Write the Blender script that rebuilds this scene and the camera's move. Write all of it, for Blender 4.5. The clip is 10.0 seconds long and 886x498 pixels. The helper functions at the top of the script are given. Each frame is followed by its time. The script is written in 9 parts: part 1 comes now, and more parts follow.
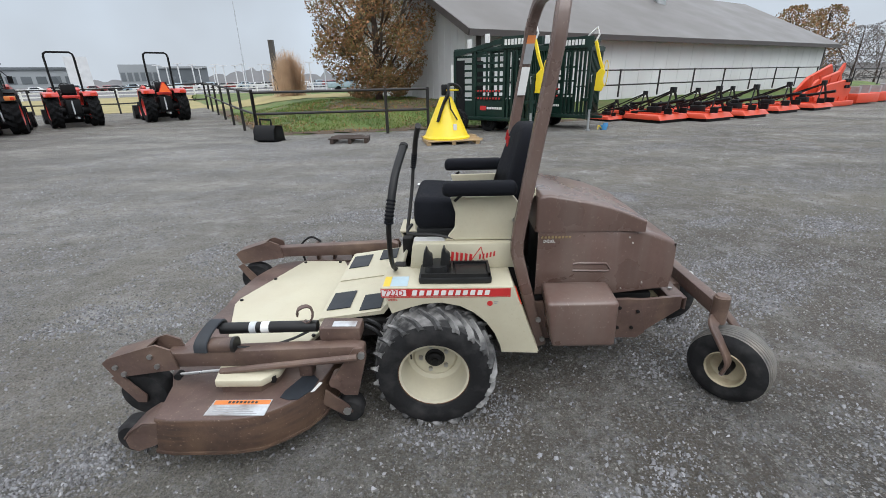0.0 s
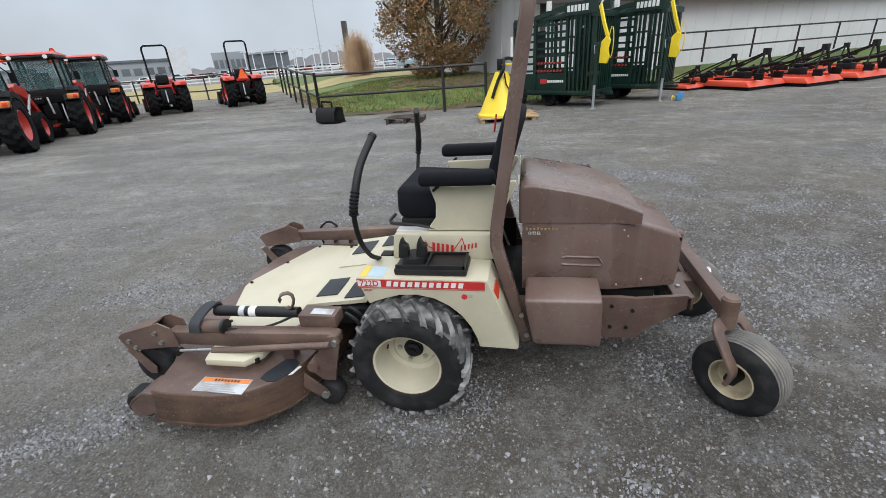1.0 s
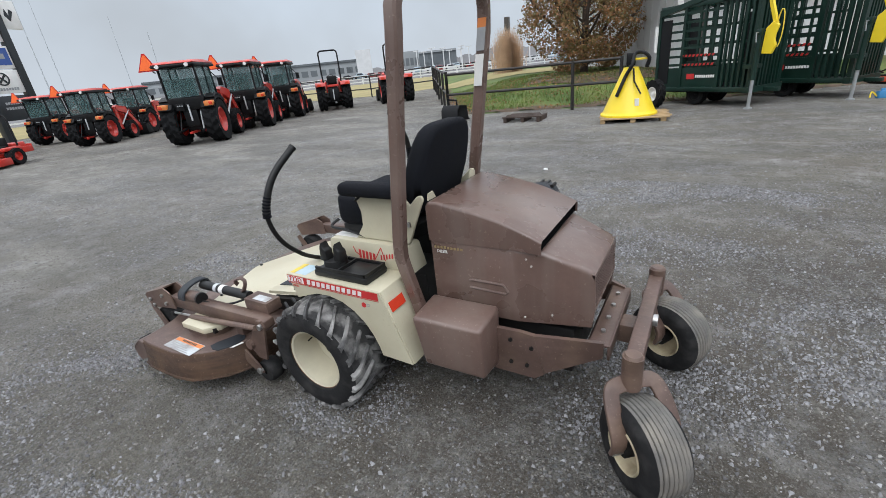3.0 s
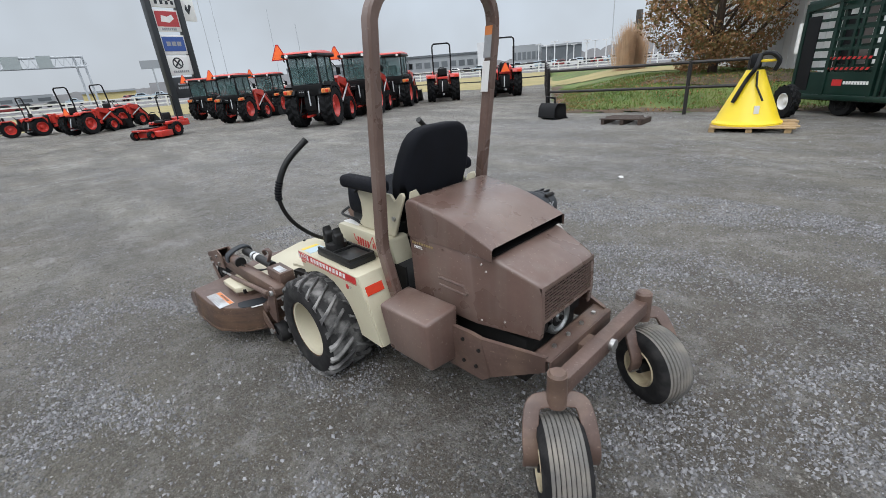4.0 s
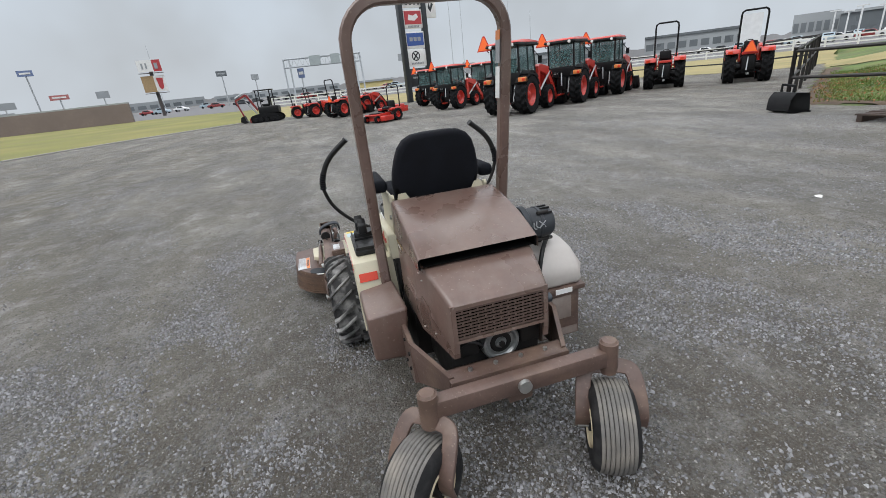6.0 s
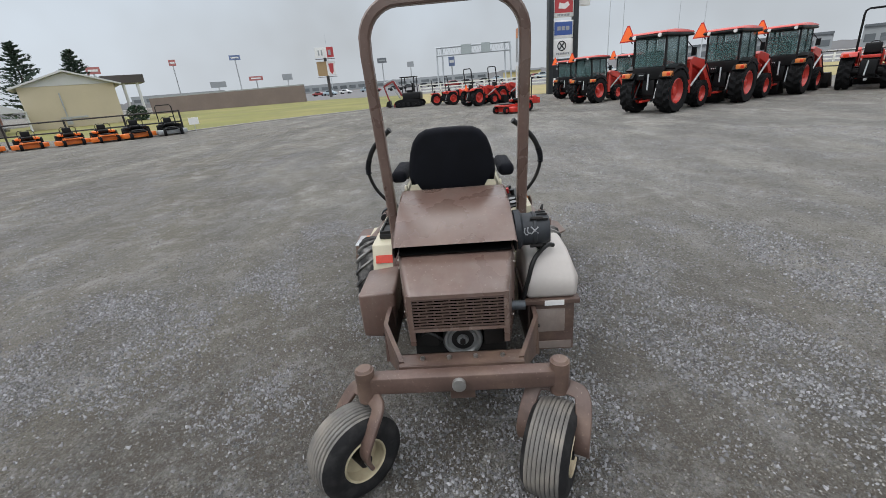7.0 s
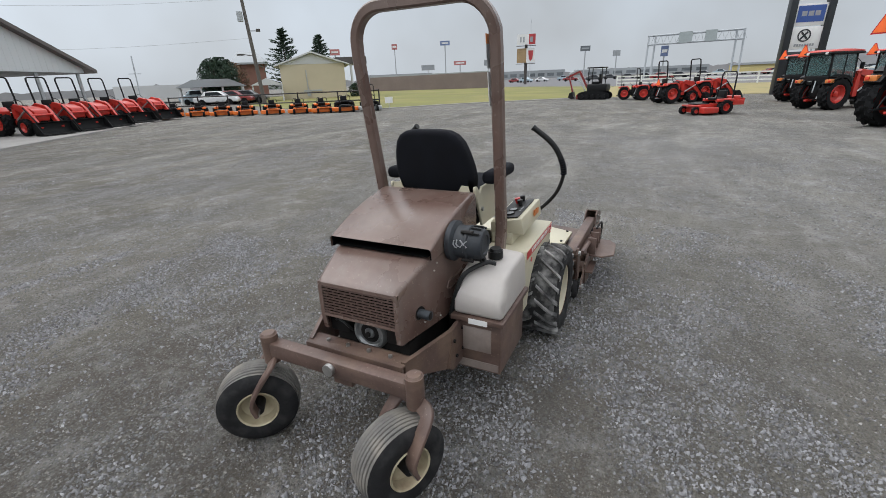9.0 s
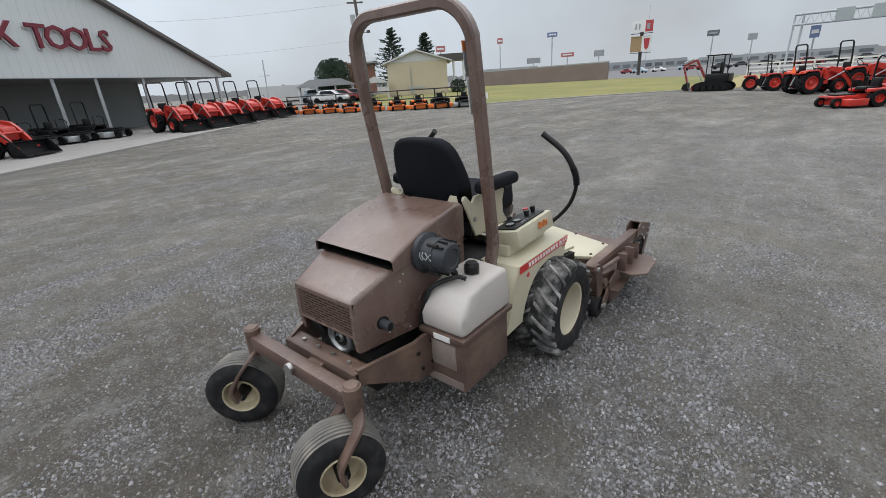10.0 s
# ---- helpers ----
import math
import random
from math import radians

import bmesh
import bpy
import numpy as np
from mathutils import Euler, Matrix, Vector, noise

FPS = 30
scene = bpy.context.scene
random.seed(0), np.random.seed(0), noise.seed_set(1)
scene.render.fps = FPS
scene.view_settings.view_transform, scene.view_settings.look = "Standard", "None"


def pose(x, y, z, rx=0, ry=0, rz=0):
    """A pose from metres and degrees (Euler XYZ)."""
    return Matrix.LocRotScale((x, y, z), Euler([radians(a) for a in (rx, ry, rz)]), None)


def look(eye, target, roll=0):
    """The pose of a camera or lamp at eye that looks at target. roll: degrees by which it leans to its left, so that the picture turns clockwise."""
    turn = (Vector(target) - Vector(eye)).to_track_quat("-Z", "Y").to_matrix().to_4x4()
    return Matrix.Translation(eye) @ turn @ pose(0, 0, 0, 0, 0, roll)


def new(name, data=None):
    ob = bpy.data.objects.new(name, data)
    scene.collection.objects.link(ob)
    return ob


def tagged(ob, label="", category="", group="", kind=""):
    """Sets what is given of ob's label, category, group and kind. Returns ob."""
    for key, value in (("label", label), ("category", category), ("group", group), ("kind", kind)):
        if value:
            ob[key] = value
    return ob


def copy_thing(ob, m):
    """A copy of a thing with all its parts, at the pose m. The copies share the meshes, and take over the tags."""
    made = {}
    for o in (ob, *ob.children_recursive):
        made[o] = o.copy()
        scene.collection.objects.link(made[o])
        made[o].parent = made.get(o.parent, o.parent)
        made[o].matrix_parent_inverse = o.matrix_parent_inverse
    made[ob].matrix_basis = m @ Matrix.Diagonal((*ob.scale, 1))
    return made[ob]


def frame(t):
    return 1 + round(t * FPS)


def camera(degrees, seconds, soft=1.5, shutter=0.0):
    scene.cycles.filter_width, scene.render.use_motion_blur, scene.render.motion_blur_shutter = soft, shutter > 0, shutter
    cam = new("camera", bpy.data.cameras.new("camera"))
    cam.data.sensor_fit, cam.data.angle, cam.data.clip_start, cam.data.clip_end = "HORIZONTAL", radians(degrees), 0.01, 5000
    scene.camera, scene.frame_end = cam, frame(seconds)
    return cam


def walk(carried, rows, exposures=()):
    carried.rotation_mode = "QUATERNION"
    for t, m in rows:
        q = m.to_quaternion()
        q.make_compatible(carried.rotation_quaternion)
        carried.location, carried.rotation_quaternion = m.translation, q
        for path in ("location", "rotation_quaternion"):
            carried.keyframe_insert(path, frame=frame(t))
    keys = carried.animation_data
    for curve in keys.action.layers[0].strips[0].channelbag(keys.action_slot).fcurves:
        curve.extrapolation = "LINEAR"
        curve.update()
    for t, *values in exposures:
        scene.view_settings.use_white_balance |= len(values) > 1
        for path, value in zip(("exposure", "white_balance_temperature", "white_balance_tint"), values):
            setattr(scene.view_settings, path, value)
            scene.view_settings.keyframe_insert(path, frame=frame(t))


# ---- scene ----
cam = camera(91.6, 10.0, 0.6)
METRES, EYE, TILT, LEAN, TURN = 5.515, 1.5, 0.0, 0.0, 1.7
ROWS = [
    (0.0, 0.0, 0.0, 0.0, -0.47, -21.68, 1.18),
    (0.5, 0.0352, 0.0013, 0.0022, 4.91, -23.11, 4.22),
    (1.0, 0.0756, 0.0164, 0.0042, 8.39, -24.27, 3.93),
    (1.5, 0.1225, 0.0214, 0.0048, 13.75, -23.84, 5.34),
    (2.0, 0.1712, 0.0244, 0.0062, 18.98, -23.44, 5.97),
    (2.5, 0.2121, 0.0499, 0.0001, 24.15, -22.78, 5.97),
    (3.0, 0.2574, 0.0791, 0.0027, 28.58, -23.16, 5.71),
    (3.2, 0.2803, 0.0869, 0.0048, 32.54, -23.08, 5.51),
    (4.3, 0.3710, 0.1450, 0.0042, 47.06, -22.58, 4.24),
    (4.5, 0.3848, 0.1594, 0.0053, 50.21, -22.47, 4.41),
    (5.0, 0.4289, 0.1954, 0.0069, 61.05, -21.85, 4.46),
    (5.2, 0.4425, 0.2118, 0.0080, 63.81, -21.93, 4.77),
    (6.3, 0.4689, 0.3207, 0.0033, 77.72, -21.56, 4.94),
    (6.5, 0.4801, 0.3447, 0.0024, 83.35, -21.49, 3.79),
    (7.0, 0.488, 0.3973, 0.0011, 89.85, -21.32, 4.56),
    (7.5, 0.4783, 0.4495, 0.0037, 95.44, -21.56, 2.85),
    (8.0, 0.4831, 0.5086, 0.0048, 102.38, -20.83, 2.66),
    (8.5, 0.4807, 0.5507, 0.0057, 109.23, -20.57, 3.27),
    (9.0, 0.4505, 0.5848, 0.0028, 114.3, -21.3, 2.22),
    (9.5, 0.4217, 0.6168, 0.0043, 119.63, -21.37, 3.53),
    (10.0, 0.3899, 0.6672, 0.0086, 127.27, -21.28, 3.66),
]
walk(cam, [(t, pose(0, 0, EYE, TILT, LEAN, TURN) @ pose(METRES * x, METRES * y, METRES * z, 90 + pitch, roll, yaw)) for t, x, y, z, yaw, pitch, roll in ROWS],
     [(0.0, 0.11, 6320, 10), (3.0, 0.11, 6320, 10), (5.0, 0.10, 6420, 10), (7.0, 0.02, 6500, 10), (8.5, -0.01, 6480, 10), (10.0, -0.01, 6480, 10)])

# ---- world and light: an even, hazy overcast sky ----
world = bpy.data.worlds.new("overcast_sky")
scene.world = world
world.use_nodes = True
wn, wl = world.node_tree.nodes, world.node_tree.links
wn.clear()
w_out = wn.new("ShaderNodeOutputWorld")
w_bg = wn.new("ShaderNodeBackground")
w_sky = wn.new("ShaderNodeTexSky")
w_sky.sky_type, w_sky.sun_disc = "NISHITA", False
w_sky.sun_elevation, w_sky.sun_rotation = radians(48), radians(200)
w_sky.air_density, w_sky.dust_density, w_sky.ozone_density = 1.0, 6.0, 1.0
w_sat = wn.new("ShaderNodeHueSaturation")
w_sat.inputs["Saturation"].default_value = 0.10
w_mix = wn.new("ShaderNodeMix")
w_mix.data_type = "RGBA"
w_mix.inputs["Factor"].default_value = 0.88
w_co = wn.new("ShaderNodeTexCoord")
w_sep = wn.new("ShaderNodeSeparateXYZ")
w_ramp = wn.new("ShaderNodeValToRGB")
w_ramp.color_ramp.elements[0].position, w_ramp.color_ramp.elements[0].color = 0.0, (6.1, 6.6, 7.1, 1)
w_ramp.color_ramp.elements[1].position, w_ramp.color_ramp.elements[1].color = 0.70, (19.6, 20.1, 21.0, 1)
w_low = w_ramp.color_ramp.elements.new(0.20)
w_low.color = (5.85, 6.6, 7.4, 1)
w_cloud = wn.new("ShaderNodeTexNoise")
w_cloud.inputs["Scale"].default_value, w_cloud.inputs["Detail"].default_value = 2.2, 4
w_cmix = wn.new("ShaderNodeMix")
w_cmix.data_type, w_cmix.blend_type = "RGBA", "SOFT_LIGHT"
w_cmix.inputs["Factor"].default_value = 0.10
wl.new(w_co.outputs["Generated"], w_sep.inputs[0])
wl.new(w_co.outputs["Generated"], w_cloud.inputs["Vector"])
wl.new(w_sep.outputs["Z"], w_ramp.inputs["Fac"])
wl.new(w_sky.outputs["Color"], w_sat.inputs["Color"])
wl.new(w_sat.outputs["Color"], w_mix.inputs["A"])
wl.new(w_ramp.outputs["Color"], w_cmix.inputs["A"])
wl.new(w_cloud.outputs["Fac"], w_cmix.inputs["B"])
wl.new(w_cmix.outputs["Result"], w_mix.inputs["B"])
wl.new(w_mix.outputs["Result"], w_bg.inputs["Color"])
w_bg.inputs["Strength"].default_value = 0.10
wl.new(w_bg.outputs["Background"], w_out.inputs["Surface"])

sun = new("sun", bpy.data.lights.new("sun", "SUN"))
sun.data.energy, sun.data.angle, sun.data.color = 1.0, radians(40), (1.0, 0.985, 0.97)
sun.matrix_world = look((20, -54, 62), (0, 0, 0))


# ---- materials ----
def mat(name, col, rough=0.6, metal=0.0, var=0.15, scale=6.0, fine=60.0, bump=0.0, bscale=None, dirt=None, dirt_amt=0.4,
        dirt_scale=3.0, speck=None, speck_amt=0.6, rand=0.0, spec=0.5, coat=0.0,
        streak=None, streak_amt=0.7, streak_scale=(3.0, 3.0, 26.0), mixed=None):
    """Painted or natural surface: two scales of variation, optional dirt patches, specks and relief."""
    m = bpy.data.materials.new(name)
    m.use_nodes = True
    n, l = m.node_tree.nodes, m.node_tree.links
    b = n["Principled BSDF"]
    b.inputs["Metallic"].default_value, b.inputs["Specular IOR Level"].default_value = metal, spec
    b.inputs["Coat Weight"].default_value = coat
    co = n.new("ShaderNodeTexCoord")

    def tex(s, detail=4.0):
        t = n.new("ShaderNodeTexNoise")
        t.inputs["Scale"].default_value, t.inputs["Detail"].default_value = s, detail
        l.new(co.outputs["Object"], t.inputs["Vector"])
        return t

    def mix(fac, a, c, mode="MIX"):
        x = n.new("ShaderNodeMix")
        x.data_type, x.blend_type = "RGBA", mode
        for key, v in (("Factor", fac), ("A", a), ("B", c)):
            if isinstance(v, (int, float)):
                x.inputs[key].default_value = v
            elif isinstance(v, tuple):
                x.inputs[key].default_value = (*v, 1)
            else:
                l.new(v, x.inputs[key])
        return x.outputs["Result"]

    def ramp(src, lo, hi, a=0.0, c=1.0):
        r = n.new("ShaderNodeMapRange")
        r.inputs["From Min"].default_value, r.inputs["From Max"].default_value = lo, hi
        r.inputs["To Min"].default_value, r.inputs["To Max"].default_value = a, c
        l.new(src, r.inputs["Value"])
        return r.outputs["Result"]

    big, small = tex(scale, 5), tex(fine, 3)
    dark, light = tuple(c * (1 - var) for c in col), tuple(min(1, c * (1 + var)) for c in col)
    out = mix(ramp(big.outputs["Fac"], 0.3, 0.7), dark, light)
    out = mix(ramp(small.outputs["Fac"], 0.3, 0.7, 0, 0.5), out, tuple(c * (1 - var) for c in col))
    if rand:
        info = n.new("ShaderNodeObjectInfo")
        out = mix(ramp(info.outputs["Random"], 0, 1, 0, rand), out, tuple(c * 0.45 for c in col))
    if mixed:
        each = n.new("ShaderNodeNewGeometry")
        out = mix(ramp(each.outputs["Random Per Island"], 0.35, 0.9), out, mixed[0])
        out = mix(ramp(each.outputs["Random Per Island"], 0.35, 0.0), out, mixed[1])
    if dirt:
        d = tex(dirt_scale, 8)
        out = mix(ramp(d.outputs["Fac"], 0.45, 0.75, 0, dirt_amt), out, dirt)
    if streak:
        mp = n.new("ShaderNodeMapping")
        mp.inputs["Scale"].default_value = streak_scale
        l.new(co.outputs["Object"], mp.inputs["Vector"])
        st = n.new("ShaderNodeTexNoise")
        st.inputs["Scale"].default_value, st.inputs["Detail"].default_value = 1.0, 7
        l.new(mp.outputs[0], st.inputs["Vector"])
        out = mix(ramp(st.outputs["Fac"], 0.46, 0.66, 0, streak_amt), out, streak)
    if speck:
        v = tex(fine * 1.7, 2)
        out = mix(ramp(v.outputs["Fac"], 0.66, 0.72, 0, speck_amt), out, speck)
    l.new(out, b.inputs["Base Color"])
    l.new(ramp(big.outputs["Fac"], 0.3, 0.7, max(0.03, rough - 0.08), min(1, rough + 0.08)), b.inputs["Roughness"])
    if bump:
        bt = tex(bscale or fine, 6)
        bp = n.new("ShaderNodeBump")
        bp.inputs["Strength"].default_value, bp.inputs["Distance"].default_value = min(1, bump), 0.01
        l.new(bt.outputs["Fac"], bp.inputs["Height"])
        l.new(bp.outputs["Normal"], b.inputs["Normal"])
    return m


BROWN = mat("brown_paint", (0.122, 0.076, 0.062), 0.30, var=0.18, scale=5, spec=0.65, dirt=(0.215, 0.165, 0.140), dirt_amt=0.55, speck=(0.34, 0.28, 0.23), speck_amt=0.3, bump=0.06, fine=45,
            streak=(0.155, 0.117, 0.100), streak_amt=0.45, streak_scale=(16, 16, 1.6))
BROWN_WORN = mat("worn_brown_paint", (0.108, 0.069, 0.057), 0.45, var=0.28, scale=5, dirt=(0.20, 0.135, 0.095), dirt_amt=0.7, dirt_scale=6, speck=(0.32, 0.25, 0.20), speck_amt=0.28, bump=0.12, fine=50,
                 streak=(0.05, 0.030, 0.022), streak_amt=0.4, streak_scale=(5, 5, 14))
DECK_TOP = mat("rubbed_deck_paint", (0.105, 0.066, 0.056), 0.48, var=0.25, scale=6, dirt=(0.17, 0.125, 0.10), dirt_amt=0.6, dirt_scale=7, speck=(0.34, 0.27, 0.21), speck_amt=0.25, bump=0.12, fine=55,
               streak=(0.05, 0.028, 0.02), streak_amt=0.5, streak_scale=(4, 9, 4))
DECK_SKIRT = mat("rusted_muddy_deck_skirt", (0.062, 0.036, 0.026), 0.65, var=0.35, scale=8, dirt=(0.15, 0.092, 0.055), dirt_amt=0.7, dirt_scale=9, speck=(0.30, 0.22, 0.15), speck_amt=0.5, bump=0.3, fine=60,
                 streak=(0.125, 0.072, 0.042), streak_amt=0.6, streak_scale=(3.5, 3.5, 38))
RUST = mat("rust_edge", (0.12, 0.055, 0.025), 0.85, var=0.35, scale=20)
CREAM = mat("cream_paint", (0.50, 0.468, 0.350), 0.38, var=0.05, scale=4, dirt=(0.40, 0.34, 0.235), dirt_amt=0.4, dirt_scale=5, bump=0.02, speck=(0.36, 0.30, 0.2), speck_amt=0.3)
CASTER_RIM = mat("grimy_caster_rim", (0.46, 0.40, 0.27), 0.6, var=0.15, scale=12, dirt=(0.16, 0.10, 0.06), dirt_amt=0.75, dirt_scale=12)
CREAM_RIM = mat("dusty_cream_rim", (0.52, 0.485, 0.37), 0.5, var=0.08, scale=7, dirt=(0.38, 0.32, 0.24), dirt_amt=0.45)
BLACK_FABRIC = mat("black_seat_fabric", (0.009, 0.010, 0.0135), 0.85, var=0.3, scale=12, fine=220, bump=0.25, bscale=350, spec=0.15)
BLACK_PLASTIC = mat("black_plastic", (0.009, 0.0095, 0.010), 0.45, spec=0.35, var=0.2, scale=9, dirt=(0.05, 0.05, 0.05), dirt_amt=0.25)
BLACK_METAL = mat("dull_black_metal", (0.009, 0.009, 0.009), 0.6, spec=0.25, var=0.25, scale=10, dirt=(0.05, 0.04, 0.035), dirt_amt=0.3)
RUBBER = mat("dusty_tyre_rubber", (0.012, 0.012, 0.013), 0.8, spec=0.3, var=0.3, scale=9, dirt=(0.085, 0.083, 0.08), dirt_amt=0.32, dirt_scale=16, bump=0.15, bscale=70)
RUBBER_TREAD = mat("gravel_dusted_tread", (0.022, 0.022, 0.022), 0.9, var=0.4, scale=14, dirt=(0.30, 0.295, 0.285), dirt_amt=0.95, dirt_scale=11, bump=0.3, bscale=60)
RUBBER_LUG = mat("dusty_lug_rubber", (0.075, 0.075, 0.075), 0.85, spec=0.3, var=0.5, scale=18, dirt=(0.42, 0.415, 0.40), dirt_amt=0.95, dirt_scale=8, bump=0.2, bscale=80)
FAN_METAL = mat("grimy_pulley_metal", (0.27, 0.28, 0.28), 0.34, metal=0.6, var=0.25, scale=14)
RUBBER_RIB = mat("worn_ribbed_tread", (0.125, 0.12, 0.112), 0.85, var=0.25, scale=14, dirt=(0.25, 0.225, 0.19), dirt_amt=0.7, dirt_scale=8, bump=0.15, bscale=60)
# near-black for added sheets that stand in for deep shade in openings
SHADE_BLACK = mat("shade_black", (0.004, 0.004, 0.004), 0.95, spec=0.05, var=0.2)
EXHAUST = mat("grey_exhaust_steel", (0.075, 0.085, 0.095), 0.5, metal=0.6, var=0.2, scale=14)
STEEL = mat("bare_steel", (0.45, 0.45, 0.44), 0.35, metal=0.9, var=0.15, scale=12)
SCUFF_PANEL = mat("scuffed_bare_panel", (0.26, 0.215, 0.19), 0.5, var=0.2, scale=10, dirt=(0.13, 0.09, 0.075), dirt_amt=0.6, dirt_scale=8)
TANK = mat("milky_tank_plastic", (0.44, 0.41, 0.385), 0.4, var=0.08, scale=4, dirt=(0.34, 0.31, 0.28), dirt_amt=0.45, dirt_scale=4)
DECAL_RED = mat("red_decal", (0.50, 0.03, 0.03), 0.35, var=0.1)
DECAL_WHITE = mat("white_decal", (0.75, 0.75, 0.73), 0.4, var=0.08, dirt=(0.45, 0.43, 0.4), dirt_amt=0.3)
DECAL_GREY = mat("grey_print", (0.30, 0.31, 0.32), 0.5, var=0.2)
DECAL_ORANGE = mat("orange_decal", (0.62, 0.20, 0.05), 0.4, var=0.1)
DECAL_YELLOW = mat("yellow_decal", (0.75, 0.55, 0.05), 0.4, var=0.1)
DECAL_BLUE = mat("pale_blue_decal", (0.42, 0.55, 0.62), 0.4, var=0.1)
DECAL_GOLD = mat("faded_gold_lettering", (0.30, 0.22, 0.10), 0.5, var=0.2)
BLUE_BLACK = mat("blue_black_rubber", (0.020, 0.025, 0.032), 0.6, spec=0.35, var=0.3, scale=14, dirt=(0.09, 0.09, 0.09), dirt_amt=0.4)
SCUFFED = mat("scuffed_label", (0.50, 0.53, 0.55), 0.5, var=0.2, scale=12, fine=50, dirt=(0.16, 0.12, 0.10), dirt_amt=0.8, dirt_scale=14)
REFLECTOR = mat("red_reflector", (0.65, 0.05, 0.02), 0.25, var=0.1, coat=0.4)
MESH_GREY = mat("louvre_brown_grey", (0.10, 0.065, 0.055), 0.5, var=0.15)
ORANGE = mat("orange_red_paint", (0.49, 0.033, 0.022), 0.35, var=0.08, scale=3, coat=0.2)
ORANGE_MOWER = mat("orange_mower_paint", (0.72, 0.17, 0.025), 0.4, var=0.08, scale=3)
TRACTOR_BLACK = mat("tractor_black", (0.0065, 0.007, 0.008), 0.5, spec=0.25, var=0.2)
TRACTOR_TYRE = mat("tractor_tyre", (0.009, 0.0095, 0.0105), 0.9, spec=0.2, var=0.3, bump=0.1)
CUTTER_ORANGE = mat("orange_implement_paint", (0.60, 0.062, 0.024), 0.4, var=0.12, scale=3, dirt=(0.42, 0.10, 0.05), dirt_amt=0.3)
GREEN = mat("dark_green_paint", (0.0042, 0.023, 0.016), 0.42, spec=0.4, var=0.15, scale=3, dirt=(0.03, 0.05, 0.04), dirt_amt=0.2)
YELLOW = mat("yellow_paint", (0.80, 0.60, 0.02), 0.35, var=0.05, scale=3)
GALV = mat("galvanised_steel", (0.42, 0.44, 0.45), 0.45, metal=0.6, var=0.15)
WOOD = mat("pallet_wood", (0.36, 0.25, 0.13), 0.8, var=0.2, scale=5, fine=40, bump=0.1)
DARKWOOD = mat("weathered_dark_wood", (0.05, 0.034, 0.027), 0.85, var=0.3, scale=6, bump=0.15)
FENCE_BLACK = mat("black_fence_paint", (0.016, 0.014, 0.013), 0.55, var=0.25)
WHITE_PAINT = mat("white_board_paint", (0.62, 0.63, 0.63), 0.6, var=0.08, scale=1)
SIDING = mat("off_white_metal_siding", (0.62, 0.63, 0.63), 0.45, var=0.05, scale=0.6, dirt=(0.40, 0.40, 0.39), dirt_amt=0.3, dirt_scale=0.5)
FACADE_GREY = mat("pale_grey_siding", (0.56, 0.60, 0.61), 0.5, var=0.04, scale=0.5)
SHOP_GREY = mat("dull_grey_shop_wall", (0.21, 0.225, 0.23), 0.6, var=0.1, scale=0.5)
ROOF_TAUPE = mat("taupe_metal_roof", (0.110, 0.102, 0.095), 0.5, var=0.06, scale=0.5)
TRIM_DARK = mat("dark_trim", (0.06, 0.052, 0.048), 0.5, var=0.1)
CONCRETE = mat("pale_concrete", (0.30, 0.29, 0.275), 0.9, var=0.12, scale=0.8, fine=20, bump=0.1, dirt=(0.22, 0.21, 0.20), dirt_amt=0.4, dirt_scale=0.7)
HOUSE_TAN = mat("tan_siding", (0.50, 0.44, 0.315), 0.7, var=0.06, scale=0.5)
ROOF_WHITE = mat("pale_roof", (0.52, 0.53, 0.53), 0.6, var=0.05, scale=0.4)
BRICK = mat("red_brown_brick", (0.20, 0.10, 0.075), 0.85, var=0.2, scale=1.0)
# brown lightened to carry the haze of distance
RETAINING = mat("brown_retaining_wall", (0.19, 0.15, 0.135), 0.85, var=0.15, scale=0.3, fine=3)
ASPHALT = mat("asphalt", (0.14, 0.14, 0.145), 0.9, var=0.1, scale=0.2, fine=5)
BARK = mat("bark", (0.07, 0.05, 0.038), 0.9, var=0.3, scale=6, bump=0.4, bscale=20)
POLE_WOOD = mat("utility_pole_wood", (0.11, 0.10, 0.092), 0.85, var=0.2)
MULCH = mat("brown_mulch", (0.10, 0.07, 0.045), 0.95, var=0.35, scale=3, fine=25, bump=0.3, bscale=25)
GRASS = mat("autumn_lawn", (0.085, 0.135, 0.030), 0.9, var=0.45, scale=0.6, fine=12, bump=0.6, bscale=22, dirt=(0.19, 0.15, 0.06), dirt_amt=0.5, dirt_scale=0.8, speck=(0.16, 0.09, 0.04), speck_amt=0.6)
GRASS_BLADE = mat("grass_blades", (0.115, 0.185, 0.036), 0.8, var=0.4, scale=0.8, fine=9, dirt=(0.22, 0.18, 0.06), dirt_amt=0.5, dirt_scale=1.2)
FIELD = mat("olive_mown_field", (0.165, 0.165, 0.040), 0.9, var=0.25, scale=0.25, fine=6, bump=0.4, bscale=14, dirt=(0.26, 0.21, 0.08), dirt_amt=0.7, dirt_scale=0.12)
STRAW_LAWN = mat("straw_coloured_lawn", (0.30, 0.25, 0.11), 0.9, var=0.2, scale=0.5, fine=14, bump=0.3, bscale=30, dirt=(0.14, 0.15, 0.05), dirt_amt=0.5, dirt_scale=0.3)
PAMPAS = mat("dry_plume_grass", (0.53, 0.375, 0.25), 0.9, var=0.2, scale=2)
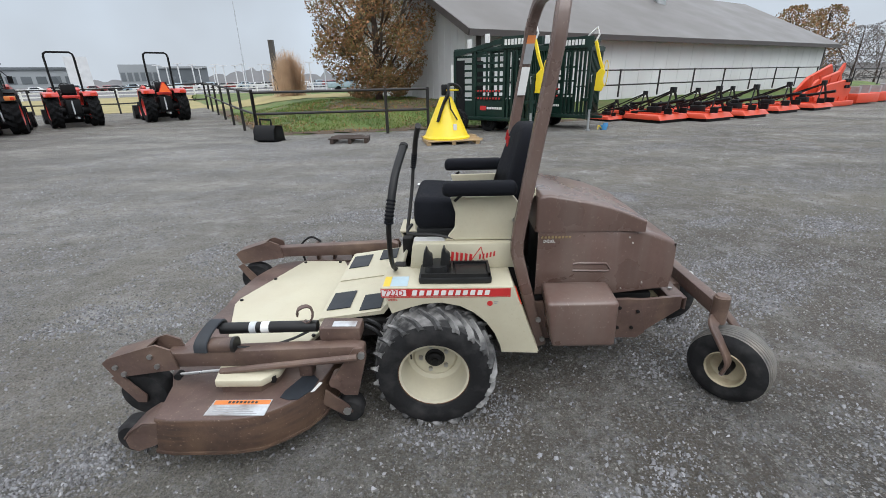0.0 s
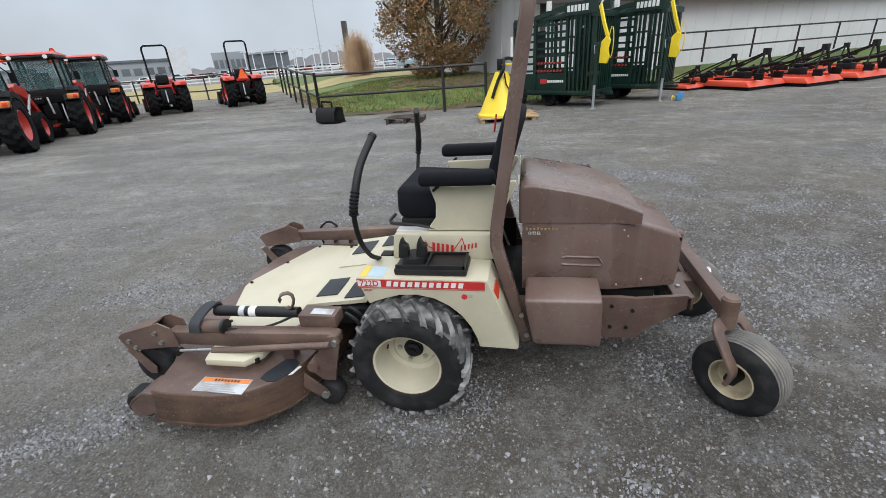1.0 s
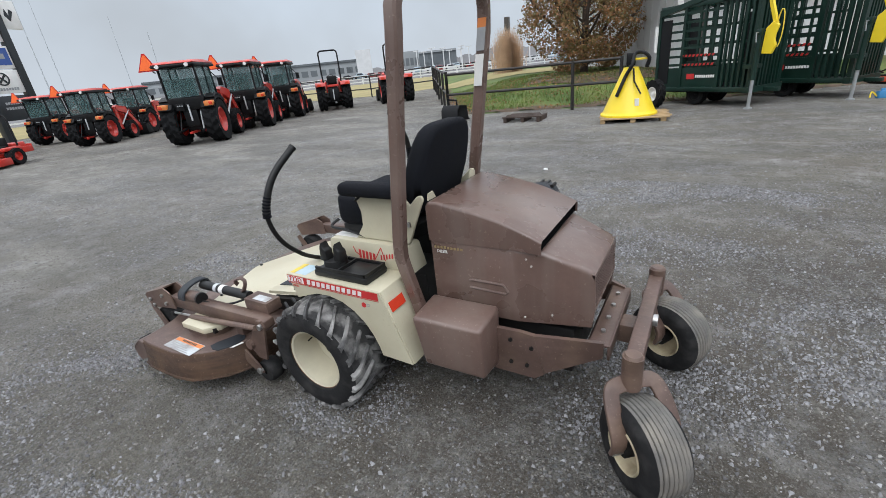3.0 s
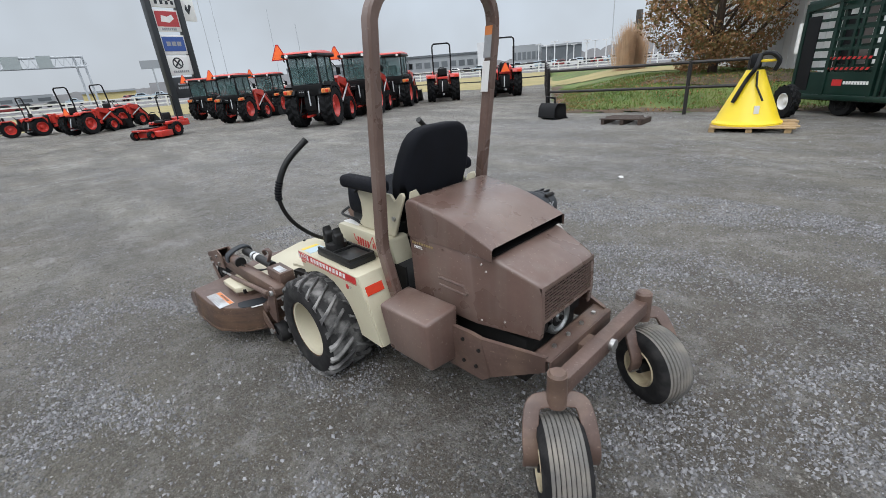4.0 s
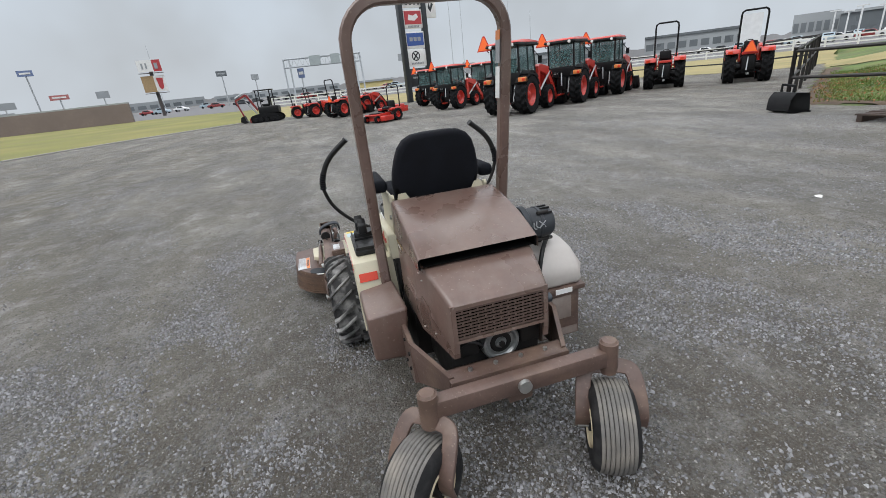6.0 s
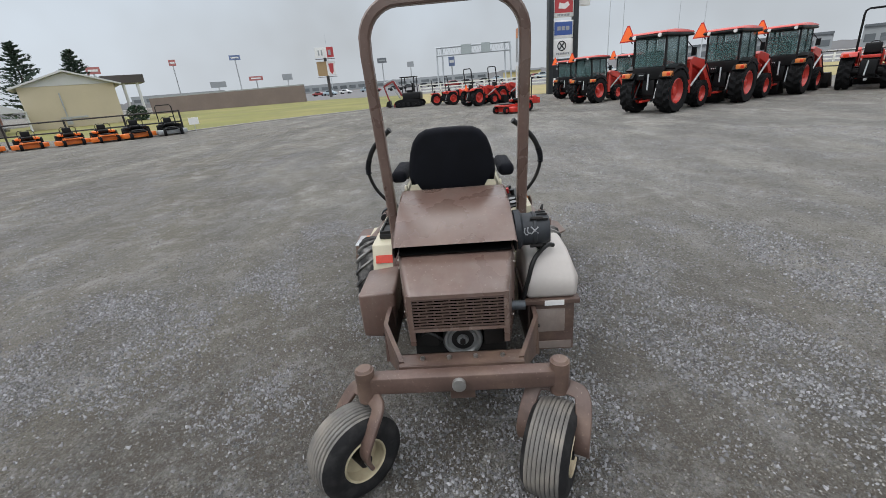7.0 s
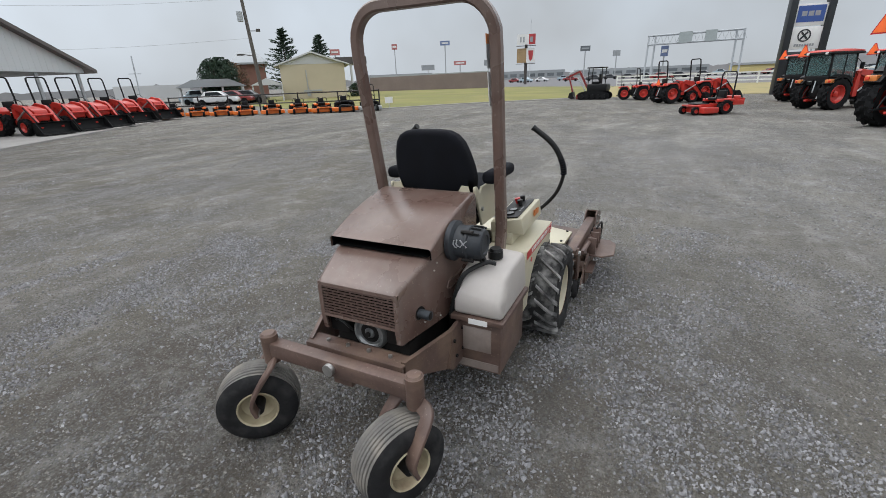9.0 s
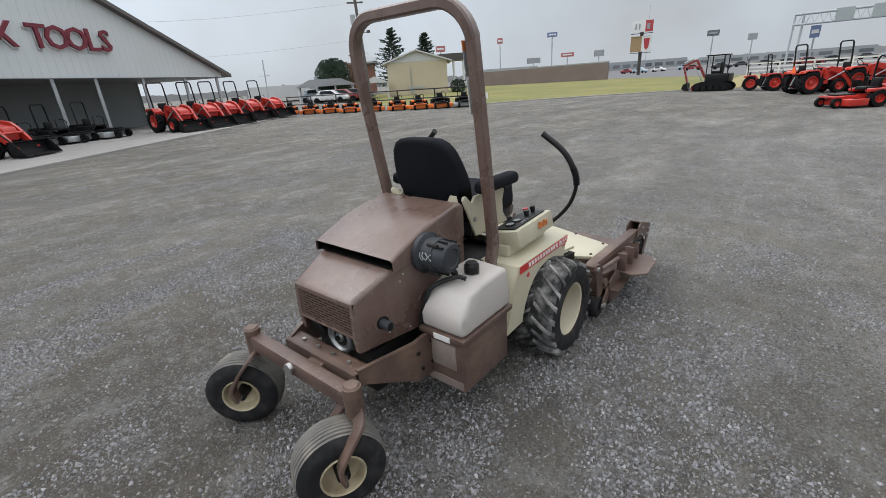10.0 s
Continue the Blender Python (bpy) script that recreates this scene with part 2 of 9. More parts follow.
LEAF = mat("russet_leaves", (0.27, 0.125, 0.045), 0.6, var=0.45, scale=1.6, fine=5, dirt=(0.13, 0.105, 0.04), dirt_amt=0.5, dirt_scale=0.9, mixed=((0.155, 0.135, 0.045), (0.40, 0.19, 0.085)))
LEAF_DULL = mat("dull_brown_leaves", (0.14, 0.085, 0.05), 0.8, var=0.35, scale=1.0, fine=4)
# needle green lifted towards grey, distance haze included in the colour
CONIFER = mat("grey_green_conifer_needles", (0.070, 0.105, 0.075), 0.9, var=0.35, scale=1.2)
EVERGREEN = mat("dark_evergreen_leaves", (0.030, 0.058, 0.034), 0.8, var=0.4, scale=1.5)
BARE_TWIGS = mat("bare_grey_twigs", (0.20, 0.185, 0.175), 0.9, var=0.2, scale=0.3)
# FAR_ colours are paler than the things themselves: haze mixed into the base colour
FAR_GREY = mat("hazed_grey_cladding", (0.30, 0.32, 0.33), 0.8, var=0.15, scale=0.05)
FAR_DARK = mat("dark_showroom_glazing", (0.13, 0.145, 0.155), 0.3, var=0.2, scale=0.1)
FAR_RED = mat("hazed_red_sign", (0.42, 0.16, 0.15), 0.5, var=0.1)
FAR_BLUE = mat("hazed_blue_sign", (0.15, 0.20, 0.34), 0.5, var=0.1)
FAR_GREEN = mat("hazed_green_road_sign", (0.32, 0.36, 0.36), 0.6, var=0.1)
FAR_YELLOW = mat("hazed_yellow_front", (0.55, 0.46, 0.20), 0.6, var=0.1)
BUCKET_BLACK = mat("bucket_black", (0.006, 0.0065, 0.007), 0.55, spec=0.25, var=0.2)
FAR_STEEL = mat("hazed_grey_steel", (0.42, 0.45, 0.47), 0.6, var=0.1)
FAR_WOODS = mat("hazed_bare_woods", (0.30, 0.30, 0.305), 0.95, var=0.15, scale=0.05, fine=0.5)
BLUE = mat("blue_plastic", (0.05, 0.22, 0.45), 0.5, var=0.1)
MAROON = mat("maroon_sign_letters", (0.16, 0.012, 0.028), 0.35, var=0.08)
SIGN_RED = mat("red_sign_panel", (0.42, 0.045, 0.05), 0.4, var=0.08)
SIGN_BLUE = mat("blue_sign_panel", (0.04, 0.09, 0.30), 0.4, var=0.08)
SIGN_DARK = mat("dark_sign_panel", (0.02, 0.024, 0.028), 0.4, var=0.15)
SMV_ORANGE = mat("slow_vehicle_orange", (0.95, 0.16, 0.03), 0.5, var=0.03)
CAR_WHITE = mat("white_car_paint", (0.60, 0.61, 0.62), 0.3, var=0.03, coat=0.4)
CAR_DARK = mat("dark_car_paint", (0.035, 0.038, 0.042), 0.3, var=0.1, coat=0.4)
CAR_BLUE = mat("pale_blue_car_paint", (0.30, 0.38, 0.43), 0.3, var=0.05, coat=0.4)
CAR_RED = mat("dark_red_car_paint", (0.22, 0.03, 0.03), 0.3, var=0.05, coat=0.4)


def glass(name, tint, alpha_mix):
    m = bpy.data.materials.new(name)
    m.use_nodes = True
    n, l = m.node_tree.nodes, m.node_tree.links
    b = n["Principled BSDF"]
    b.inputs["Base Color"].default_value = (*tint, 1)
    b.inputs["Roughness"].default_value = 0.06
    tr, mx = n.new("ShaderNodeBsdfTransparent"), n.new("ShaderNodeMixShader")
    tr.inputs["Color"].default_value = (*(0.75 + 0.25 * c for c in tint), 1)
    mx.inputs["Fac"].default_value = alpha_mix
    l.new(tr.outputs[0], mx.inputs[1])
    l.new(b.outputs[0], mx.inputs[2])
    l.new(mx.outputs[0], n["Material Output"].inputs["Surface"])
    return m


CAB_GLASS = glass("tinted_cab_glass", (0.16, 0.27, 0.27), 0.24)
CAR_GLASS = mat("dark_car_glass", (0.03, 0.035, 0.04), 0.12, var=0.05)


def gravel_material():
    """Crushed grey stone on packed fines: stones of two sizes, damp dark and pale dusty stretches, wheel tracks along the lot."""
    m = bpy.data.materials.new("grey_gravel")
    m.use_nodes = True
    n, l = m.node_tree.nodes, m.node_tree.links
    b = n["Principled BSDF"]
    co = n.new("ShaderNodeTexCoord")

    def noise_tex(s, detail=4.0, stretch=None, rough=0.64):
        t = n.new("ShaderNodeTexNoise")
        t.inputs["Roughness"].default_value = rough
        t.inputs["Scale"].default_value, t.inputs["Detail"].default_value = s, detail
        if stretch:
            mp = n.new("ShaderNodeMapping")
            mp.inputs["Rotation"].default_value, mp.inputs["Scale"].default_value = (0, 0, stretch[0]), stretch[1]
            l.new(co.outputs["Object"], mp.inputs["Vector"])
            l.new(mp.outputs[0], t.inputs["Vector"])
        else:
            l.new(co.outputs["Object"], t.inputs["Vector"])
        return t.outputs["Fac"]

    def cells(s):
        t = n.new("ShaderNodeTexVoronoi")
        t.inputs["Scale"].default_value = s
        l.new(co.outputs["Object"], t.inputs["Vector"])
        return t

    def rng(src, lo, hi, a=0.0, c=1.0):
        r = n.new("ShaderNodeMapRange")
        r.inputs["From Min"].default_value, r.inputs["From Max"].default_value = lo, hi
        r.inputs["To Min"].default_value, r.inputs["To Max"].default_value = a, c
        l.new(src, r.inputs["Value"])
        return r.outputs["Result"]

    def mix(fac, a, c, mode="MIX"):
        x = n.new("ShaderNodeMix")
        x.data_type, x.blend_type = "RGBA", mode
        for key, v in (("Factor", fac), ("A", a), ("B", c)):
            if isinstance(v, (int, float)):
                x.inputs[key].default_value = v
            elif isinstance(v, tuple):
                x.inputs[key].default_value = (*v, 1)
            else:
                l.new(v, x.inputs[key])
        return x.outputs["Result"]

    def times(a, c):
        x = n.new("ShaderNodeMath")
        x.operation = "MULTIPLY"
        for k, v in enumerate((a, c)):
            if isinstance(v, (int, float)):
                x.inputs[k].default_value = v
            else:
                l.new(v, x.inputs[k])
        return x.outputs[0]

    fines = mix(rng(noise_tex(0.35, 6), 0.36, 0.66), (0.158, 0.144, 0.112), (0.290, 0.277, 0.232))
    fines = mix(rng(noise_tex(0.22, 9, (0.35, (0.8, 2.6, 1)), 0.74), 0.46, 0.64, 0, 0.6), fines, (0.335, 0.332, 0.312))
    fines = mix(rng(noise_tex(0.5, 9, (0.42, (0.7, 3.6, 1)), 0.76), 0.52, 0.66, 0, 0.5), fines, (0.120, 0.115, 0.105))
    fines = mix(rng(noise_tex(0.45, 7), 0.50, 0.68, 0, 0.6), fines, (0.165, 0.133, 0.102))
    # a broad damp brown stretch beside the mower
    stain = n.new("ShaderNodeTexNoise")
    stain.inputs["Scale"].default_value, stain.inputs["Detail"].default_value = 0.8, 6
    l.new(co.outputs["Object"], stain.inputs["Vector"])
    off = n.new("ShaderNodeVectorMath")
    off.operation = "SUBTRACT"
    off.inputs[1].default_value = (3.3, 3.6, 0)
    l.new(co.outputs["Object"], off.inputs[0])
    wob = n.new("ShaderNodeVectorMath")
    wob.operation = "MULTIPLY_ADD"
    wob.inputs[1].default_value = (2.4, 2.4, 0)
    l.new(stain.outputs["Color"], wob.inputs[0])
    l.new(off.outputs[0], wob.inputs[2])
    dist = n.new("ShaderNodeVectorMath")
    dist.operation = "LENGTH"
    l.new(wob.outputs[0], dist.inputs[0])
    fines = mix(rng(dist.outputs["Value"], 3.4, 1.6, 0, 0.75), fines, (0.108, 0.090, 0.073))
    # a wide dry stretch, paler with dust, before the tractors
    off2 = n.new("ShaderNodeVectorMath")
    off2.operation = "SUBTRACT"
    off2.inputs[1].default_value = (-5.5, 10.0, 0)
    l.new(co.outputs["Object"], off2.inputs[0])
    wob2 = n.new("ShaderNodeVectorMath")
    wob2.operation = "MULTIPLY_ADD"
    wob2.inputs[1].default_value = (5.0, 5.0, 0)
    l.new(stain.outputs["Color"], wob2.inputs[0])
    l.new(off2.outputs[0], wob2.inputs[2])
    dist2 = n.new("ShaderNodeVectorMath")
    dist2.operation = "LENGTH"
    l.new(wob2.outputs[0], dist2.inputs[0])
    fines = mix(rng(dist2.outputs["Value"], 10.5, 4.5, 0, 0.55), fines, (0.40, 0.393, 0.366))
    fines = mix(rng(noise_tex(5.5, 6), 0.52, 0.70, 0, 0.40), fines, (0.195, 0.186, 0.165))
    fines = mix(rng(noise_tex(70, 8, None, 0.75), 0.44, 0.58, 0, 0.62), fines, (0.062, 0.055, 0.045))
    fines = mix(rng(noise_tex(120, 5, None, 0.7), 0.54, 0.66, 0, 0.55), fines, (0.33, 0.325, 0.31))
    fines = mix(rng(noise_tex(17, 6), 0.50, 0.68, 0, 0.35), fines, (0.085, 0.080, 0.070))
    # coarse grain of raked stone, seen at every distance
    fines = mix(rng(noise_tex(2.6, 12, None, 0.80), 0.49, 0.64, 0, 0.65), fines, (0.42, 0.417, 0.405))
    fines = mix(rng(noise_tex(3.4, 12, None, 0.82), 0.52, 0.66, 0, 0.72), fines, (0.085, 0.077, 0.066))
    stones = cells(46)
    chips = cells(95)
    cobbles = cells(27)
    drift = noise_tex(0.5, 8, (0.35, (0.8, 2.0, 1)))
    loose = rng(drift, 0.42, 0.58, 0.22, 1.0)
    loose2 = rng(noise_tex(1.3, 7), 0.40, 0.62, 0.18, 1.0)

    def lone(v, lo, hi):
        bw = n.new("ShaderNodeSeparateColor")
        l.new(v.outputs["Color"], bw.inputs[0])
        return rng(bw.outputs[0], lo, hi)

    def other(v, lo, hi):
        bw = n.new("ShaderNodeSeparateColor")
        l.new(v.outputs["Color"], bw.inputs[0])
        return rng(bw.outputs[1], lo, hi)

    f1 = times(times(lone(stones, 0.22, 0.26), rng(stones.outputs["Distance"], 0.44, 0.38)), times(loose, loose2))
    f2 = times(times(lone(chips, 0.18, 0.22), rng(chips.outputs["Distance"], 0.48, 0.38)), times(loose2, rng(drift, 0.40, 0.56, 0.35, 1.0)))
    f3 = times(times(lone(cobbles, 0.985, 0.99), rng(cobbles.outputs["Distance"], 0.36, 0.28)), loose)
    tone = mix(other(stones, 0.0, 1.0), (0.070, 0.069, 0.067), (0.31, 0.315, 0.325))
    tone2 = mix(other(chips, 0.1, 1.0), (0.062, 0.059, 0.054), (0.285, 0.283, 0.28))
    tone3 = mix(other(cobbles, 0.0, 1.0), (0.16, 0.16, 0.16), (0.42, 0.425, 0.43))
    # bed darkened where stone lies loose: shade between stones put into the colour
    bed = mix(times(loose, 0.42), fines, (0.055, 0.053, 0.050))
    base = mix(f2, bed, tone2)
    base = mix(f1, base, tone)
    base = mix(f3, base, tone3)
    l.new(base, b.inputs["Base Color"])
    b.inputs["Roughness"].default_value = 0.9
    b.inputs["Specular IOR Level"].default_value = 0.3
    hsum = n.new("ShaderNodeMath")
    hsum.operation = "ADD"
    l.new(f1, hsum.inputs[0])
    l.new(times(f2, 0.5), hsum.inputs[1])
    hs2 = n.new("ShaderNodeMath")
    hs2.operation = "ADD"
    l.new(hsum.outputs[0], hs2.inputs[0])
    l.new(times(noise_tex(140, 3), 0.5), hs2.inputs[1])
    hs3 = n.new("ShaderNodeMath")
    hs3.operation = "ADD"
    l.new(hs2.outputs[0], hs3.inputs[0])
    l.new(times(noise_tex(9, 10, None, 0.78), 3.2), hs3.inputs[1])
    bp = n.new("ShaderNodeBump")
    bp.inputs["Strength"].default_value, bp.inputs["Distance"].default_value = 1.0, 0.016
    l.new(hs3.outputs[0], bp.inputs["Height"])
    l.new(bp.outputs["Normal"], b.inputs["Normal"])
    return m


GRAVEL = gravel_material()


# ---- shaping helpers ----
def box(bm, x0, x1, y0, y1, z0, z1, m=None):
    g = bmesh.ops.create_cube(bm, size=1.0, matrix=(m or Matrix()) @ Matrix.Translation(((x0 + x1) / 2, (y0 + y1) / 2, (z0 + z1) / 2))
                              @ Matrix.Diagonal((x1 - x0, y1 - y0, z1 - z0, 1)))
    return g["verts"]


def prism(bm, pts, axis, a, b):
    """A polygon in the plane across axis (0 x, 1 y, 2 z), made solid from a to b."""
    def at(p, h):
        q = list(p)
        q.insert(axis, h)
        return bm.verts.new(q)
    lo, hi = [at(p, a) for p in pts], [at(p, b) for p in pts]
    faces = [bm.faces.new(lo), bm.faces.new(hi)]
    k = len(pts)
    for i in range(k):
        faces.append(bm.faces.new((lo[i], lo[(i + 1) % k], hi[(i + 1) % k], hi[i])))
    bmesh.ops.recalc_face_normals(bm, faces=faces)
    return lo + hi


def cyl(bm, p0, p1, r, seg=12, r2=None):
    p0, p1 = Vector(p0), Vector(p1)
    d = p1 - p0
    m = Matrix.Translation((p0 + p1) / 2) @ d.to_track_quat("Z", "Y").to_matrix().to_4x4()
    return bmesh.ops.create_cone(bm, cap_ends=True, segments=seg, radius1=r, radius2=r if r2 is None else r2, depth=d.length, matrix=m)["verts"]


def sweep(bm, pts, prof, up=(0, 0, 1), closed=False, flat=False):
    """Carries a closed profile [(u, v)] along a line of points; u lies across the line and up, v along up's side."""
    pts = [Vector(p) for p in pts]
    rings, k = [], len(pts)
    side0 = None
    for i, p in enumerate(pts):
        if closed:
            d = (pts[(i + 1) % k] - pts[i - 1]).normalized()
        else:
            d = (pts[min(i + 1, k - 1)] - pts[max(i - 1, 0)]).normalized()
        if side0 is None or flat:
            s = d.cross(Vector(up))
            if s.length < 1e-4:
                s = d.cross(Vector((1, 0, 0)))
            s.normalize()
        else:
            s = (side0 - d * side0.dot(d)).normalized()
        side0 = s
        t = s.cross(d).normalized()
        rings.append([bm.verts.new(p + s * u + t * v) for u, v in prof])
    q = len(prof)
    faces = []
    for i in range(k if closed else k - 1):
        a, b = rings[i], rings[(i + 1) % k]
        for j in range(q):
            faces.append(bm.faces.new((a[j], a[(j + 1) % q], b[(j + 1) % q], b[j])))
    if not closed:
        faces += [bm.faces.new(rings[0]), bm.faces.new(rings[-1])]
    bmesh.ops.recalc_face_normals(bm, faces=faces)


def ring(r, seg=8):
    return [(r * math.cos(2 * math.pi * i / seg), r * math.sin(2 * math.pi * i / seg)) for i in range(seg)]


def rect(w, h, c=0.0):
    w, h = w / 2, h / 2
    if not c:
        return [(-w, -h), (w, -h), (w, h), (-w, h)]
    return [(-w + c, -h), (w - c, -h), (w, -h + c), (w, h - c), (w - c, h), (-w + c, h), (-w, h - c), (-w, -h + c)]


def smooth_line(pts, n=6):
    """Catmull-Rom through the points."""
    pts = [Vector(p) for p in pts]
    out = []
    for i in range(len(pts) - 1):
        p0, p1, p2, p3 = pts[max(i - 1, 0)], pts[i], pts[i + 1], pts[min(i + 2, len(pts) - 1)]
        for j in range(n):
            t = j / n
            out.append(0.5 * ((2 * p1) + (p2 - p0) * t + (2 * p0 - 5 * p1 + 4 * p2 - p3) * t * t + (3 * p1 - p0 - 3 * p2 + p3) * t ** 3))
    out.append(pts[-1])
    return out


def lathe(bm, prof, seg=32, m=None):
    """Turns the profile [(radius, along)] about the y axis; m places it."""
    m = m or Matrix()
    rings = []
    for r, h in prof:
        rings.append([bm.verts.new(m @ Vector((r * math.cos(2 * math.pi * i / seg), h, r * math.sin(2 * math.pi * i / seg)))) for i in range(seg)])
    faces = []
    for a, b in zip(rings, rings[1:]):
        for i in range(seg):
            faces.append(bm.faces.new((a[i], a[(i + 1) % seg], b[(i + 1) % seg], b[i])))
    return faces


def soften(bm, width=0.006, seg=2, angle=30):
    e = [e for e in bm.edges if len(e.link_faces) == 2 and e.calc_face_angle(0) > radians(angle)]
    bmesh.ops.bevel(bm, geom=e, offset=width, offset_type="OFFSET", segments=seg, profile=0.5, affect="EDGES", clamp_overlap=True)


def part(name, bm, material, parent=None, label="", smooth=35):
    """Links a bmesh as one mesh object under a thing or a part."""
    me = bpy.data.meshes.new(name)
    bm.to_mesh(me)
    bm.free()
    me.materials.append(material)
    if smooth:
        me.shade_smooth()
        me.set_sharp_from_angle(angle=radians(smooth))
    ob = new(name, me)
    ob.parent = parent
    if label:
        tagged(ob, label)
    return ob


def thing(name, loc, label, category, yaw=0.0, group="", kind="", scale=1.0):
    ob = new(name)
    ob.empty_display_size = 0.2
    ob.matrix_basis = pose(*loc, 0, 0, yaw)
    ob.scale = (scale,) * 3
    return tagged(ob, label, category, group, kind)


def made(f, *args, **kw):
    """A fresh bmesh with one shape in it."""
    bm = bmesh.new()
    f(bm, *args, **kw)
    return bm


def boxes(*rows, bevel=0.0):
    bm = bmesh.new()
    for r in rows:
        box(bm, *r)
    if bevel:
        soften(bm, bevel)
    return bm


def letters(name, text, size, m, material, parent=None, depth=0.002, label="", bold=0.0):
    """Raised lettering in the built-in font."""
    cu = bpy.data.curves.new(name, "FONT")
    cu.body, cu.size, cu.extrude, cu.offset = text, size, depth, bold
    cu.align_x, cu.align_y, cu.resolution_u = "CENTER", "CENTER", 2
    tmp = bpy.data.objects.new(name + "_curve", cu)
    scene.collection.objects.link(tmp)
    bpy.context.view_layer.update()
    me = bpy.data.meshes.new_from_object(tmp.evaluated_get(bpy.context.evaluated_depsgraph_get()))
    bpy.data.objects.remove(tmp)
    bpy.data.curves.remove(cu)
    me.transform(m)
    me.materials.clear()
    me.materials.append(material)
    ob = new(name, me)
    ob.parent = parent
    if label:
        tagged(ob, label)
    return ob


# ---- ground ----
bm = bmesh.new()
bmesh.ops.create_grid(bm, x_segments=20, y_segments=20, size=1500)
ground = part("ground", bm, GRAVEL, None, "grey crushed-stone yard with packed wheel tracks", smooth=0)
tagged(ground, category="ground", kind="structure")


def smoothstep(a, b, x):
    t = max(0.0, min(1.0, (x - a) / (b - a)))
    return t * t * (3 - 2 * t)


def sheet(name, pts, material, label, z=0.006, category="ground"):
    """A flat ground sheet with a thin edge."""
    ob = part(name, made(prism, pts, 2, -0.05, z), material, None, label, smooth=0)
    return tagged(ob, category=category, kind="structure")


# the lawn that climbs from the yard fence to the long building
LAWN_EDGE = [Vector(p) for p in ((-22.0, 38.6), (-5.55, 12.95), (0.9, 14.1), (6.0, 16.6), (40.0, 38.4))]


def lawn_depth(x, y):
    """How far a place lies inside the lawn's edge."""
    best = 1e9
    inside = False
    p = Vector((x, y))
    for a, b in zip(LAWN_EDGE, LAWN_EDGE[1:]):
        ab = b - a
        t = max(0, min(1, (p - a).dot(ab) / ab.length_squared))
        best = min(best, (p - a - ab * t).length)
    # inside test against the closed polygon
    poly = LAWN_EDGE + [Vector((40, 120)), Vector((-70, 120))]
    for i in range(len(poly)):
        a, b = poly[i], poly[(i + 1) % len(poly)]
        if (a.y > y) != (b.y > y) and x < (b.x - a.x) * (y - a.y) / (b.y - a.y) + a.x:
            inside = not inside
    return best if inside else -best


def lawn_z(x, y):
    d = lawn_depth(x, y)
    if d <= 0:
        return 0.0
    return (0.62 * smoothstep(0, 4.5, d) + 0.25 * smoothstep(4, 16, d)) * (1 - 0.9 * smoothstep(34, 60, y)) + 0.02 * noise.noise((x * 1.3, y * 1.3, 0)) + 0.012


def lawn_patch(name, inside, material, label, lift, x0, x1, y0, y1, step):
    verts, faces, idx = [], [], {}
    nx, ny = int((x1 - x0) / step), int((y1 - y0) / step)

    def vid(i, j):
        if (i, j) not in idx:
            x, y = x0 + i * step, y0 + j * step
            x += 0.25 * step * noise.noise((x, y, 5))
            y += 0.25 * step * noise.noise((x, y, 9))
            idx[i, j] = len(verts)
            verts.append((x, y, lawn_z(x, y) + lift if lawn_depth(x, y) > 0 else -0.02))
        return idx[i, j]
    for i in range(nx):
        for j in range(ny):
            if inside(x0 + (i + 0.5) * step, y0 + (j + 0.5) * step):
                faces.append((vid(i, j), vid(i + 1, j), vid(i + 1, j + 1), vid(i, j + 1)))
    me = bpy.data.meshes.new(name)
    me.from_pydata(verts, [], faces)
    me.materials.append(material)
    me.shade_smooth()
    return tagged(new(name, me), label, "lawn", kind="structure")


lawn_patch("lawn", lambda x, y: lawn_depth(x, y) > -0.35, GRASS, "patchy green and straw autumn lawn", 0.0, -34, 34, 12.4, 62, 0.4)

# verge and fields beyond the yard
sheet("verge", [(-17, 25.4), (-31, 24.0), (-32.6, 8), (-31.6, -2.0), (-62, -3.0), (-54, 43), (-28, 72), (-10, 60)], STRAW_LAWN, "dry yellow-green roadside verge", 0.010)
sheet("field", [(-21.0, -13.8), (-25.1, -10.6), (-27.3, -8.1), (-29.6, -4.7), (-31.2, -2.2), (-62, -3.2), (-80, -22), (-90, -57), (-60, -62), (-34, -42), (-24, -24)], FIELD, "mown olive-green field beside the yard", 0.012)
bm = bmesh.new()
sweep(bm, [(-20.8, -13.9, 0.0), (-25.0, -10.5, 0.0), (-27.2, -8.0, 0.0), (-29.5, -4.6, 0.0), (-31.0, -2.2, 0.0)], rect(0.35, 0.10), flat=True)
tagged(part("kerb", bm, CONCRETE, None, "pale concrete edging along the field"), category="kerb", kind="structure")
sheet("road", [(-63, -4), (-55, 44), (-28.5, 73.5), (60, 110), (60, 420), (-420, 420), (-420, -140), (-100, -60), (-82, -22)], ASPHALT, "wide grey highway and car park", 0.005, "road")
tagged(part("concrete_apron", made(prism, [(3.4, -10.2), (-14.9, -23.4), (-16.8, -26.6), (-14, -40), (20, -30), (14, -4)], 2, -0.05, 0.06), CONCRETE, None, "pale concrete slab under the store canopy", smooth=0), category="slab", kind="structure")


# ---- long white building behind the yard ----
C1, ALONG, ACROSS = Vector((0.85, 16.7, 0)), Vector((0.843, 0.538, 0)), Vector((-0.538, 0.843, 0))
BASE, EAVE, LEN, WID = 0.55, 3.12, 28.2, 12.0
RISE = 2.9


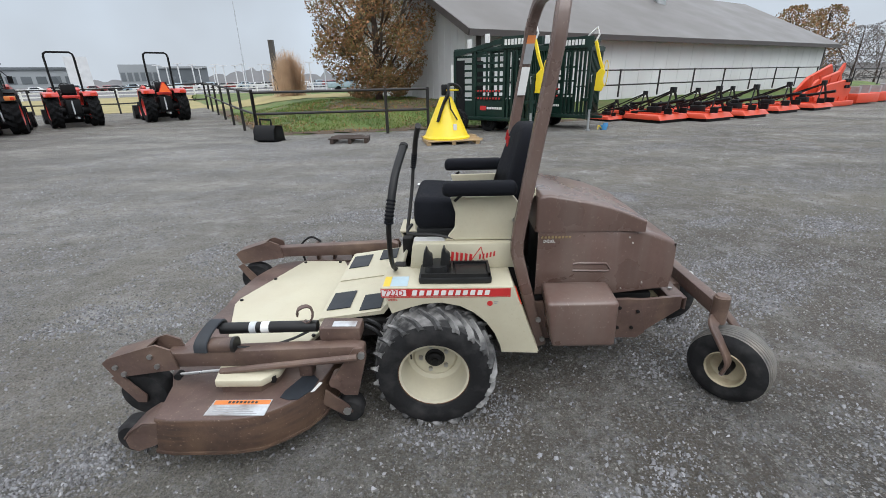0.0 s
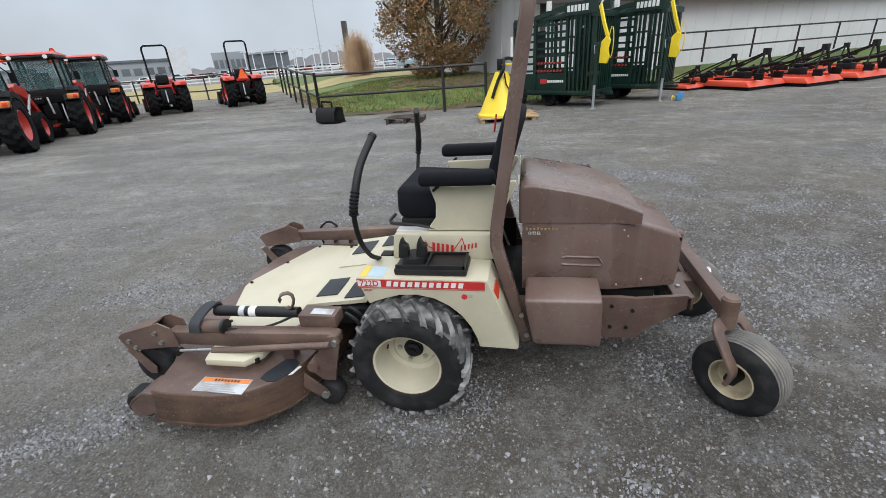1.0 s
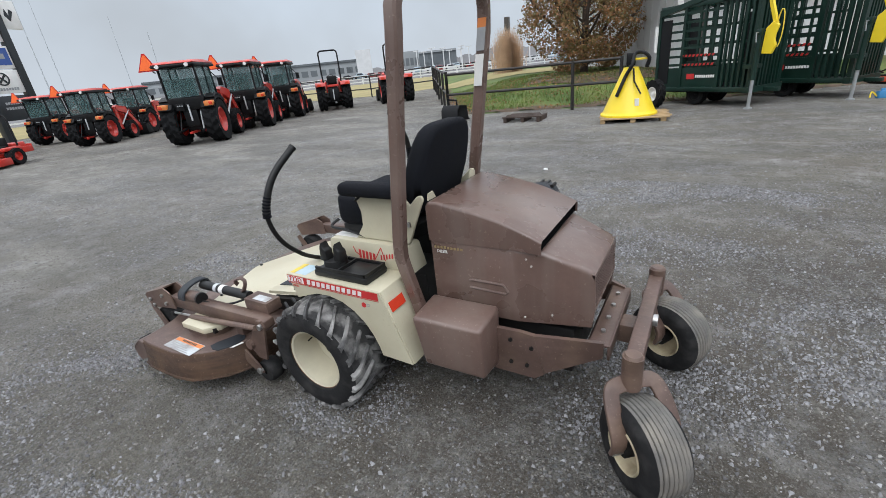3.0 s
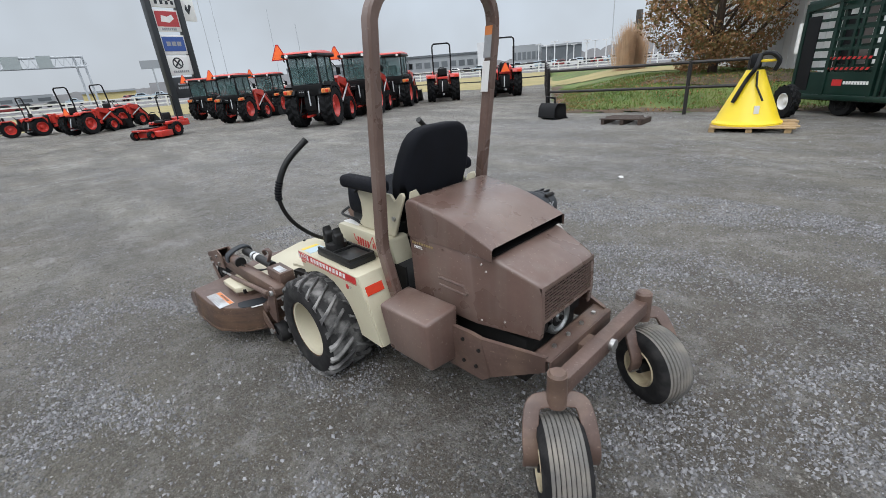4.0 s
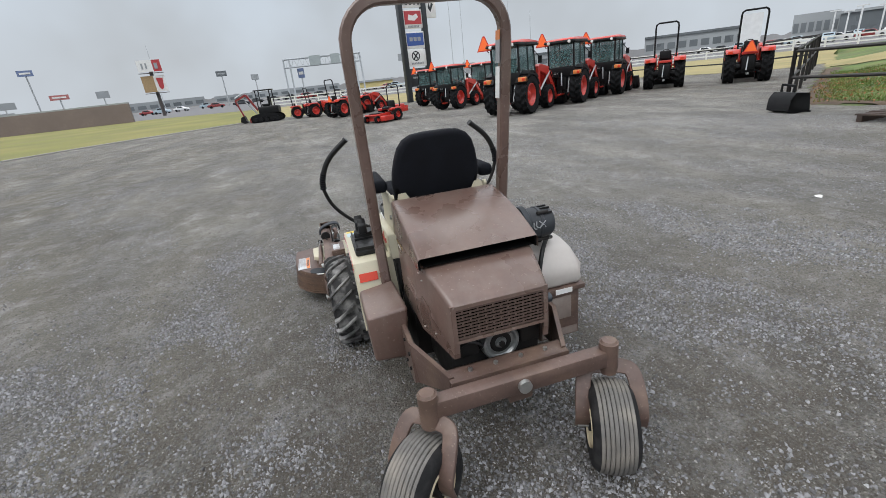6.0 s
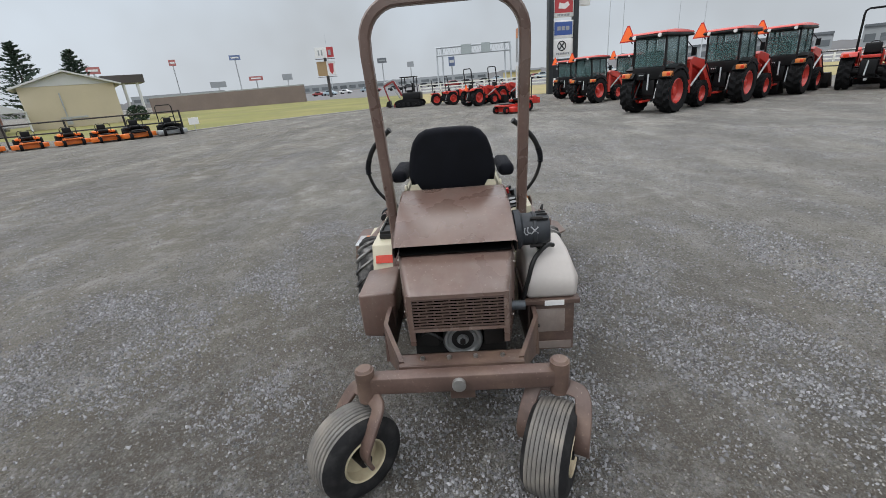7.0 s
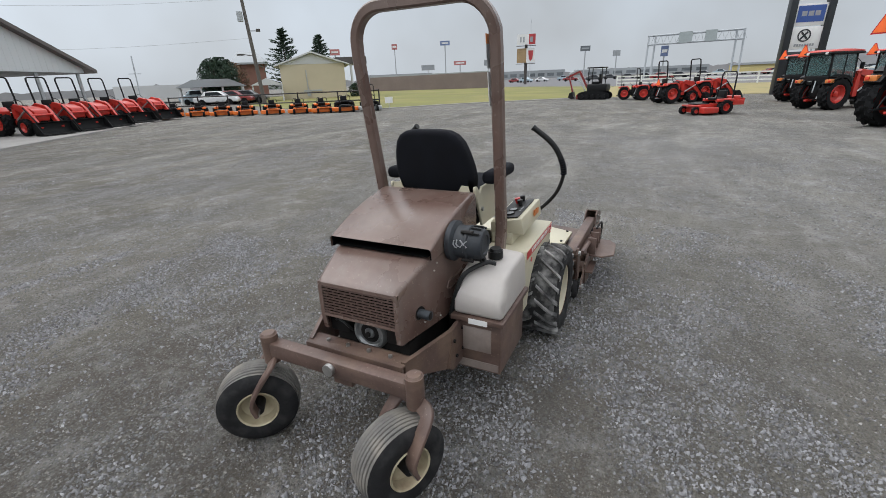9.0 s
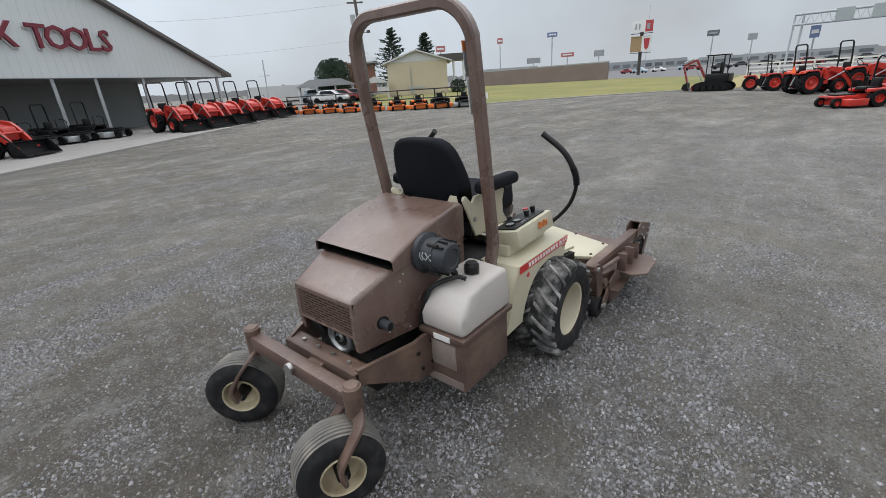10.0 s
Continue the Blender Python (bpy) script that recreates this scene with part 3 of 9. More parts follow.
def bpt(u, v, z):
    p = C1 + ALONG * u + ACROSS * v
    return (p.x, p.y, z)


def quadwall(bm, a, b, z0, z1, thick):
    """An upright wall from a to b (2D), of that thickness to its left."""
    a, b = Vector((a[0], a[1])), Vector((b[0], b[1]))
    n = Vector((-(b - a).y, (b - a).x)).normalized() * thick
    prism(bm, [a, b, b + n, a + n], 2, z0, z1)


long_hall = thing("storage_building", (0, 0, 0), "long off-white metal building with a taupe roof and dark eaves", "building")
bm = bmesh.new()
quadwall(bm, bpt(0, 0, 0)[:2], bpt(LEN, 0, 0)[:2], 0.1, EAVE, 0.2)
quadwall(bm, bpt(LEN, WID, 0)[:2], bpt(0, WID, 0)[:2], 0.1, EAVE, 0.2)
part("long_wall", bm, SIDING, long_hall)
for u in (0.0, LEN - 0.2):
    bm = bmesh.new()
    vs = []
    for uu in (u, u + 0.2):
        vs.append([bm.verts.new(bpt(uu, v, z)) for v, z in ((0.2, 0.1), (0.2, EAVE), (WID / 2, EAVE + RISE - 0.05), (WID - 0.2, EAVE), (WID - 0.2, 0.1))])
    fs = [bm.faces.new(vs[0]), bm.faces.new(vs[1])]
    for i in range(5):
        fs.append(bm.faces.new((vs[0][i], vs[0][(i + 1) % 5], vs[1][(i + 1) % 5], vs[1][i])))
    bmesh.ops.recalc_face_normals(bm, faces=fs)
    part("gable_wall", bm, SIDING, long_hall)
# standing ribs on the near walls
for k in range(28):
    u = 0.12 + k
    p = C1 + ALONG * u
    part("siding_rib", made(cyl, (p.x, p.y, 0.3), (p.x, p.y, EAVE - 0.05), 0.013, 6), SIDING, long_hall)
for k in range(24):
    v = 0.25 + k * 0.48
    p = C1 + ACROSS * v
    top = EAVE + RISE * (1 - abs(v - WID / 2) / (WID / 2)) - 0.1
    part("siding_rib", made(cyl, (p.x, p.y, 0.3), (p.x, p.y, top), 0.016, 6), SIDING, long_hall)
for v0, v1, nm in ((-0.55, WID / 2, 0), (WID + 0.55, WID / 2, 1)):
    bm = bmesh.new()
    z0 = EAVE - 0.55 * RISE / (WID / 2)
    vs = [bm.verts.new(bpt(u, v, z + dz)) for dz in (0.0, 0.14) for u, v, z in ((-0.7, v0, z0), (LEN + 0.7, v0, z0), (LEN + 0.7, v1, EAVE + RISE), (-0.7, v1, EAVE + RISE))]
    fs = [bm.faces.new([vs[i] for i in q]) for q in ((3, 2, 1, 0), (4, 5, 6, 7), (0, 1, 5, 4), (1, 2, 6, 5), (2, 3, 7, 6), (3, 0, 4, 7))]
    bmesh.ops.recalc_face_normals(bm, faces=fs)
    roof = part("roof", bm, ROOF_TAUPE, long_hall, "taupe metal roof slope")
    bm = bmesh.new()
    a, b = bpt(-0.72, v0, z0 + 0.03), bpt(LEN + 0.72, v0, z0 + 0.03)
    sweep(bm, [a, b], rect(0.10, 0.2))
    part("fascia", bm, TRIM_DARK, roof, "dark gutter and fascia")
    bm = bmesh.new()
    sweep(bm, [bpt(-0.71, v0, z0 + 0.04), bpt(-0.71, v1, EAVE + RISE + 0.04)], rect(0.06, 0.22))
    part("barge_board", bm, TRIM_DARK, roof)
p = C1 + ALONG * 16 + ACROSS * 4.2
part("roof_vent", boxes((p.x - 0.25, p.x + 0.25, p.y - 0.25, p.y + 0.25, 4.9, 6.0), (p.x - 0.33, p.x + 0.33, p.y - 0.33, p.y + 0.33, 5.9, 6.05)), GALV, long_hall)
bm = bmesh.new()
quadwall(bm, bpt(-0.03, -0.03, 0)[:2], bpt(0.16, -0.03, 0)[:2], 0.3, EAVE, 0.06)
part("corner_trim", bm, TRIM_DARK, long_hall)
bm = bmesh.new()
quadwall(bm, bpt(LEN - 0.1, -0.04, 0)[:2], bpt(LEN + 0.03, -0.04, 0)[:2], 0.3, EAVE, 0.06)
part("corner_trim", bm, TRIM_DARK, long_hall)


# ---- tool store with its deep canopy ----
F0, FD = Vector((-1.1, -21.6, 0)), Vector((-0.887, -0.462, 0))
FN = Vector((FD.y, -FD.x, 0)) * -1          # towards the yard
if FN.y < 0:
    FN = -FN
CAN_Z = 2.78


def spt(s, n, z):
    p = F0 + FD * s + FN * n
    return Vector((p.x, p.y, z))


store = thing("tool_store", (0, 0, 0), "pale grey gabled store with a canopy and maroon letters", "building")
bm = bmesh.new()
APEX_S, END_S = -5.5, 13.5
SLOPE = 0.405
gable = [(-24.5, CAN_Z), (END_S, CAN_Z), (END_S, CAN_Z + 0.22), (APEX_S, CAN_Z + 0.22 + SLOPE * (END_S - APEX_S)), (-24.5, CAN_Z + 0.22)]
va = [bm.verts.new(spt(s, 0, z)) for s, z in gable]
vb = [bm.verts.new(spt(s, -0.3, z)) for s, z in gable]
fs = [bm.faces.new(va), bm.faces.new(vb)] + [bm.faces.new((va[i], va[(i + 1) % 5], vb[(i + 1) % 5], vb[i])) for i in range(5)]
bmesh.ops.recalc_face_normals(bm, faces=fs)
part("gable_front", bm, FACADE_GREY, store, "pale grey ribbed gable front")
for k in range(62):
    s = END_S - 0.25 - k * 0.38
    top = CAN_Z + 0.2 + SLOPE * (END_S - s if s > APEX_S else s + 24.5)
    part("siding_rib", made(cyl, spt(s, 0.0, CAN_Z + 0.02), spt(s, 0.0, top - 0.05), 0.009, 5), FACADE_GREY, store)
for s0, s1 in ((END_S + 0.6, APEX_S), (-25.1, APEX_S)):
    bm = bmesh.new()
    za, zb = CAN_Z + 0.22 - SLOPE * 0.6, CAN_Z + 0.24 + SLOPE * (END_S - APEX_S)
    vs = [bm.verts.new(spt(s, n, z + dz)) for dz in (0.0, 0.2) for s, n, z in ((s0, 0.35, za), (s1, 0.35, zb), (s1, -26, zb), (s0, -26, za))]
    fs = [bm.faces.new([vs[i] for i in q]) for q in ((3, 2, 1, 0), (4, 5, 6, 7), (0, 1, 5, 4), (1, 2, 6, 5), (2, 3, 7, 6), (3, 0, 4, 7))]
    bmesh.ops.recalc_face_normals(bm, faces=fs)
    part("roof", bm, ROOF_TAUPE, store)
bm = bmesh.new()
vs = [bm.verts.new(spt(s, n, z)) for z in (CAN_Z - 0.02, CAN_Z + 0.1) for s, n in ((-24.5, -0.05), (END_S, -0.05), (END_S, -9), (-24.5, -9))]
fs = [bm.faces.new([vs[i] for i in q]) for q in ((3, 2, 1, 0), (4, 5, 6, 7), (0, 1, 5, 4), (1, 2, 6, 5), (2, 3, 7, 6), (3, 0, 4, 7))]
bmesh.ops.recalc_face_normals(bm, faces=fs)
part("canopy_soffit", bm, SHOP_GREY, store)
for s in (-24, -19, -14, -8.5, -3.0, 2.3, 4.4, 7.2, 10.3, 13.2):
    bm = bmesh.new()
    p = spt(s, -0.2, 0)
    box(bm, -0.07, 0.07, -0.07, 0.07, 0.05, CAN_Z, Matrix.Translation(p))
    part("canopy_post", bm, GALV, store, "square grey canopy post")
bm = bmesh.new()
a, b = spt(-24.5, -4.4, 0), spt(11.0, -4.4, 0)
quadwall(bm, a[:2], b[:2], 0, CAN_Z, 0.2)
a, b = spt(11.0, -4.4, 0), spt(11.0, -26, 0)
quadwall(bm, a[:2], b[:2], 0, 5.0, 0.2)
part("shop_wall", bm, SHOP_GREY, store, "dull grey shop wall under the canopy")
# the reading direction runs towards +FD as seen from the yard
RX = FD if FD.cross(Vector((0, 0, 1))).dot(FN) > 0 else -FD
MX = Matrix(((RX.x, 0, FN.x, 0), (RX.y, 0, FN.y, 0), (0, 1, 0, 0), (0, 0, 0, 1)))
for text, s, w in (("T", 2.15, 0), ("O", 2.95, 0), ("O", 3.85, 0), ("L", 4.62, 0), ("S", 5.32, 0), ("X", 0.75, 0)):
    p = spt(s, 0.0, 4.40)
    letters("sign_outline", text, 1.36, Matrix.Translation(p + FN * 0.05 + Vector((0.02, 0, -0.05))) @ MX, WHITE_PAINT, store, 0.04, bold=0.035)
    letters("sign_letter", text, 1.36, Matrix.Translation(p + FN * 0.13) @ MX, MAROON, store, 0.05, bold=0.016)


# ---- the mower ----
# its own axes: front towards -x, its right side towards +y
mower = thing("riding_mower", (0, 2.22, 0), "brown and cream diesel zero-turn riding mower parked on gravel", "riding mower")


def rest_on_ground(bm):
    """A soft tyre flattens where it bears on the ground."""
    for q in bm.verts:
        if q.co.z < 0.05:
            q.co.y += math.copysign(0.18 * (0.05 - max(q.co.z, 0.0)), q.co.y) * 0.6
        q.co.z = max(q.co.z, 0.002)


def drive_wheel(side):
    """side -1: the mower's left."""
    c = Vector((-0.10, side * 0.528, 0.268))
    m = Matrix.Translation(c) @ Matrix.Rotation(0 if side < 0 else math.pi, 4, "Z")
    bm = bmesh.new()
    # carcass: outer sidewall at -y
    prof = [(0.152, -0.105), (0.165, -0.128), (0.195, -0.138), (0.235, -0.136), (0.258, -0.122), (0.268, -0.09), (0.270, 0), (0.268, 0.09),
            (0.258, 0.122), (0.235, 0.136), (0.195, 0.138), (0.165, 0.128), (0.152, 0.105)]
    lathe(bm, prof[:5], 48, m)
    lathe(bm, prof[-5:], 48, m)
    rest_on_ground(bm)
    tyre = part("tyre", bm, RUBBER, mower, "wide lugged drive tyre powdered with gravel dust")
    bm = bmesh.new()
    lathe(bm, prof[4:-4], 48, m)
    rest_on_ground(bm)
    part("tread_band", bm, RUBBER_TREAD, tyre, "tread base packed with pale dust")
    for half in (-1, 1):
        for i in range(21):
            bm = bmesh.new()
            a = 2 * math.pi * (i + (0.5 if half > 0 else 0)) / 21
            lo, hi = [], []
            for s in range(6):
                f = s / 5
                y = half * (0.008 + 0.128 * f)
                ang = a + side * 0.34 * f
                drop = 0.0 if f < 0.75 else 0.016 * ((f - 0.75) / 0.25) ** 1.5
                for r, store, w in ((0.262 - drop, lo, 0.026), (0.285 - drop, hi, 0.013)):
                    w2 = w / 0.29 / 2 * (1.25 if f > 0.8 else 1)
                    store.append([bm.verts.new(m @ Vector((r * math.cos(ang + k * w2), y, r * math.sin(ang + k * w2)))) for k in (-1, 1)])
            # run the bar down over the shoulder
            ang = a + side * 0.37
            for r, store, w in ((0.248, lo, 0.028), (0.255, hi, 0.016)):
                w2 = w / 0.25 / 2
                yy = half * (0.130 if store is lo else 0.139)
                store.append([bm.verts.new(m @ Vector((r * math.cos(ang + k * w2), yy, r * math.sin(ang + k * w2)))) for k in (-1, 1)])
            fs = []
            for p, q, u, v in zip(lo, lo[1:], hi, hi[1:]):
                fs.append(bm.faces.new((u[0], u[1], v[1], v[0])))
                fs.append(bm.faces.new((p[0], u[0], v[0], q[0])))
                fs.append(bm.faces.new((p[1], q[1], v[1], u[1])))
            fs.append(bm.faces.new((lo[0][0], lo[0][1], hi[0][1], hi[0][0])))
            fs.append(bm.faces.new((lo[-1][0], hi[-1][0], hi[-1][1], lo[-1][1])))
            bmesh.ops.recalc_face_normals(bm, faces=fs)
            rest_on_ground(bm)
            part("tread_lug", bm, RUBBER_LUG, tyre, smooth=20)
    bm = bmesh.new()
    lathe(bm, [(0.153, -0.1), (0.160, -0.112), (0.157, -0.118), (0.148, -0.114), (0.143, -0.09), (0.138, -0.02), (0.128, 0.022), (0.108, 0.034), (0.095, 0.022),
               (0.045, 0.018), (0.0, 0.018)], 40, m)
    lathe(bm, [(0.150, 0.11), (0.14, 0.09), (0.13, 0.045), (0.0, 0.045)], 30, m)
    rim = part("rim", bm, CREAM_RIM, mower, "cream painted dished steel rim")
    bm = bmesh.new()
    lathe(bm, [(0.047, 0.022), (0.047, 0.014), (0.037, 0.010), (0.036, -0.004), (0.029, -0.010), (0.018, -0.012), (0.017, -0.022), (0.0, -0.022)], 24, m)
    part("hub", bm, BLACK_METAL, rim, "dark greased wheel hub")
    bm = bmesh.new()
    lathe(bm, [(0.1535, -0.104), (0.1625, -0.1135), (0.1645, -0.1195), (0.160, -0.1195), (0.1575, -0.1165)], 40, m)
    part("rim_edge", bm, RUST, rim, "rusty line round the rim's edge")
    for i in range(5):
        a = 2 * math.pi * i / 5 + 0.6
        p = Vector((0.066 * math.cos(a), 0, 0.066 * math.sin(a)))
        part("bolt", made(cyl, m @ (p + Vector((0, 0.022, 0))), m @ (p + Vector((0, 0.006, 0))), 0.011, 6), STEEL, rim)
    part("valve_stem", made(cyl, m @ Vector((-0.11, -0.02, 0.04)), m @ Vector((-0.105, -0.05, 0.04)), 0.004, 6), BLACK_PLASTIC, rim)


drive_wheel(-1)
drive_wheel(1)

# frame and transmission under the body
part("chassis", boxes((-0.42, 0.62, -0.27, 0.27, 0.20, 0.46), (0.45, 1.02, -0.20, 0.20, 0.22, 0.44), bevel=0.01), BLACK_METAL, mower, "dirty dark chassis and transmission")
for s in (-1, 1):
    part("axle_housing", made(cyl, (-0.10, s * 0.25, 0.268), (-0.10, s * 0.50, 0.268), 0.05, 14), BLACK_METAL, mower)
    # side rail: deep plate, then turned in to the tail
    bm = bmesh.new()
    prism(bm, [(0.36, 0.27), (0.36, 0.47), (0.84, 0.485), (0.90, 0.48), (0.94, 0.30), (0.90, 0.27)], 1, s * 0.335, s * 0.355)
    rail = part("side_rail", bm, BROWN_WORN, mower, "brown steel side rail with bolt heads")
    bm = bmesh.new()
    fs = []
    v = [bm.verts.new(p) for p in ((0.90, s * 0.355, 0.28), (0.90, s * 0.355, 0.48), (1.15, s * 0.255, 0.445), (1.15, s * 0.255, 0.375),
                                   (0.90, s * 0.335, 0.28), (0.90, s * 0.335, 0.48), (1.15, s * 0.235, 0.445), (1.15, s * 0.235, 0.375))]
    for q in ((0, 1, 2, 3), (7, 6, 5, 4), (0, 4, 5, 1), (1, 5, 6, 2), (2, 6, 7, 3), (3, 7, 4, 0)):
        fs.append(bm.faces.new([v[i] for i in q]))
    bmesh.ops.recalc_face_normals(bm, faces=fs)
    part("tail_plate", bm, BROWN_WORN, mower)
    for x, z in ((0.80, 0.44), (0.80, 0.33), (0.89, 0.42), (0.87, 0.33)):
        part("bolt", made(cyl, (x, s * 0.355, z), (x, s * 0.363, z), 0.009, 6), BLACK_METAL, rail)
# rear cross channel
part("rear_crossmember", boxes((1.085, 1.175, -0.255, 0.255, 0.428, 0.438), (1.164, 1.176, -0.255, 0.255, 0.37, 0.438), (1.085, 1.095, -0.255, 0.255, 0.39, 0.438), bevel=0.003), BROWN_WORN, mower, "scuffed brown rear frame channel")
for y in (-0.16, -0.05, 0.06, 0.17):
    part("bolt", made(cyl, (1.13, y, 0.437), (1.13, y, 0.449), 0.010, 6), STEEL, mower)
part("axle_pivot", boxes((1.16, 1.25, -0.05, 0.05, 0.33, 0.415), bevel=0.006), BROWN_WORN, mower)
bm = boxes((1.24, 1.30, -0.37, 0.37, 0.405, 0.478), bevel=0.008)
beam = part("rear_axle_beam", bm, BROWN_WORN, mower, "square brown axle beam with worn paint")
part("pivot_bolt", made(cyl, (1.30, -0.01, 0.445), (1.318, -0.01, 0.445), 0.026, 16), STEEL, beam, "round pale pivot bolt")


def caster(s, heading):
    """heading: yaw of the wheel's rolling direction, from the pivot to the axle."""
    px, py = 1.272, s * 0.37
    bm = bmesh.new()
    cyl(bm, (px, py, 0.37), (px, py, 0.505), 0.037, 20)
    cyl(bm, (px, py, 0.505), (px, py, 0.514), 0.033, 20, 0.027)
    part("pivot_tube", bm, BROWN_WORN, beam, "upright brown caster pivot tube")
    d = Vector((math.cos(heading), math.sin(heading), 0))
    n = Vector((-d.y, d.x, 0))
    c = Vector((px, py, 0)) + d * 0.095
    R = 0.182
    m = Matrix.Translation((c.x, c.y, R - 0.004)) @ Matrix(((d.x, n.x, 0, 0), (d.y, n.y, 0, 0), (0, 0, 1, 0), (0, 0, 0, 1)))
    k = Matrix.Diagonal((R / 0.198, 1, R / 0.198, 1))
    fork = bmesh.new()
    cyl(fork, (px, py, 0.37), (px, py, 0.39), 0.03, 14)
    line = [(0, 0.125, 0), (0.012, 0.125, 0.06), (-0.025, 0.122, 0.13), (-0.078, 0.105, 0.196), (-0.095, 0.06, 0.212), (-0.095, -0.06, 0.212), (-0.078, -0.105, 0.196),
            (-0.025, -0.122, 0.13), (0.012, -0.125, 0.06), (0, -0.125, 0)]
    line = [m @ Vector((x - 0.0, y * 0.86, z)) for x, y, z in smooth_line(line, 4)]
    sweep(fork, line, rect(0.058, 0.016, 0.003), up=d, flat=False)
    soften(fork, 0.002, 1)
    fk = part("caster_fork", fork, BROWN_WORN, mower, "bent brown steel caster fork")
    part("axle_bolt", made(cyl, m @ Vector((0, -0.125, 0)), m @ Vector((0, 0.125, 0)), 0.011, 8), STEEL, fk)
    bm = bmesh.new()
    prof = [(0.088, -0.066), (0.10, -0.080), (0.135, -0.086), (0.165, -0.081), (0.182, -0.066)]
    ribs = [-0.056, -0.040, -0.024, -0.008, 0.008, 0.024, 0.040, 0.056]
    lathe(bm, prof + [(0.188, -0.063)], 40, m @ k)
    lathe(bm, [(r, -h) for r, h in prof + [(0.188, -0.063)]], 40, m @ k)
    tyre = part("caster_tyre", bm, RUBBER, mower, "black pneumatic caster tyre")
    bm = bmesh.new()
    lathe(bm, [(0.187, -0.063)] + [(0.190 - 0.011 * (y / 0.06) ** 2, y) for y in ribs] + [(0.187, 0.063)], 40, m @ k)
    part("tread_groove", bm, RUBBER, tyre)
    for y in ribs:
        crown = 0.198 - 0.011 * (y / 0.06) ** 2
        bm = bmesh.new()
        lathe(bm, [(crown - 0.010, y - 0.0068), (crown - 0.001, y - 0.0066), (crown, y - 0.0055), (crown, y + 0.0055), (crown - 0.001, y + 0.0066), (crown - 0.010, y + 0.0068)], 40, m @ k)
        part("tread_rib", bm, RUBBER_RIB, tyre, smooth=50)
    bm = bmesh.new()
    for e in (-1, 1):
        lathe(bm, [(0.098, e * 0.078), (0.095, e * 0.085), (0.088, e * 0.080), (0.080, e * 0.036), (0.050, e * 0.018), (0.028, e * 0.016)], 30, m @ k)
    crim = part("caster_rim", bm, CASTER_RIM, mower, "cream caster rim with greasy hub")
    bm = bmesh.new()
    lathe(bm, [(0.0, -0.084), (0.026, -0.084), (0.030, -0.02), (0.030, 0.02), (0.026, 0.084), (0.0, 0.084)], 16, m)
    part("caster_hub", bm, BLACK_METAL, crim, "dark greasy caster hub")


caster(-1, math.radians(-47))
caster(1, math.radians(-25.5))

# engine and hood
bm = bmesh.new()
prism(bm, [(0.385, 0.806), (0.385, 0.960), (0.402, 0.984), (0.445, 0.986), (0.62, 0.954), (0.74, 0.924), (0.84, 0.886), (0.907, 0.856), (0.905, 0.800), (0.80, 0.806)], 1, -0.270, 0.270)
# leave the tail open
bmesh.ops.delete(bm, geom=[f for f in bm.faces if (f.calc_center_median().x > 0.89 and abs(f.normal.x) > 0.9) or f.normal.z < -0.8], context="FACES")
soften(bm, 0.026, 3)
hood = part("hood", bm, BROWN, mower, "dusty dark brown engine hood with an open vent", smooth=50)
# added black sheets at back, floor and sides paint the vent's inner shade
part("vent_screen", boxes((0.800, 0.806, -0.25, 0.25, 0.79, 0.880)), SHADE_BLACK, hood, "black sheet for the shade inside the vent")
part("vent_floor", boxes((0.720, 0.900, -0.246, 0.246, 0.8135, 0.8160)), SHADE_BLACK, hood)
for e in (-1, 1):
    part("vent_cheek", boxes((0.805, 0.898, e * 0.262 - 0.003, e * 0.262 + 0.003, 0.804, 0.856)), SHADE_BLACK, hood)
part("engine", boxes((0.44, 0.74, -0.22, 0.22, 0.44, 0.84), (0.72, 0.94, -0.15, 0.15, 0.46, 0.66), (0.68, 0.77, -0.25, 0.25, 0.792, 0.88), bevel=0.01), BLACK_METAL, mower, "black diesel engine hidden in the bay")
# cowl: side walls, sloped top, open below the grille
bm = bmesh.new()


def cowl_half(x):
    return 0.266 if x < 0.80 else 0.266 - (x - 0.80) / 0.30 * 0.060


front_side = [(0.40, 0.47), (0.40, 0.812), (0.80, 0.812), (0.80, 0.475)]
tail_side = [(0.80, 0.475), (0.80, 0.812), (0.908, 0.802), (1.082, 0.732), (1.098, 0.714), (1.102, 0.56), (1.092, 0.478)]
fs = []
for s in (-1, 1):
    fs.append(bm.faces.new([bm.verts.new((x, s * cowl_half(x), z)) for x, z in front_side]))
    fs.append(bm.faces.new([bm.verts.new((x, s * cowl_half(x), z)) for x, z in tail_side]))
tops = [(0.70, 0.814), (0.80, 0.812), (0.908, 0.802), (1.082, 0.732), (1.098, 0.714)]
for (xa, za), (xb, zb) in zip(tops, tops[1:]):
    bm.faces.new([bm.verts.new(q) for q in ((xa, -cowl_half(xa), za), (xb, -cowl_half(xb), zb), (xb, cowl_half(xb), zb), (xa, cowl_half(xa), za))])
bmesh.ops.remove_doubles(bm, verts=bm.verts, dist=0.0005)
fs = list(bm.faces)
bmesh.ops.recalc_face_normals(bm, faces=fs)
soften(bm, 0.022, 3)
cowl = part("cowl", bm, BROWN, mower, "dusty brown rear cowl over the engine", smooth=50)
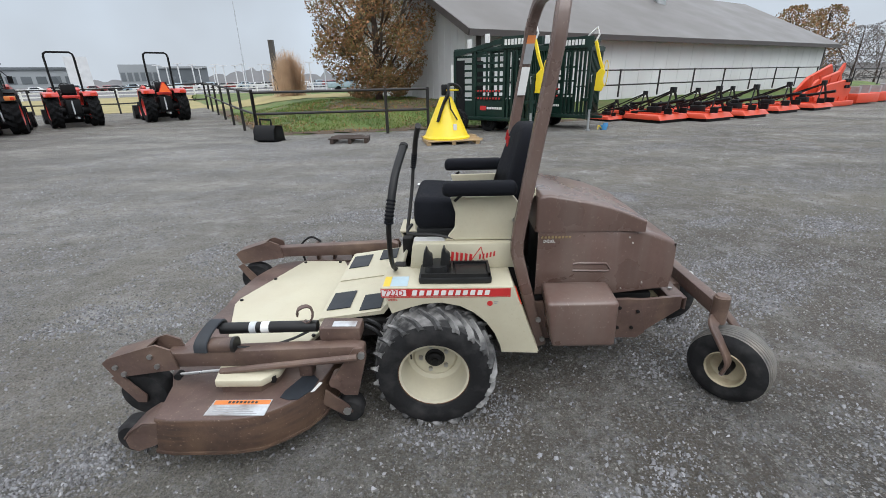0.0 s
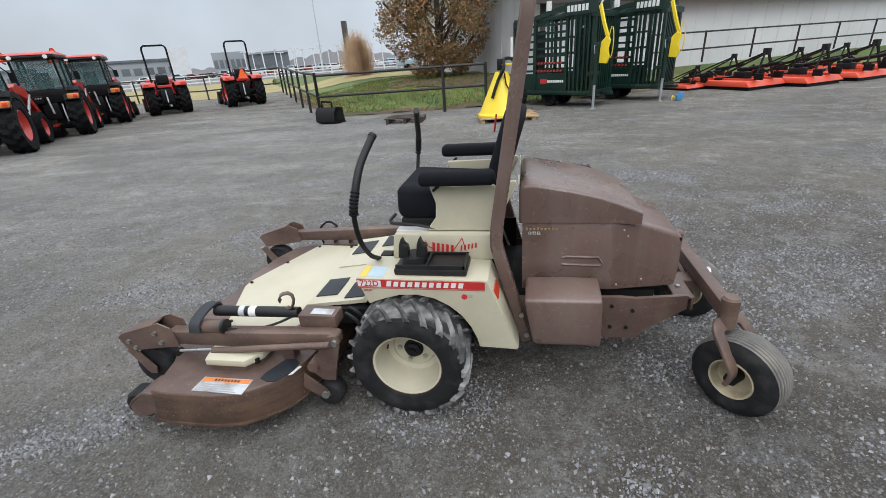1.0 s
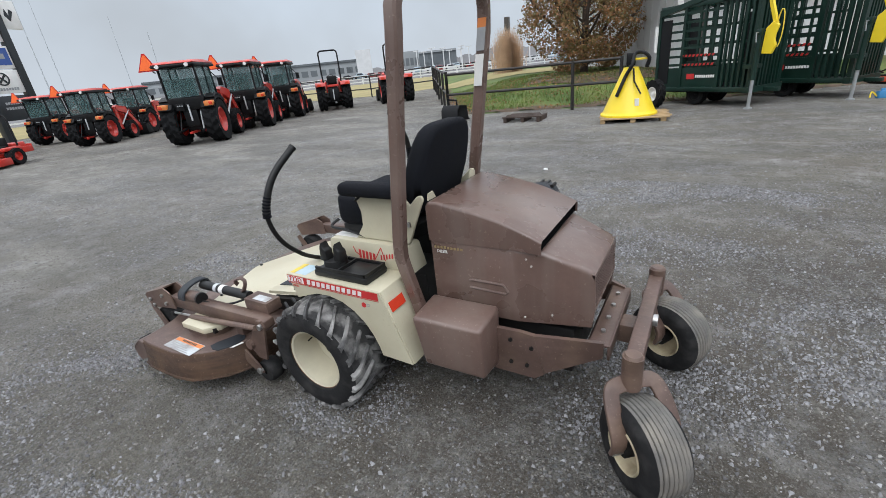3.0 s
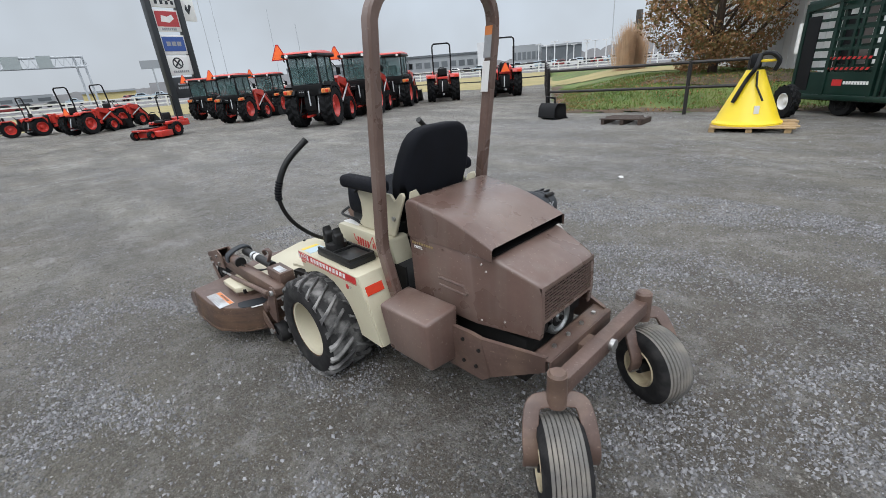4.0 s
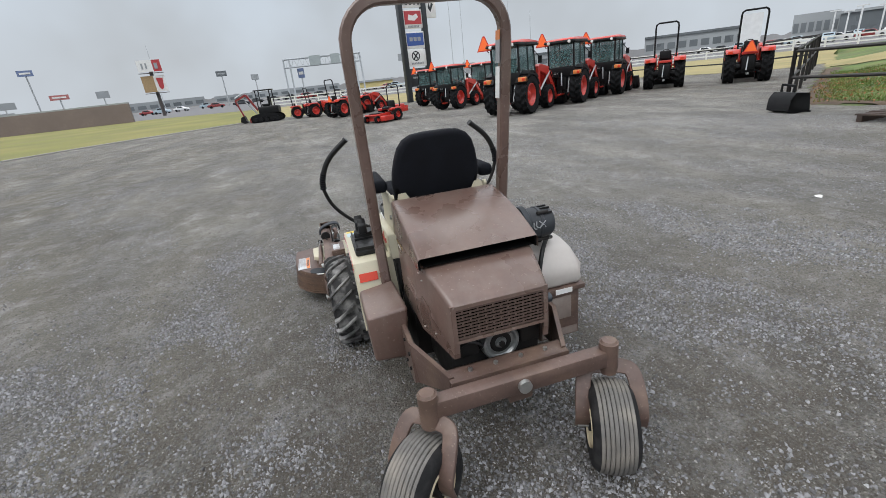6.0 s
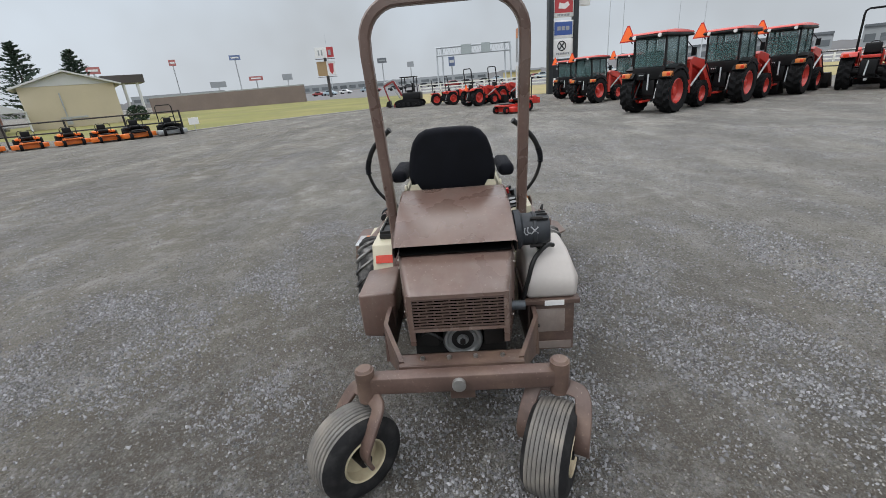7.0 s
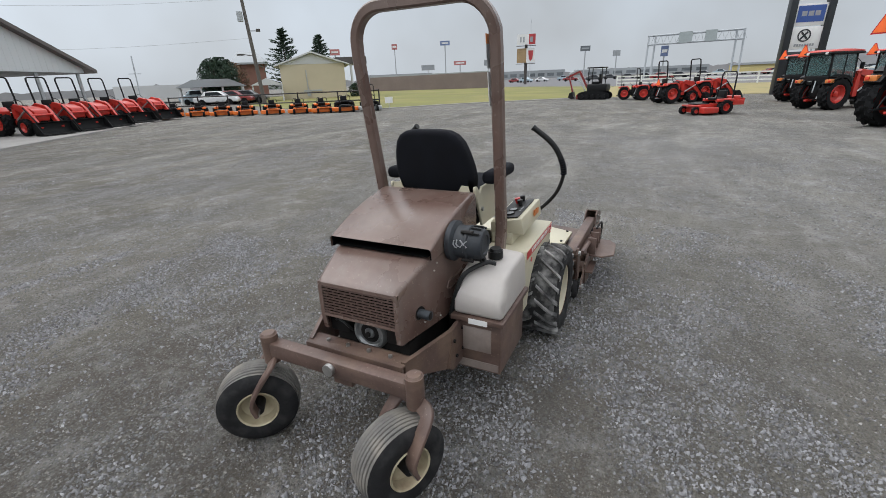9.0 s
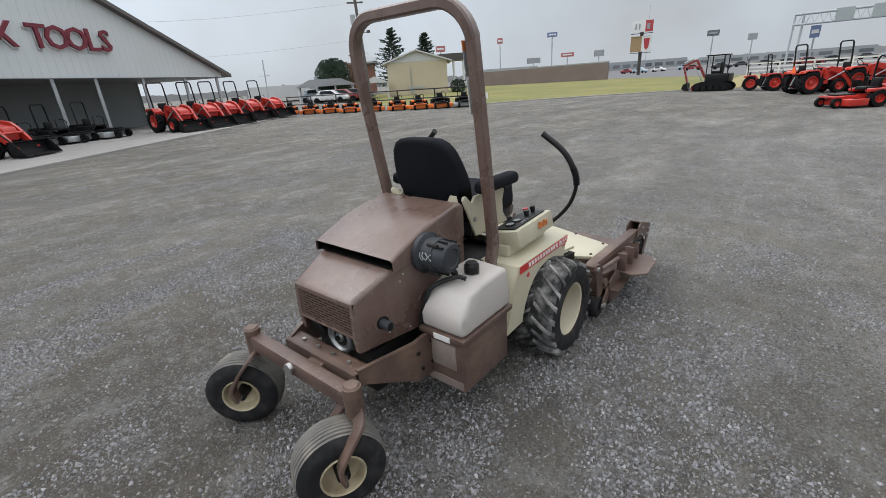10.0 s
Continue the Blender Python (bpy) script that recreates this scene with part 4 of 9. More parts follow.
# frame round the grille: rounded lower corners, thin lower lip
bm = bmesh.new()
for y0, y1 in ((-0.206, -0.186), (0.186, 0.206)):
    prism(bm, [(1.097, 0.712), (1.1005, 0.552), (1.090, 0.552), (1.086, 0.712)], 1, y0, y1)
prism(bm, [(1.0965, 0.716), (1.0975, 0.698), (1.086, 0.698), (1.084, 0.716)], 1, -0.206, 0.206)
prism(bm, [(1.1005, 0.562), (1.1012, 0.549), (1.090, 0.549), (1.0895, 0.562)], 1, -0.206, 0.206)
part("grille_frame", bm, BROWN, cowl)
for e in (-1, 1):
    part("cowl_flange", made(prism, [(1.1005, 0.552), (1.092, 0.480), (1.084, 0.480), (1.090, 0.552)], 1, e * 0.206, e * 0.184), BROWN, cowl)
# pressed louvres: rows of short slots, every other row set over by half
for k in range(10):
    z = 0.5715 + k * 0.0135
    x = 1.0995 - (z - 0.56) * 0.018
    part("grille_slat", boxes((x - 0.005, x, -0.188, 0.188, z - 0.0028, z + 0.0028)), MESH_GREY, cowl)
    for q in range(6):
        y = -0.160 + q * 0.064 + (0.032 if k % 2 else 0.0)
        if y < 0.185:
            part("grille_bar", boxes((x - 0.0045, x - 0.0008, y - 0.003, y + 0.003, z + 0.0028, z + 0.0107)), MESH_GREY, cowl)
# added black sheet gives the slots their shade
part("grille_screen", made(prism, [(1.074, 0.555), (1.070, 0.705), (1.066, 0.705), (1.070, 0.555)], 1, -0.19, 0.19), SHADE_BLACK, cowl, "black sheet for the shade behind the grille")
# pressed ribs, rivets and exhaust on the cowl
for s in (-1, 1):
    bm = bmesh.new()
    sweep(bm, [(0.58, s * 0.265, 0.635), (0.60, s * 0.268, 0.642), (0.74, s * 0.268, 0.640), (0.76, s * 0.267, 0.610), (0.75, s * 0.267, 0.598), (0.58, s * 0.265, 0.602)], ring(0.006, 6))
    part("pressed_rib", bm, BROWN, cowl)
    for x, z in ((0.415, 0.785), (0.415, 0.56), (0.55, 0.56), (0.83, 0.50), (0.84, 0.77), (0.62, 0.785), (0.86, 0.74), (0.94, 0.52)):
        y = s * cowl_half(x)
        part("rivet", made(cyl, (x, y - s * 0.002, z), (x, y + s * 0.005, z), 0.0042, 8), TANK if x > 0.8 else BROWN_WORN, cowl)
bm = bmesh.new()
cyl(bm, (0.965, 0.20, 0.578), (0.972, 0.288, 0.578), 0.021, 18)
stub = part("exhaust_pipe", bm, EXHAUST, mower, "short grey exhaust stub")
part("pipe_bore", made(cyl, (0.972, 0.2875, 0.578), (0.972, 0.289, 0.578), 0.017, 18), BLACK_METAL, stub)
# black disc on the cowl paints the shade at the pipe's foot
part("pipe_hole", made(cyl, (0.963, 0.220, 0.578), (0.9665, 0.2345, 0.578), 0.031, 20), BLACK_METAL, stub, "black disc for the shade round the pipe")
bm = bmesh.new()
mm = Matrix.Translation((1.020, 0.01, 0.470)) @ Matrix.Rotation(math.radians(-90), 4, "Z")
lathe(bm, [(0.0, 0.036), (0.020, 0.036), (0.026, 0.026), (0.060, 0.024), (0.068, 0.036), (0.078, 0.036), (0.085, 0.026), (0.087, -0.01), (0.082, -0.05), (0.0, -0.05)], 30, mm)
pulley = part("fan_pulley", bm, FAN_METAL, mower, "worn grey metal fan pulley")
bm = bmesh.new()
lathe(bm, [(0.026, 0.0265), (0.028, 0.0275), (0.046, 0.0262), (0.048, 0.0250)], 28, mm)
part("pulley_groove", bm, BLACK_METAL, pulley)
part("pulley_nut", made(cyl, mm @ Vector((0, 0.036, 0)), mm @ Vector((0, 0.048, 0)), 0.013, 6), BLACK_METAL, pulley)
bm = bmesh.new()
sweep(bm, smooth_line([(1.05, -0.17, 0.50), (1.075, -0.13, 0.53), (1.065, -0.08, 0.49), (1.03, -0.10, 0.45)], 5), ring(0.007, 6))
part("hose", bm, BLACK_PLASTIC, mower)
part("engine_sump", boxes((0.90, 1.06, -0.20, -0.09, 0.45, 0.54), bevel=0.01), BLACK_METAL, mower)
part("starter_motor", boxes((0.92, 1.05, 0.10, 0.19, 0.44, 0.55), bevel=0.01), BLACK_METAL, mower)
# hood lettering, worn: the brand line is only a row of strokes
for k in range(9):
    x = 0.415 + k * 0.0165
    h = 0.013 if k in (0, 3) else 0.010
    part("letter_stroke", boxes((x, x + 0.010, -0.2690, -0.2665, 0.772, 0.772 + h)), DECAL_GOLD, hood)
    part("letter_stroke", boxes((-x + 0.97, -x + 0.98, 0.2665, 0.2690, 0.772, 0.772 + h)), DECAL_GOLD, hood)
letters("lettering", "DIESEL", 0.019, Matrix.Translation((0.455, -0.2672, 0.757)) @ Euler((math.pi / 2, 0, 0)).to_matrix().to_4x4(), DECAL_WHITE, hood, 0.001)
letters("lettering", "DIESEL", 0.019, Matrix.Translation((0.52, 0.2672, 0.757)) @ Euler((math.pi / 2, 0, math.pi)).to_matrix().to_4x4(), DECAL_WHITE, hood, 0.001)

# tool box on the left rail
bm = bmesh.new()
v = [bm.verts.new(p) for p in ((0.452, -0.500, 0.312), (0.742, -0.500, 0.316), (0.742, -0.34, 0.30), (0.452, -0.34, 0.30),
                               (0.412, -0.506, 0.545), (0.735, -0.504, 0.550), (0.738, -0.312, 0.566), (0.416, -0.322, 0.570))]
fs = [bm.faces.new([v[i] for i in q]) for q in ((3, 2, 1, 0), (4, 5, 6, 7), (0, 1, 5, 4), (1, 2, 6, 5), (2, 3, 7, 6), (3, 0, 4, 7))]
bmesh.ops.recalc_face_normals(bm, faces=fs)
soften(bm, 0.016, 3)
part("side_box", bm, BROWN, mower, "plain brown steel battery box")
# fuel tank and its carrier on the right rail
bm = boxes((0.44, 0.80, 0.325, 0.545, 0.225, 0.50), bevel=0.006)
carrier = part("tank_carrier", bm, BROWN_WORN, mower, "brown steel tank carrier, scuffed along its foot")
part("carrier_rim", boxes((0.42, 0.825, 0.31, 0.565, 0.49, 0.515), bevel=0.004), BROWN_WORN, carrier)
part("dent_panel", boxes((0.797, 0.804, 0.36, 0.50, 0.33, 0.455), bevel=0.003), SCUFF_PANEL, carrier, "paint rubbed pale")
part("foot_scuff", boxes((0.798, 0.8025, 0.335, 0.535, 0.235, 0.275)), SCUFF_PANEL, carrier)
part("label", boxes((0.825, 0.828, 0.40, 0.49, 0.487, 0.513)), DECAL_WHITE, carrier)
bm = bmesh.new()
prism(bm, [(0.42, 0.515), (0.42, 0.715), (0.46, 0.726), (0.64, 0.722), (0.735, 0.700), (0.800, 0.630), (0.815, 0.585), (0.812, 0.515)], 1, 0.315, 0.556)
for q in bm.verts:
    if q.co.z > 0.6:
        q.co.y += 0.012 * (1 if q.co.y < 0.4 else -1)
        q.co.z -= 0.014 if q.co.y > 0.5 else 0.0
soften(bm, 0.024, 3)
tank = part("fuel_tank", bm, TANK, mower, "milky grey plastic fuel tank", smooth=60)
bm = bmesh.new()
cyl(bm, (0.575, 0.44, 0.72), (0.575, 0.44, 0.755), 0.036, 16)
cyl(bm, (0.575, 0.44, 0.755), (0.575, 0.44, 0.768), 0.032, 16, 0.026)
part("fuel_cap", bm, BLACK_PLASTIC, tank, "black screw fuel cap")
bm = bmesh.new()
sweep(bm, smooth_line([(0.66, 0.47, 0.725), (0.69, 0.43, 0.735), (0.77, 0.36, 0.70), (0.80, 0.325, 0.60), (0.80, 0.30, 0.50)], 6), ring(0.011, 8))
part("fuel_hose", bm, BLACK_PLASTIC, mower, "black rubber fuel hose")
bm = bmesh.new()
AX, AZ = 0.705, 0.832
mm = Matrix.Translation((AX, 0.272, AZ))
lathe(bm, [(0.0, -0.05), (0.078, -0.05), (0.078, 0.0), (0.092, 0.004), (0.094, 0.028), (0.086, 0.034), (0.076, 0.040), (0.076, 0.085), (0.080, 0.088), (0.080, 0.100), (0.074, 0.104), (0.070, 0.150), (0.062, 0.163), (0.045, 0.166), (0.040, 0.160), (0.0, 0.158)], 32, mm)
cleaner = part("air_cleaner", bm, BLUE_BLACK, mower, "black canister air cleaner", smooth=40)
for k in range(14):
    a = 2 * math.pi * k / 14
    if -0.75 < math.sin(a + 0.3) < 0.9 and math.cos(a) > 0.2:
        continue
    part("rib", boxes((AX + 0.075 * math.cos(a) - 0.005, AX + 0.075 * math.cos(a) + 0.005, 0.378, 0.425, AZ + 0.075 * math.sin(a) - 0.005, AZ + 0.075 * math.sin(a) + 0.005)), BLACK_PLASTIC, cleaner)
for a in (0.9, -0.9):
    p = Vector((AX + 0.084 * math.cos(a), 0.345, AZ + 0.084 * math.sin(a)))
    part("latch", made(cyl, p, p + Vector((0, 0.055, 0)), 0.009, 8), BLACK_METAL, cleaner, "wire clip of the canister")
bm = bmesh.new()
# moulded arrow mark on the face turned to the rear
def mark(points):
    sweep(bm, [(AX + math.sqrt(0.0772 ** 2 - dz ** 2), 0.272 + dy, AZ + 0.012 + dz) for dy, dz in points], rect(0.005, 0.004), up=(1, 0, 0))


mark([(0.046, 0.018), (0.043, 0.0), (0.050, -0.012), (0.060, -0.014)])
mark([(0.060, 0.022), (0.057, 0.004), (0.063, -0.006), (0.072, -0.008)])
mark([(0.074, 0.022), (0.090, 0.006), (0.106, -0.010)])
mark([(0.106, 0.020), (0.088, 0.004), (0.074, -0.012)])
part("moulded_mark", bm, DECAL_GREY, cleaner)
bm = bmesh.new()
sweep(bm, smooth_line([(AX - 0.02, 0.40, AZ - 0.06), (AX - 0.04, 0.41, 0.74), (AX - 0.06, 0.40, 0.70)], 4), ring(0.016, 8))
part("intake_spout", bm, BLACK_PLASTIC, cleaner)

# roll bar
arch = [(0.425, -0.36, 0.24), (0.385, -0.36, 0.38), (0.302, -0.36, 0.68), (0.288, -0.36, 0.76), (0.295, -0.36, 0.85), (0.412, -0.371, 1.64)]
arch = [Vector(p) for p in arch]
for k in range(1, 9):
    a = math.pi / 2 * k / 8
    arch.append(Vector((0.412 + 0.03 * math.sin(a), -0.371 + 0.17 * (1 - math.cos(a)), 1.685 + 0.172 * math.sin(a))))
line = smooth_line(arch[1:5], 5)
full = [arch[0]] + line + arch[5:]
full = full + [Vector((p.x, -p.y, p.z)) for p in reversed(full)]
full = [p + Vector((0, 0.010, 0)) for p in full]
bm = bmesh.new()
# across the bar: thickness in the side view; along: width seen from behind
rings, prof = [], rect(0.052, 0.056, 0.009)
for i, p in enumerate(full):
    d = (full[min(i + 1, len(full) - 1)] - full[max(i - 1, 0)]).normalized()
    nx = (Vector((1, 0, 0)) - d * d.x).normalized()
    ny = d.cross(nx).normalized()
    rings.append([bm.verts.new(p + ny * u + nx * w) for u, w in prof])
fs = []
for a, b in zip(rings, rings[1:]):
    for j in range(len(prof)):
        fs.append(bm.faces.new((a[j], a[(j + 1) % len(prof)], b[(j + 1) % len(prof)], b[j])))
fs += [bm.faces.new(rings[0]), bm.faces.new(rings[-1])]
bmesh.ops.recalc_face_normals(bm, faces=fs)
rops = part("roll_bar", bm, BROWN, mower, "tall arched brown roll bar of square tube", smooth=40)
for s in (-1, 1):
    for x, z in ((0.40, 0.40), (0.425, 0.29)):
        part("bolt", made(cyl, (x, s * 0.39, z), (x, s * 0.402, z), 0.013, 6), STEEL, rops)
# warning labels on the right post, facing across
for z0, z1, mt, nm in ((1.66, 1.70, DECAL_ORANGE, "warning_label"), (1.56, 1.66, DECAL_GREY, "warning_label"), (1.40, 1.545, DECAL_WHITE, "instruction_label")):
    bm = bmesh.new()
    xa, xb = 0.412 - (1.62 - z0) * 0.152, 0.412 - (1.62 - z1) * 0.152
    prism(bm, [(xa - 0.022, z0), (xa + 0.022, z0), (xb + 0.022, z1), (xb - 0.022, z1)], 1, 0.3415, 0.3445)
    lab = part(nm, bm, mt, rops)

# fenders and consoles
for s in (-1, 1):
    arch_pts = [(0.215, 0.292), (0.205, 0.335), (0.18, 0.395), (0.14, 0.455), (0.085, 0.505), (0.02, 0.54), (-0.06, 0.557), (-0.14, 0.553), (-0.21, 0.533), (-0.29, 0.505)]
    outline = [(0.255, 0.632), (0.315, 0.475), (0.385, 0.287)] + arch_pts + [(-0.335, 0.632)]
    bm = bmesh.new()
    prism(bm, outline, 1, s * 0.505, s * 0.485)
    fender = part("fender", bm, CREAM, mower, "cream wheel fender with a red name stripe")
    # top plate and rear face
    bm = bmesh.new()
    prism(bm, [(-0.335, 0.620), (-0.335, 0.634), (0.258, 0.634), (0.392, 0.287), (0.378, 0.287), (0.248, 0.620)], 1, s * 0.497, s * 0.27)
    soften(bm, 0.004, 2)
    part("fender_top", bm, CREAM, fender)
    # front skirt
    part("fender_front", made(prism, [(-0.337, 0.63), (-0.292, 0.50), (-0.282, 0.50), (-0.325, 0.63)], 1, s * 0.497, s * 0.28), CREAM, fender)
    # inner wall
    part("inner_wall", boxes((-0.30, 0.36, min(s * 0.275, s * 0.285), max(s * 0.275, s * 0.285), 0.30, 0.63)), BLACK_METAL, fender)
    ys = s * 0.5055
    e = 0.0012

    def plate(x0, x1, z0, z1, mt, nm="stripe", parent=None, lift=0.0):
        a, b = sorted((ys, ys + s * (e + lift)))
        return part(nm, boxes((x0, x1, a, b, z0, z1)), mt, parent or fender)

    plate(-0.334, 0.246, 0.5905, 0.6275, DECAL_RED)
    plate(-0.330, -0.220, 0.5935, 0.6245, DECAL_WHITE, lift=0.0006)
    plate(-0.330, 0.246, 0.5850, 0.5875, DECAL_RED)
    rot = Euler((math.pi / 2, 0, 0 if s < 0 else math.pi)).to_matrix().to_4x4()
    letters("lettering", "722D", 0.040, Matrix.Translation((-0.275, ys + s * 0.0026, 0.6085)) @ rot, DECAL_RED, fender, 0.0006, bold=0.0004)
    letters("lettering", "DIESEL", 0.015, Matrix.Translation((-0.283, ys + s * 0.0018, 0.5745)) @ rot, DECAL_RED, fender, 0.0006)
    for k in range(11):
        x0 = -0.196 + k * 0.0325
        za, zb = 0.5965, 0.6225 if k == 0 else 0.6205
        part("letter_block", made(prism, [(x0, za), (x0 + 0.021, za), (x0 + 0.0265, zb), (x0 + 0.0055, zb)], 1, ys, ys + s * 0.0026), DECAL_WHITE, fender)
    part("small_emblem", made(cyl, (0.155, ys - s * 0.001, 0.553), (0.155, ys + s * 0.0012, 0.553), 0.013, 16), DECAL_RED, fender)
    plate(0.172, 0.192, 0.558, 0.562, DECAL_GREY, "letter_block")
    plate(0.172, 0.188, 0.550, 0.553, DECAL_GREY, "letter_block")
    # red reflector on the slanted rear face
    if s < 0:
        part("reflector", made(prism, [(0.2815, 0.578), (0.2985, 0.534), (0.3025, 0.536), (0.2855, 0.580)], 1, s * 0.485, s * 0.385), REFLECTOR, mower, "bright red rectangular reflector")

# left console: upright panel with a badge, black latch tray on the fender
bm = bmesh.new()
prism(bm, [(-0.22, 0.634), (-0.205, 0.752), (-0.19, 0.762), (0.262, 0.762), (0.275, 0.752), (0.305, 0.634)], 1, -0.295, -0.18)
soften(bm, 0.006, 2)
console = part("left_console", bm, CREAM, mower, "cream side console with a red insect badge")


def badge(y, s, x0, z0, parent):
    rows = []
    for k in range(5):
        rows.append(part("badge_stroke", made(prism, [(x0 + k * 0.022, z0), (x0 + k * 0.022 + 0.012, z0), (x0 + k * 0.022 + 0.016, z0 + 0.045 - 0.003 * k), (x0 + k * 0.022 + 0.003, z0 + 0.05 - 0.003 * k)], 1, y, y + s * 0.0015), DECAL_RED, parent))
    for k in range(5):
        xx = x0 + 0.135 + k * 0.017
        part("badge_stroke", made(prism, [(xx, z0 + 0.006 + 0.004 * k), (xx + 0.009, z0 + 0.008 + 0.004 * k), (xx + 0.011, z0 + 0.034 + 0.004 * k), (xx + 0.003, z0 + 0.034 + 0.003 * k)], 1, y, y + s * 0.0015), DECAL_RED, parent)
    for a, b in (((x0 + 0.10, z0 + 0.005), (x0 + 0.145, z0 + 0.072)), ((x0 + 0.145, z0 + 0.072), (x0 + 0.162, z0 + 0.005)), ((x0 - 0.02, z0 + 0.03), (x0 - 0.03, z0 + 0.058)), ((x0 - 0.02, z0 + 0.03), (x0 + 0.01, z0 + 0.012))):
        d = Vector((b[0] - a[0], 0, b[1] - a[1]))
        bm = bmesh.new()
        sweep(bm, [(a[0], y, a[1]), (b[0], y, b[1])], rect(0.004, 0.003), up=(0, 1, 0))
        part("badge_stroke", bm, DECAL_RED, parent)


badge(-0.2955, -1, -0.02, 0.672, console)
part("small_label", boxes((-0.20, -0.05, -0.26, -0.20, 0.7622, 0.7634)), DECAL_WHITE, console)
bm = boxes((-0.165, 0.165, -0.475, -0.315, 0.634, 0.668), bevel=0.010)
tray = part("latch_tray", bm, BLACK_PLASTIC, mower, "black moulded tray with upright latch prongs")
part("tray_recess", boxes((0.0, 0.145, -0.455, -0.335, 0.668, 0.676), bevel=0.004), BLACK_PLASTIC, tray)
part("tray_rim", boxes((-0.155, 0.155, -0.470, -0.460, 0.668, 0.684), (-0.155, 0.155, -0.330, -0.320, 0.668, 0.684), (0.148, 0.158, -0.47, -0.32, 0.668, 0.684), (-0.02, -0.01, -0.46, -0.33, 0.668, 0.684)), BLACK_PLASTIC, tray)
bm = bmesh.new()
cyl(bm, (-0.085, -0.395, 0.668), (-0.085, -0.395, 0.705), 0.058, 24)
part("latch_base", bm, BLACK_PLASTIC, tray)
for x, y in ((-0.125, -0.41), (-0.045, -0.40)):
    bm = bmesh.new()
    prism(bm, [(x - 0.024, 0.70), (x - 0.016, 0.765), (x - 0.004, 0.795), (x + 0.006, 0.765), (x + 0.022, 0.755), (x + 0.024, 0.70)], 1, y - 0.025, y + 0.025)
    soften(bm, 0.007, 2)
    part("latch_prong", bm, BLACK_PLASTIC, tray)
for x0, x1, mt in ((-0.325, -0.295, DECAL_YELLOW), (-0.292, -0.215, DECAL_BLUE)):
    part("safety_label", boxes((x0, x1, -0.49, -0.39, 0.634, 0.6355)), mt, mower)

# right console: raised, tilted instrument panel
bm = bmesh.new()
v = [bm.verts.new(p) for p in ((-0.25, 0.455, 0.704), (0.150, 0.455, 0.690), (0.175, 0.27, 0.690), (-0.25, 0.27, 0.704), (-0.222, 0.446, 0.808), (0.170, 0.446, 0.790), (0.185, 0.27, 0.760), (-0.222, 0.27, 0.778))]
fs = [bm.faces.new([v[i] for i in q]) for q in ((3, 2, 1, 0), (4, 5, 6, 7), (0, 1, 5, 4), (1, 2, 6, 5), (2, 3, 7, 6), (3, 0, 4, 7))]
bmesh.ops.recalc_face_normals(bm, faces=fs)
soften(bm, 0.005, 2)
rc = part("instrument_console", bm, CREAM, mower, "cream instrument console with a dark dashboard")
part("console_foot", boxes((-0.24, 0.175, 0.272, 0.395, 0.634, 0.700), bevel=0.004), CREAM, rc)
dash = Matrix.Translation((-0.02, 0.358, 0.7865)) @ Euler((math.radians(9.3), math.radians(2.6), 0)).to_matrix().to_4x4()
part("dashboard", made(box, -0.175, 0.165, -0.068, 0.062, 0.0, 0.006, dash), BLACK_PLASTIC, rc, "dark dashboard")
for x, y, mt in ((-0.15, 0.0, BLACK_PLASTIC), (-0.105, -0.02, DECAL_RED), (-0.06, 0.01, BLACK_PLASTIC)):
    part("knob", made(cyl, dash @ Vector((x, y, 0.006)), dash @ Vector((x, y, 0.040)), 0.012, 12, 0.017), mt, rc)
for x in (0.03, 0.10):
    dial = part("gauge", made(cyl, dash @ Vector((x, -0.005, 0.006)), dash @ Vector((x, -0.005, 0.012)), 0.028, 20), BLACK_METAL, rc)
    part("dial_face", made(cyl, dash @ Vector((x, -0.005, 0.012)), dash @ Vector((x, -0.005, 0.0128)), 0.022, 20), DECAL_GREY, dial)
for k in range(3):
    part("switch_label", made(box, -0.02 + 0.03 * k, -0.002 + 0.03 * k, 0.034, 0.046, 0.006, 0.0072, dash), DECAL_GREY, rc)
for k in range(6):
    x = -0.15 + k * 0.017
    part("badge_stroke", made(prism, [(x, 0.742 + 0.004 * (k % 2)), (x + 0.012, 0.742), (x + 0.016, 0.772 + 0.006 * (k % 3)), (x + 0.005, 0.776)], 1, 0.4555, 0.4615), DECAL_ORANGE, rc)

# seat
bm = boxes((-0.20, 0.20, -0.225, 0.225, 0.80, 0.935))
soften(bm, 0.05, 4)
for q in bm.verts:
    if q.co.z > 0.9:
        q.co.z += 0.025 * max(0.0, (0.0 - q.co.x) / 0.2) + 0.015 * (abs(q.co.y) / 0.2) ** 2
seat = part("seat_cushion", bm, BLACK_FABRIC, mower, "black fabric seat cushion", smooth=60)
part("seat_pan", boxes((-0.19, 0.24, -0.20, 0.20, 0.74, 0.81), bevel=0.015), BLACK_PLASTIC, mower)
bm = bmesh.new()
side = [(0.222, 0.98), (0.232, 1.04), (0.226, 1.10), (0.210, 1.17), (0.190, 1.225), (0.160, 1.262), (0.120, 1.282), (0.06, 1.288)]
prism(bm, side + [(-y, z) for y, z in reversed(side)], 0, 0.20, 0.30)
prism(bm, [(-0.215, 0.88), (0.215, 0.88), (0.222, 0.98), (-0.222, 0.98)], 0, 0.20, 0.30)
bmesh.ops.remove_doubles(bm, verts=bm.verts, dist=0.0005)
soften(bm, 0.030, 4, 40)
for q in bm.verts:
    q.co.x += (q.co.z - 0.95) * 0.30 + 0.02
back = part("backrest", bm, BLACK_FABRIC, mower, "tall black fabric seat back", smooth=60)
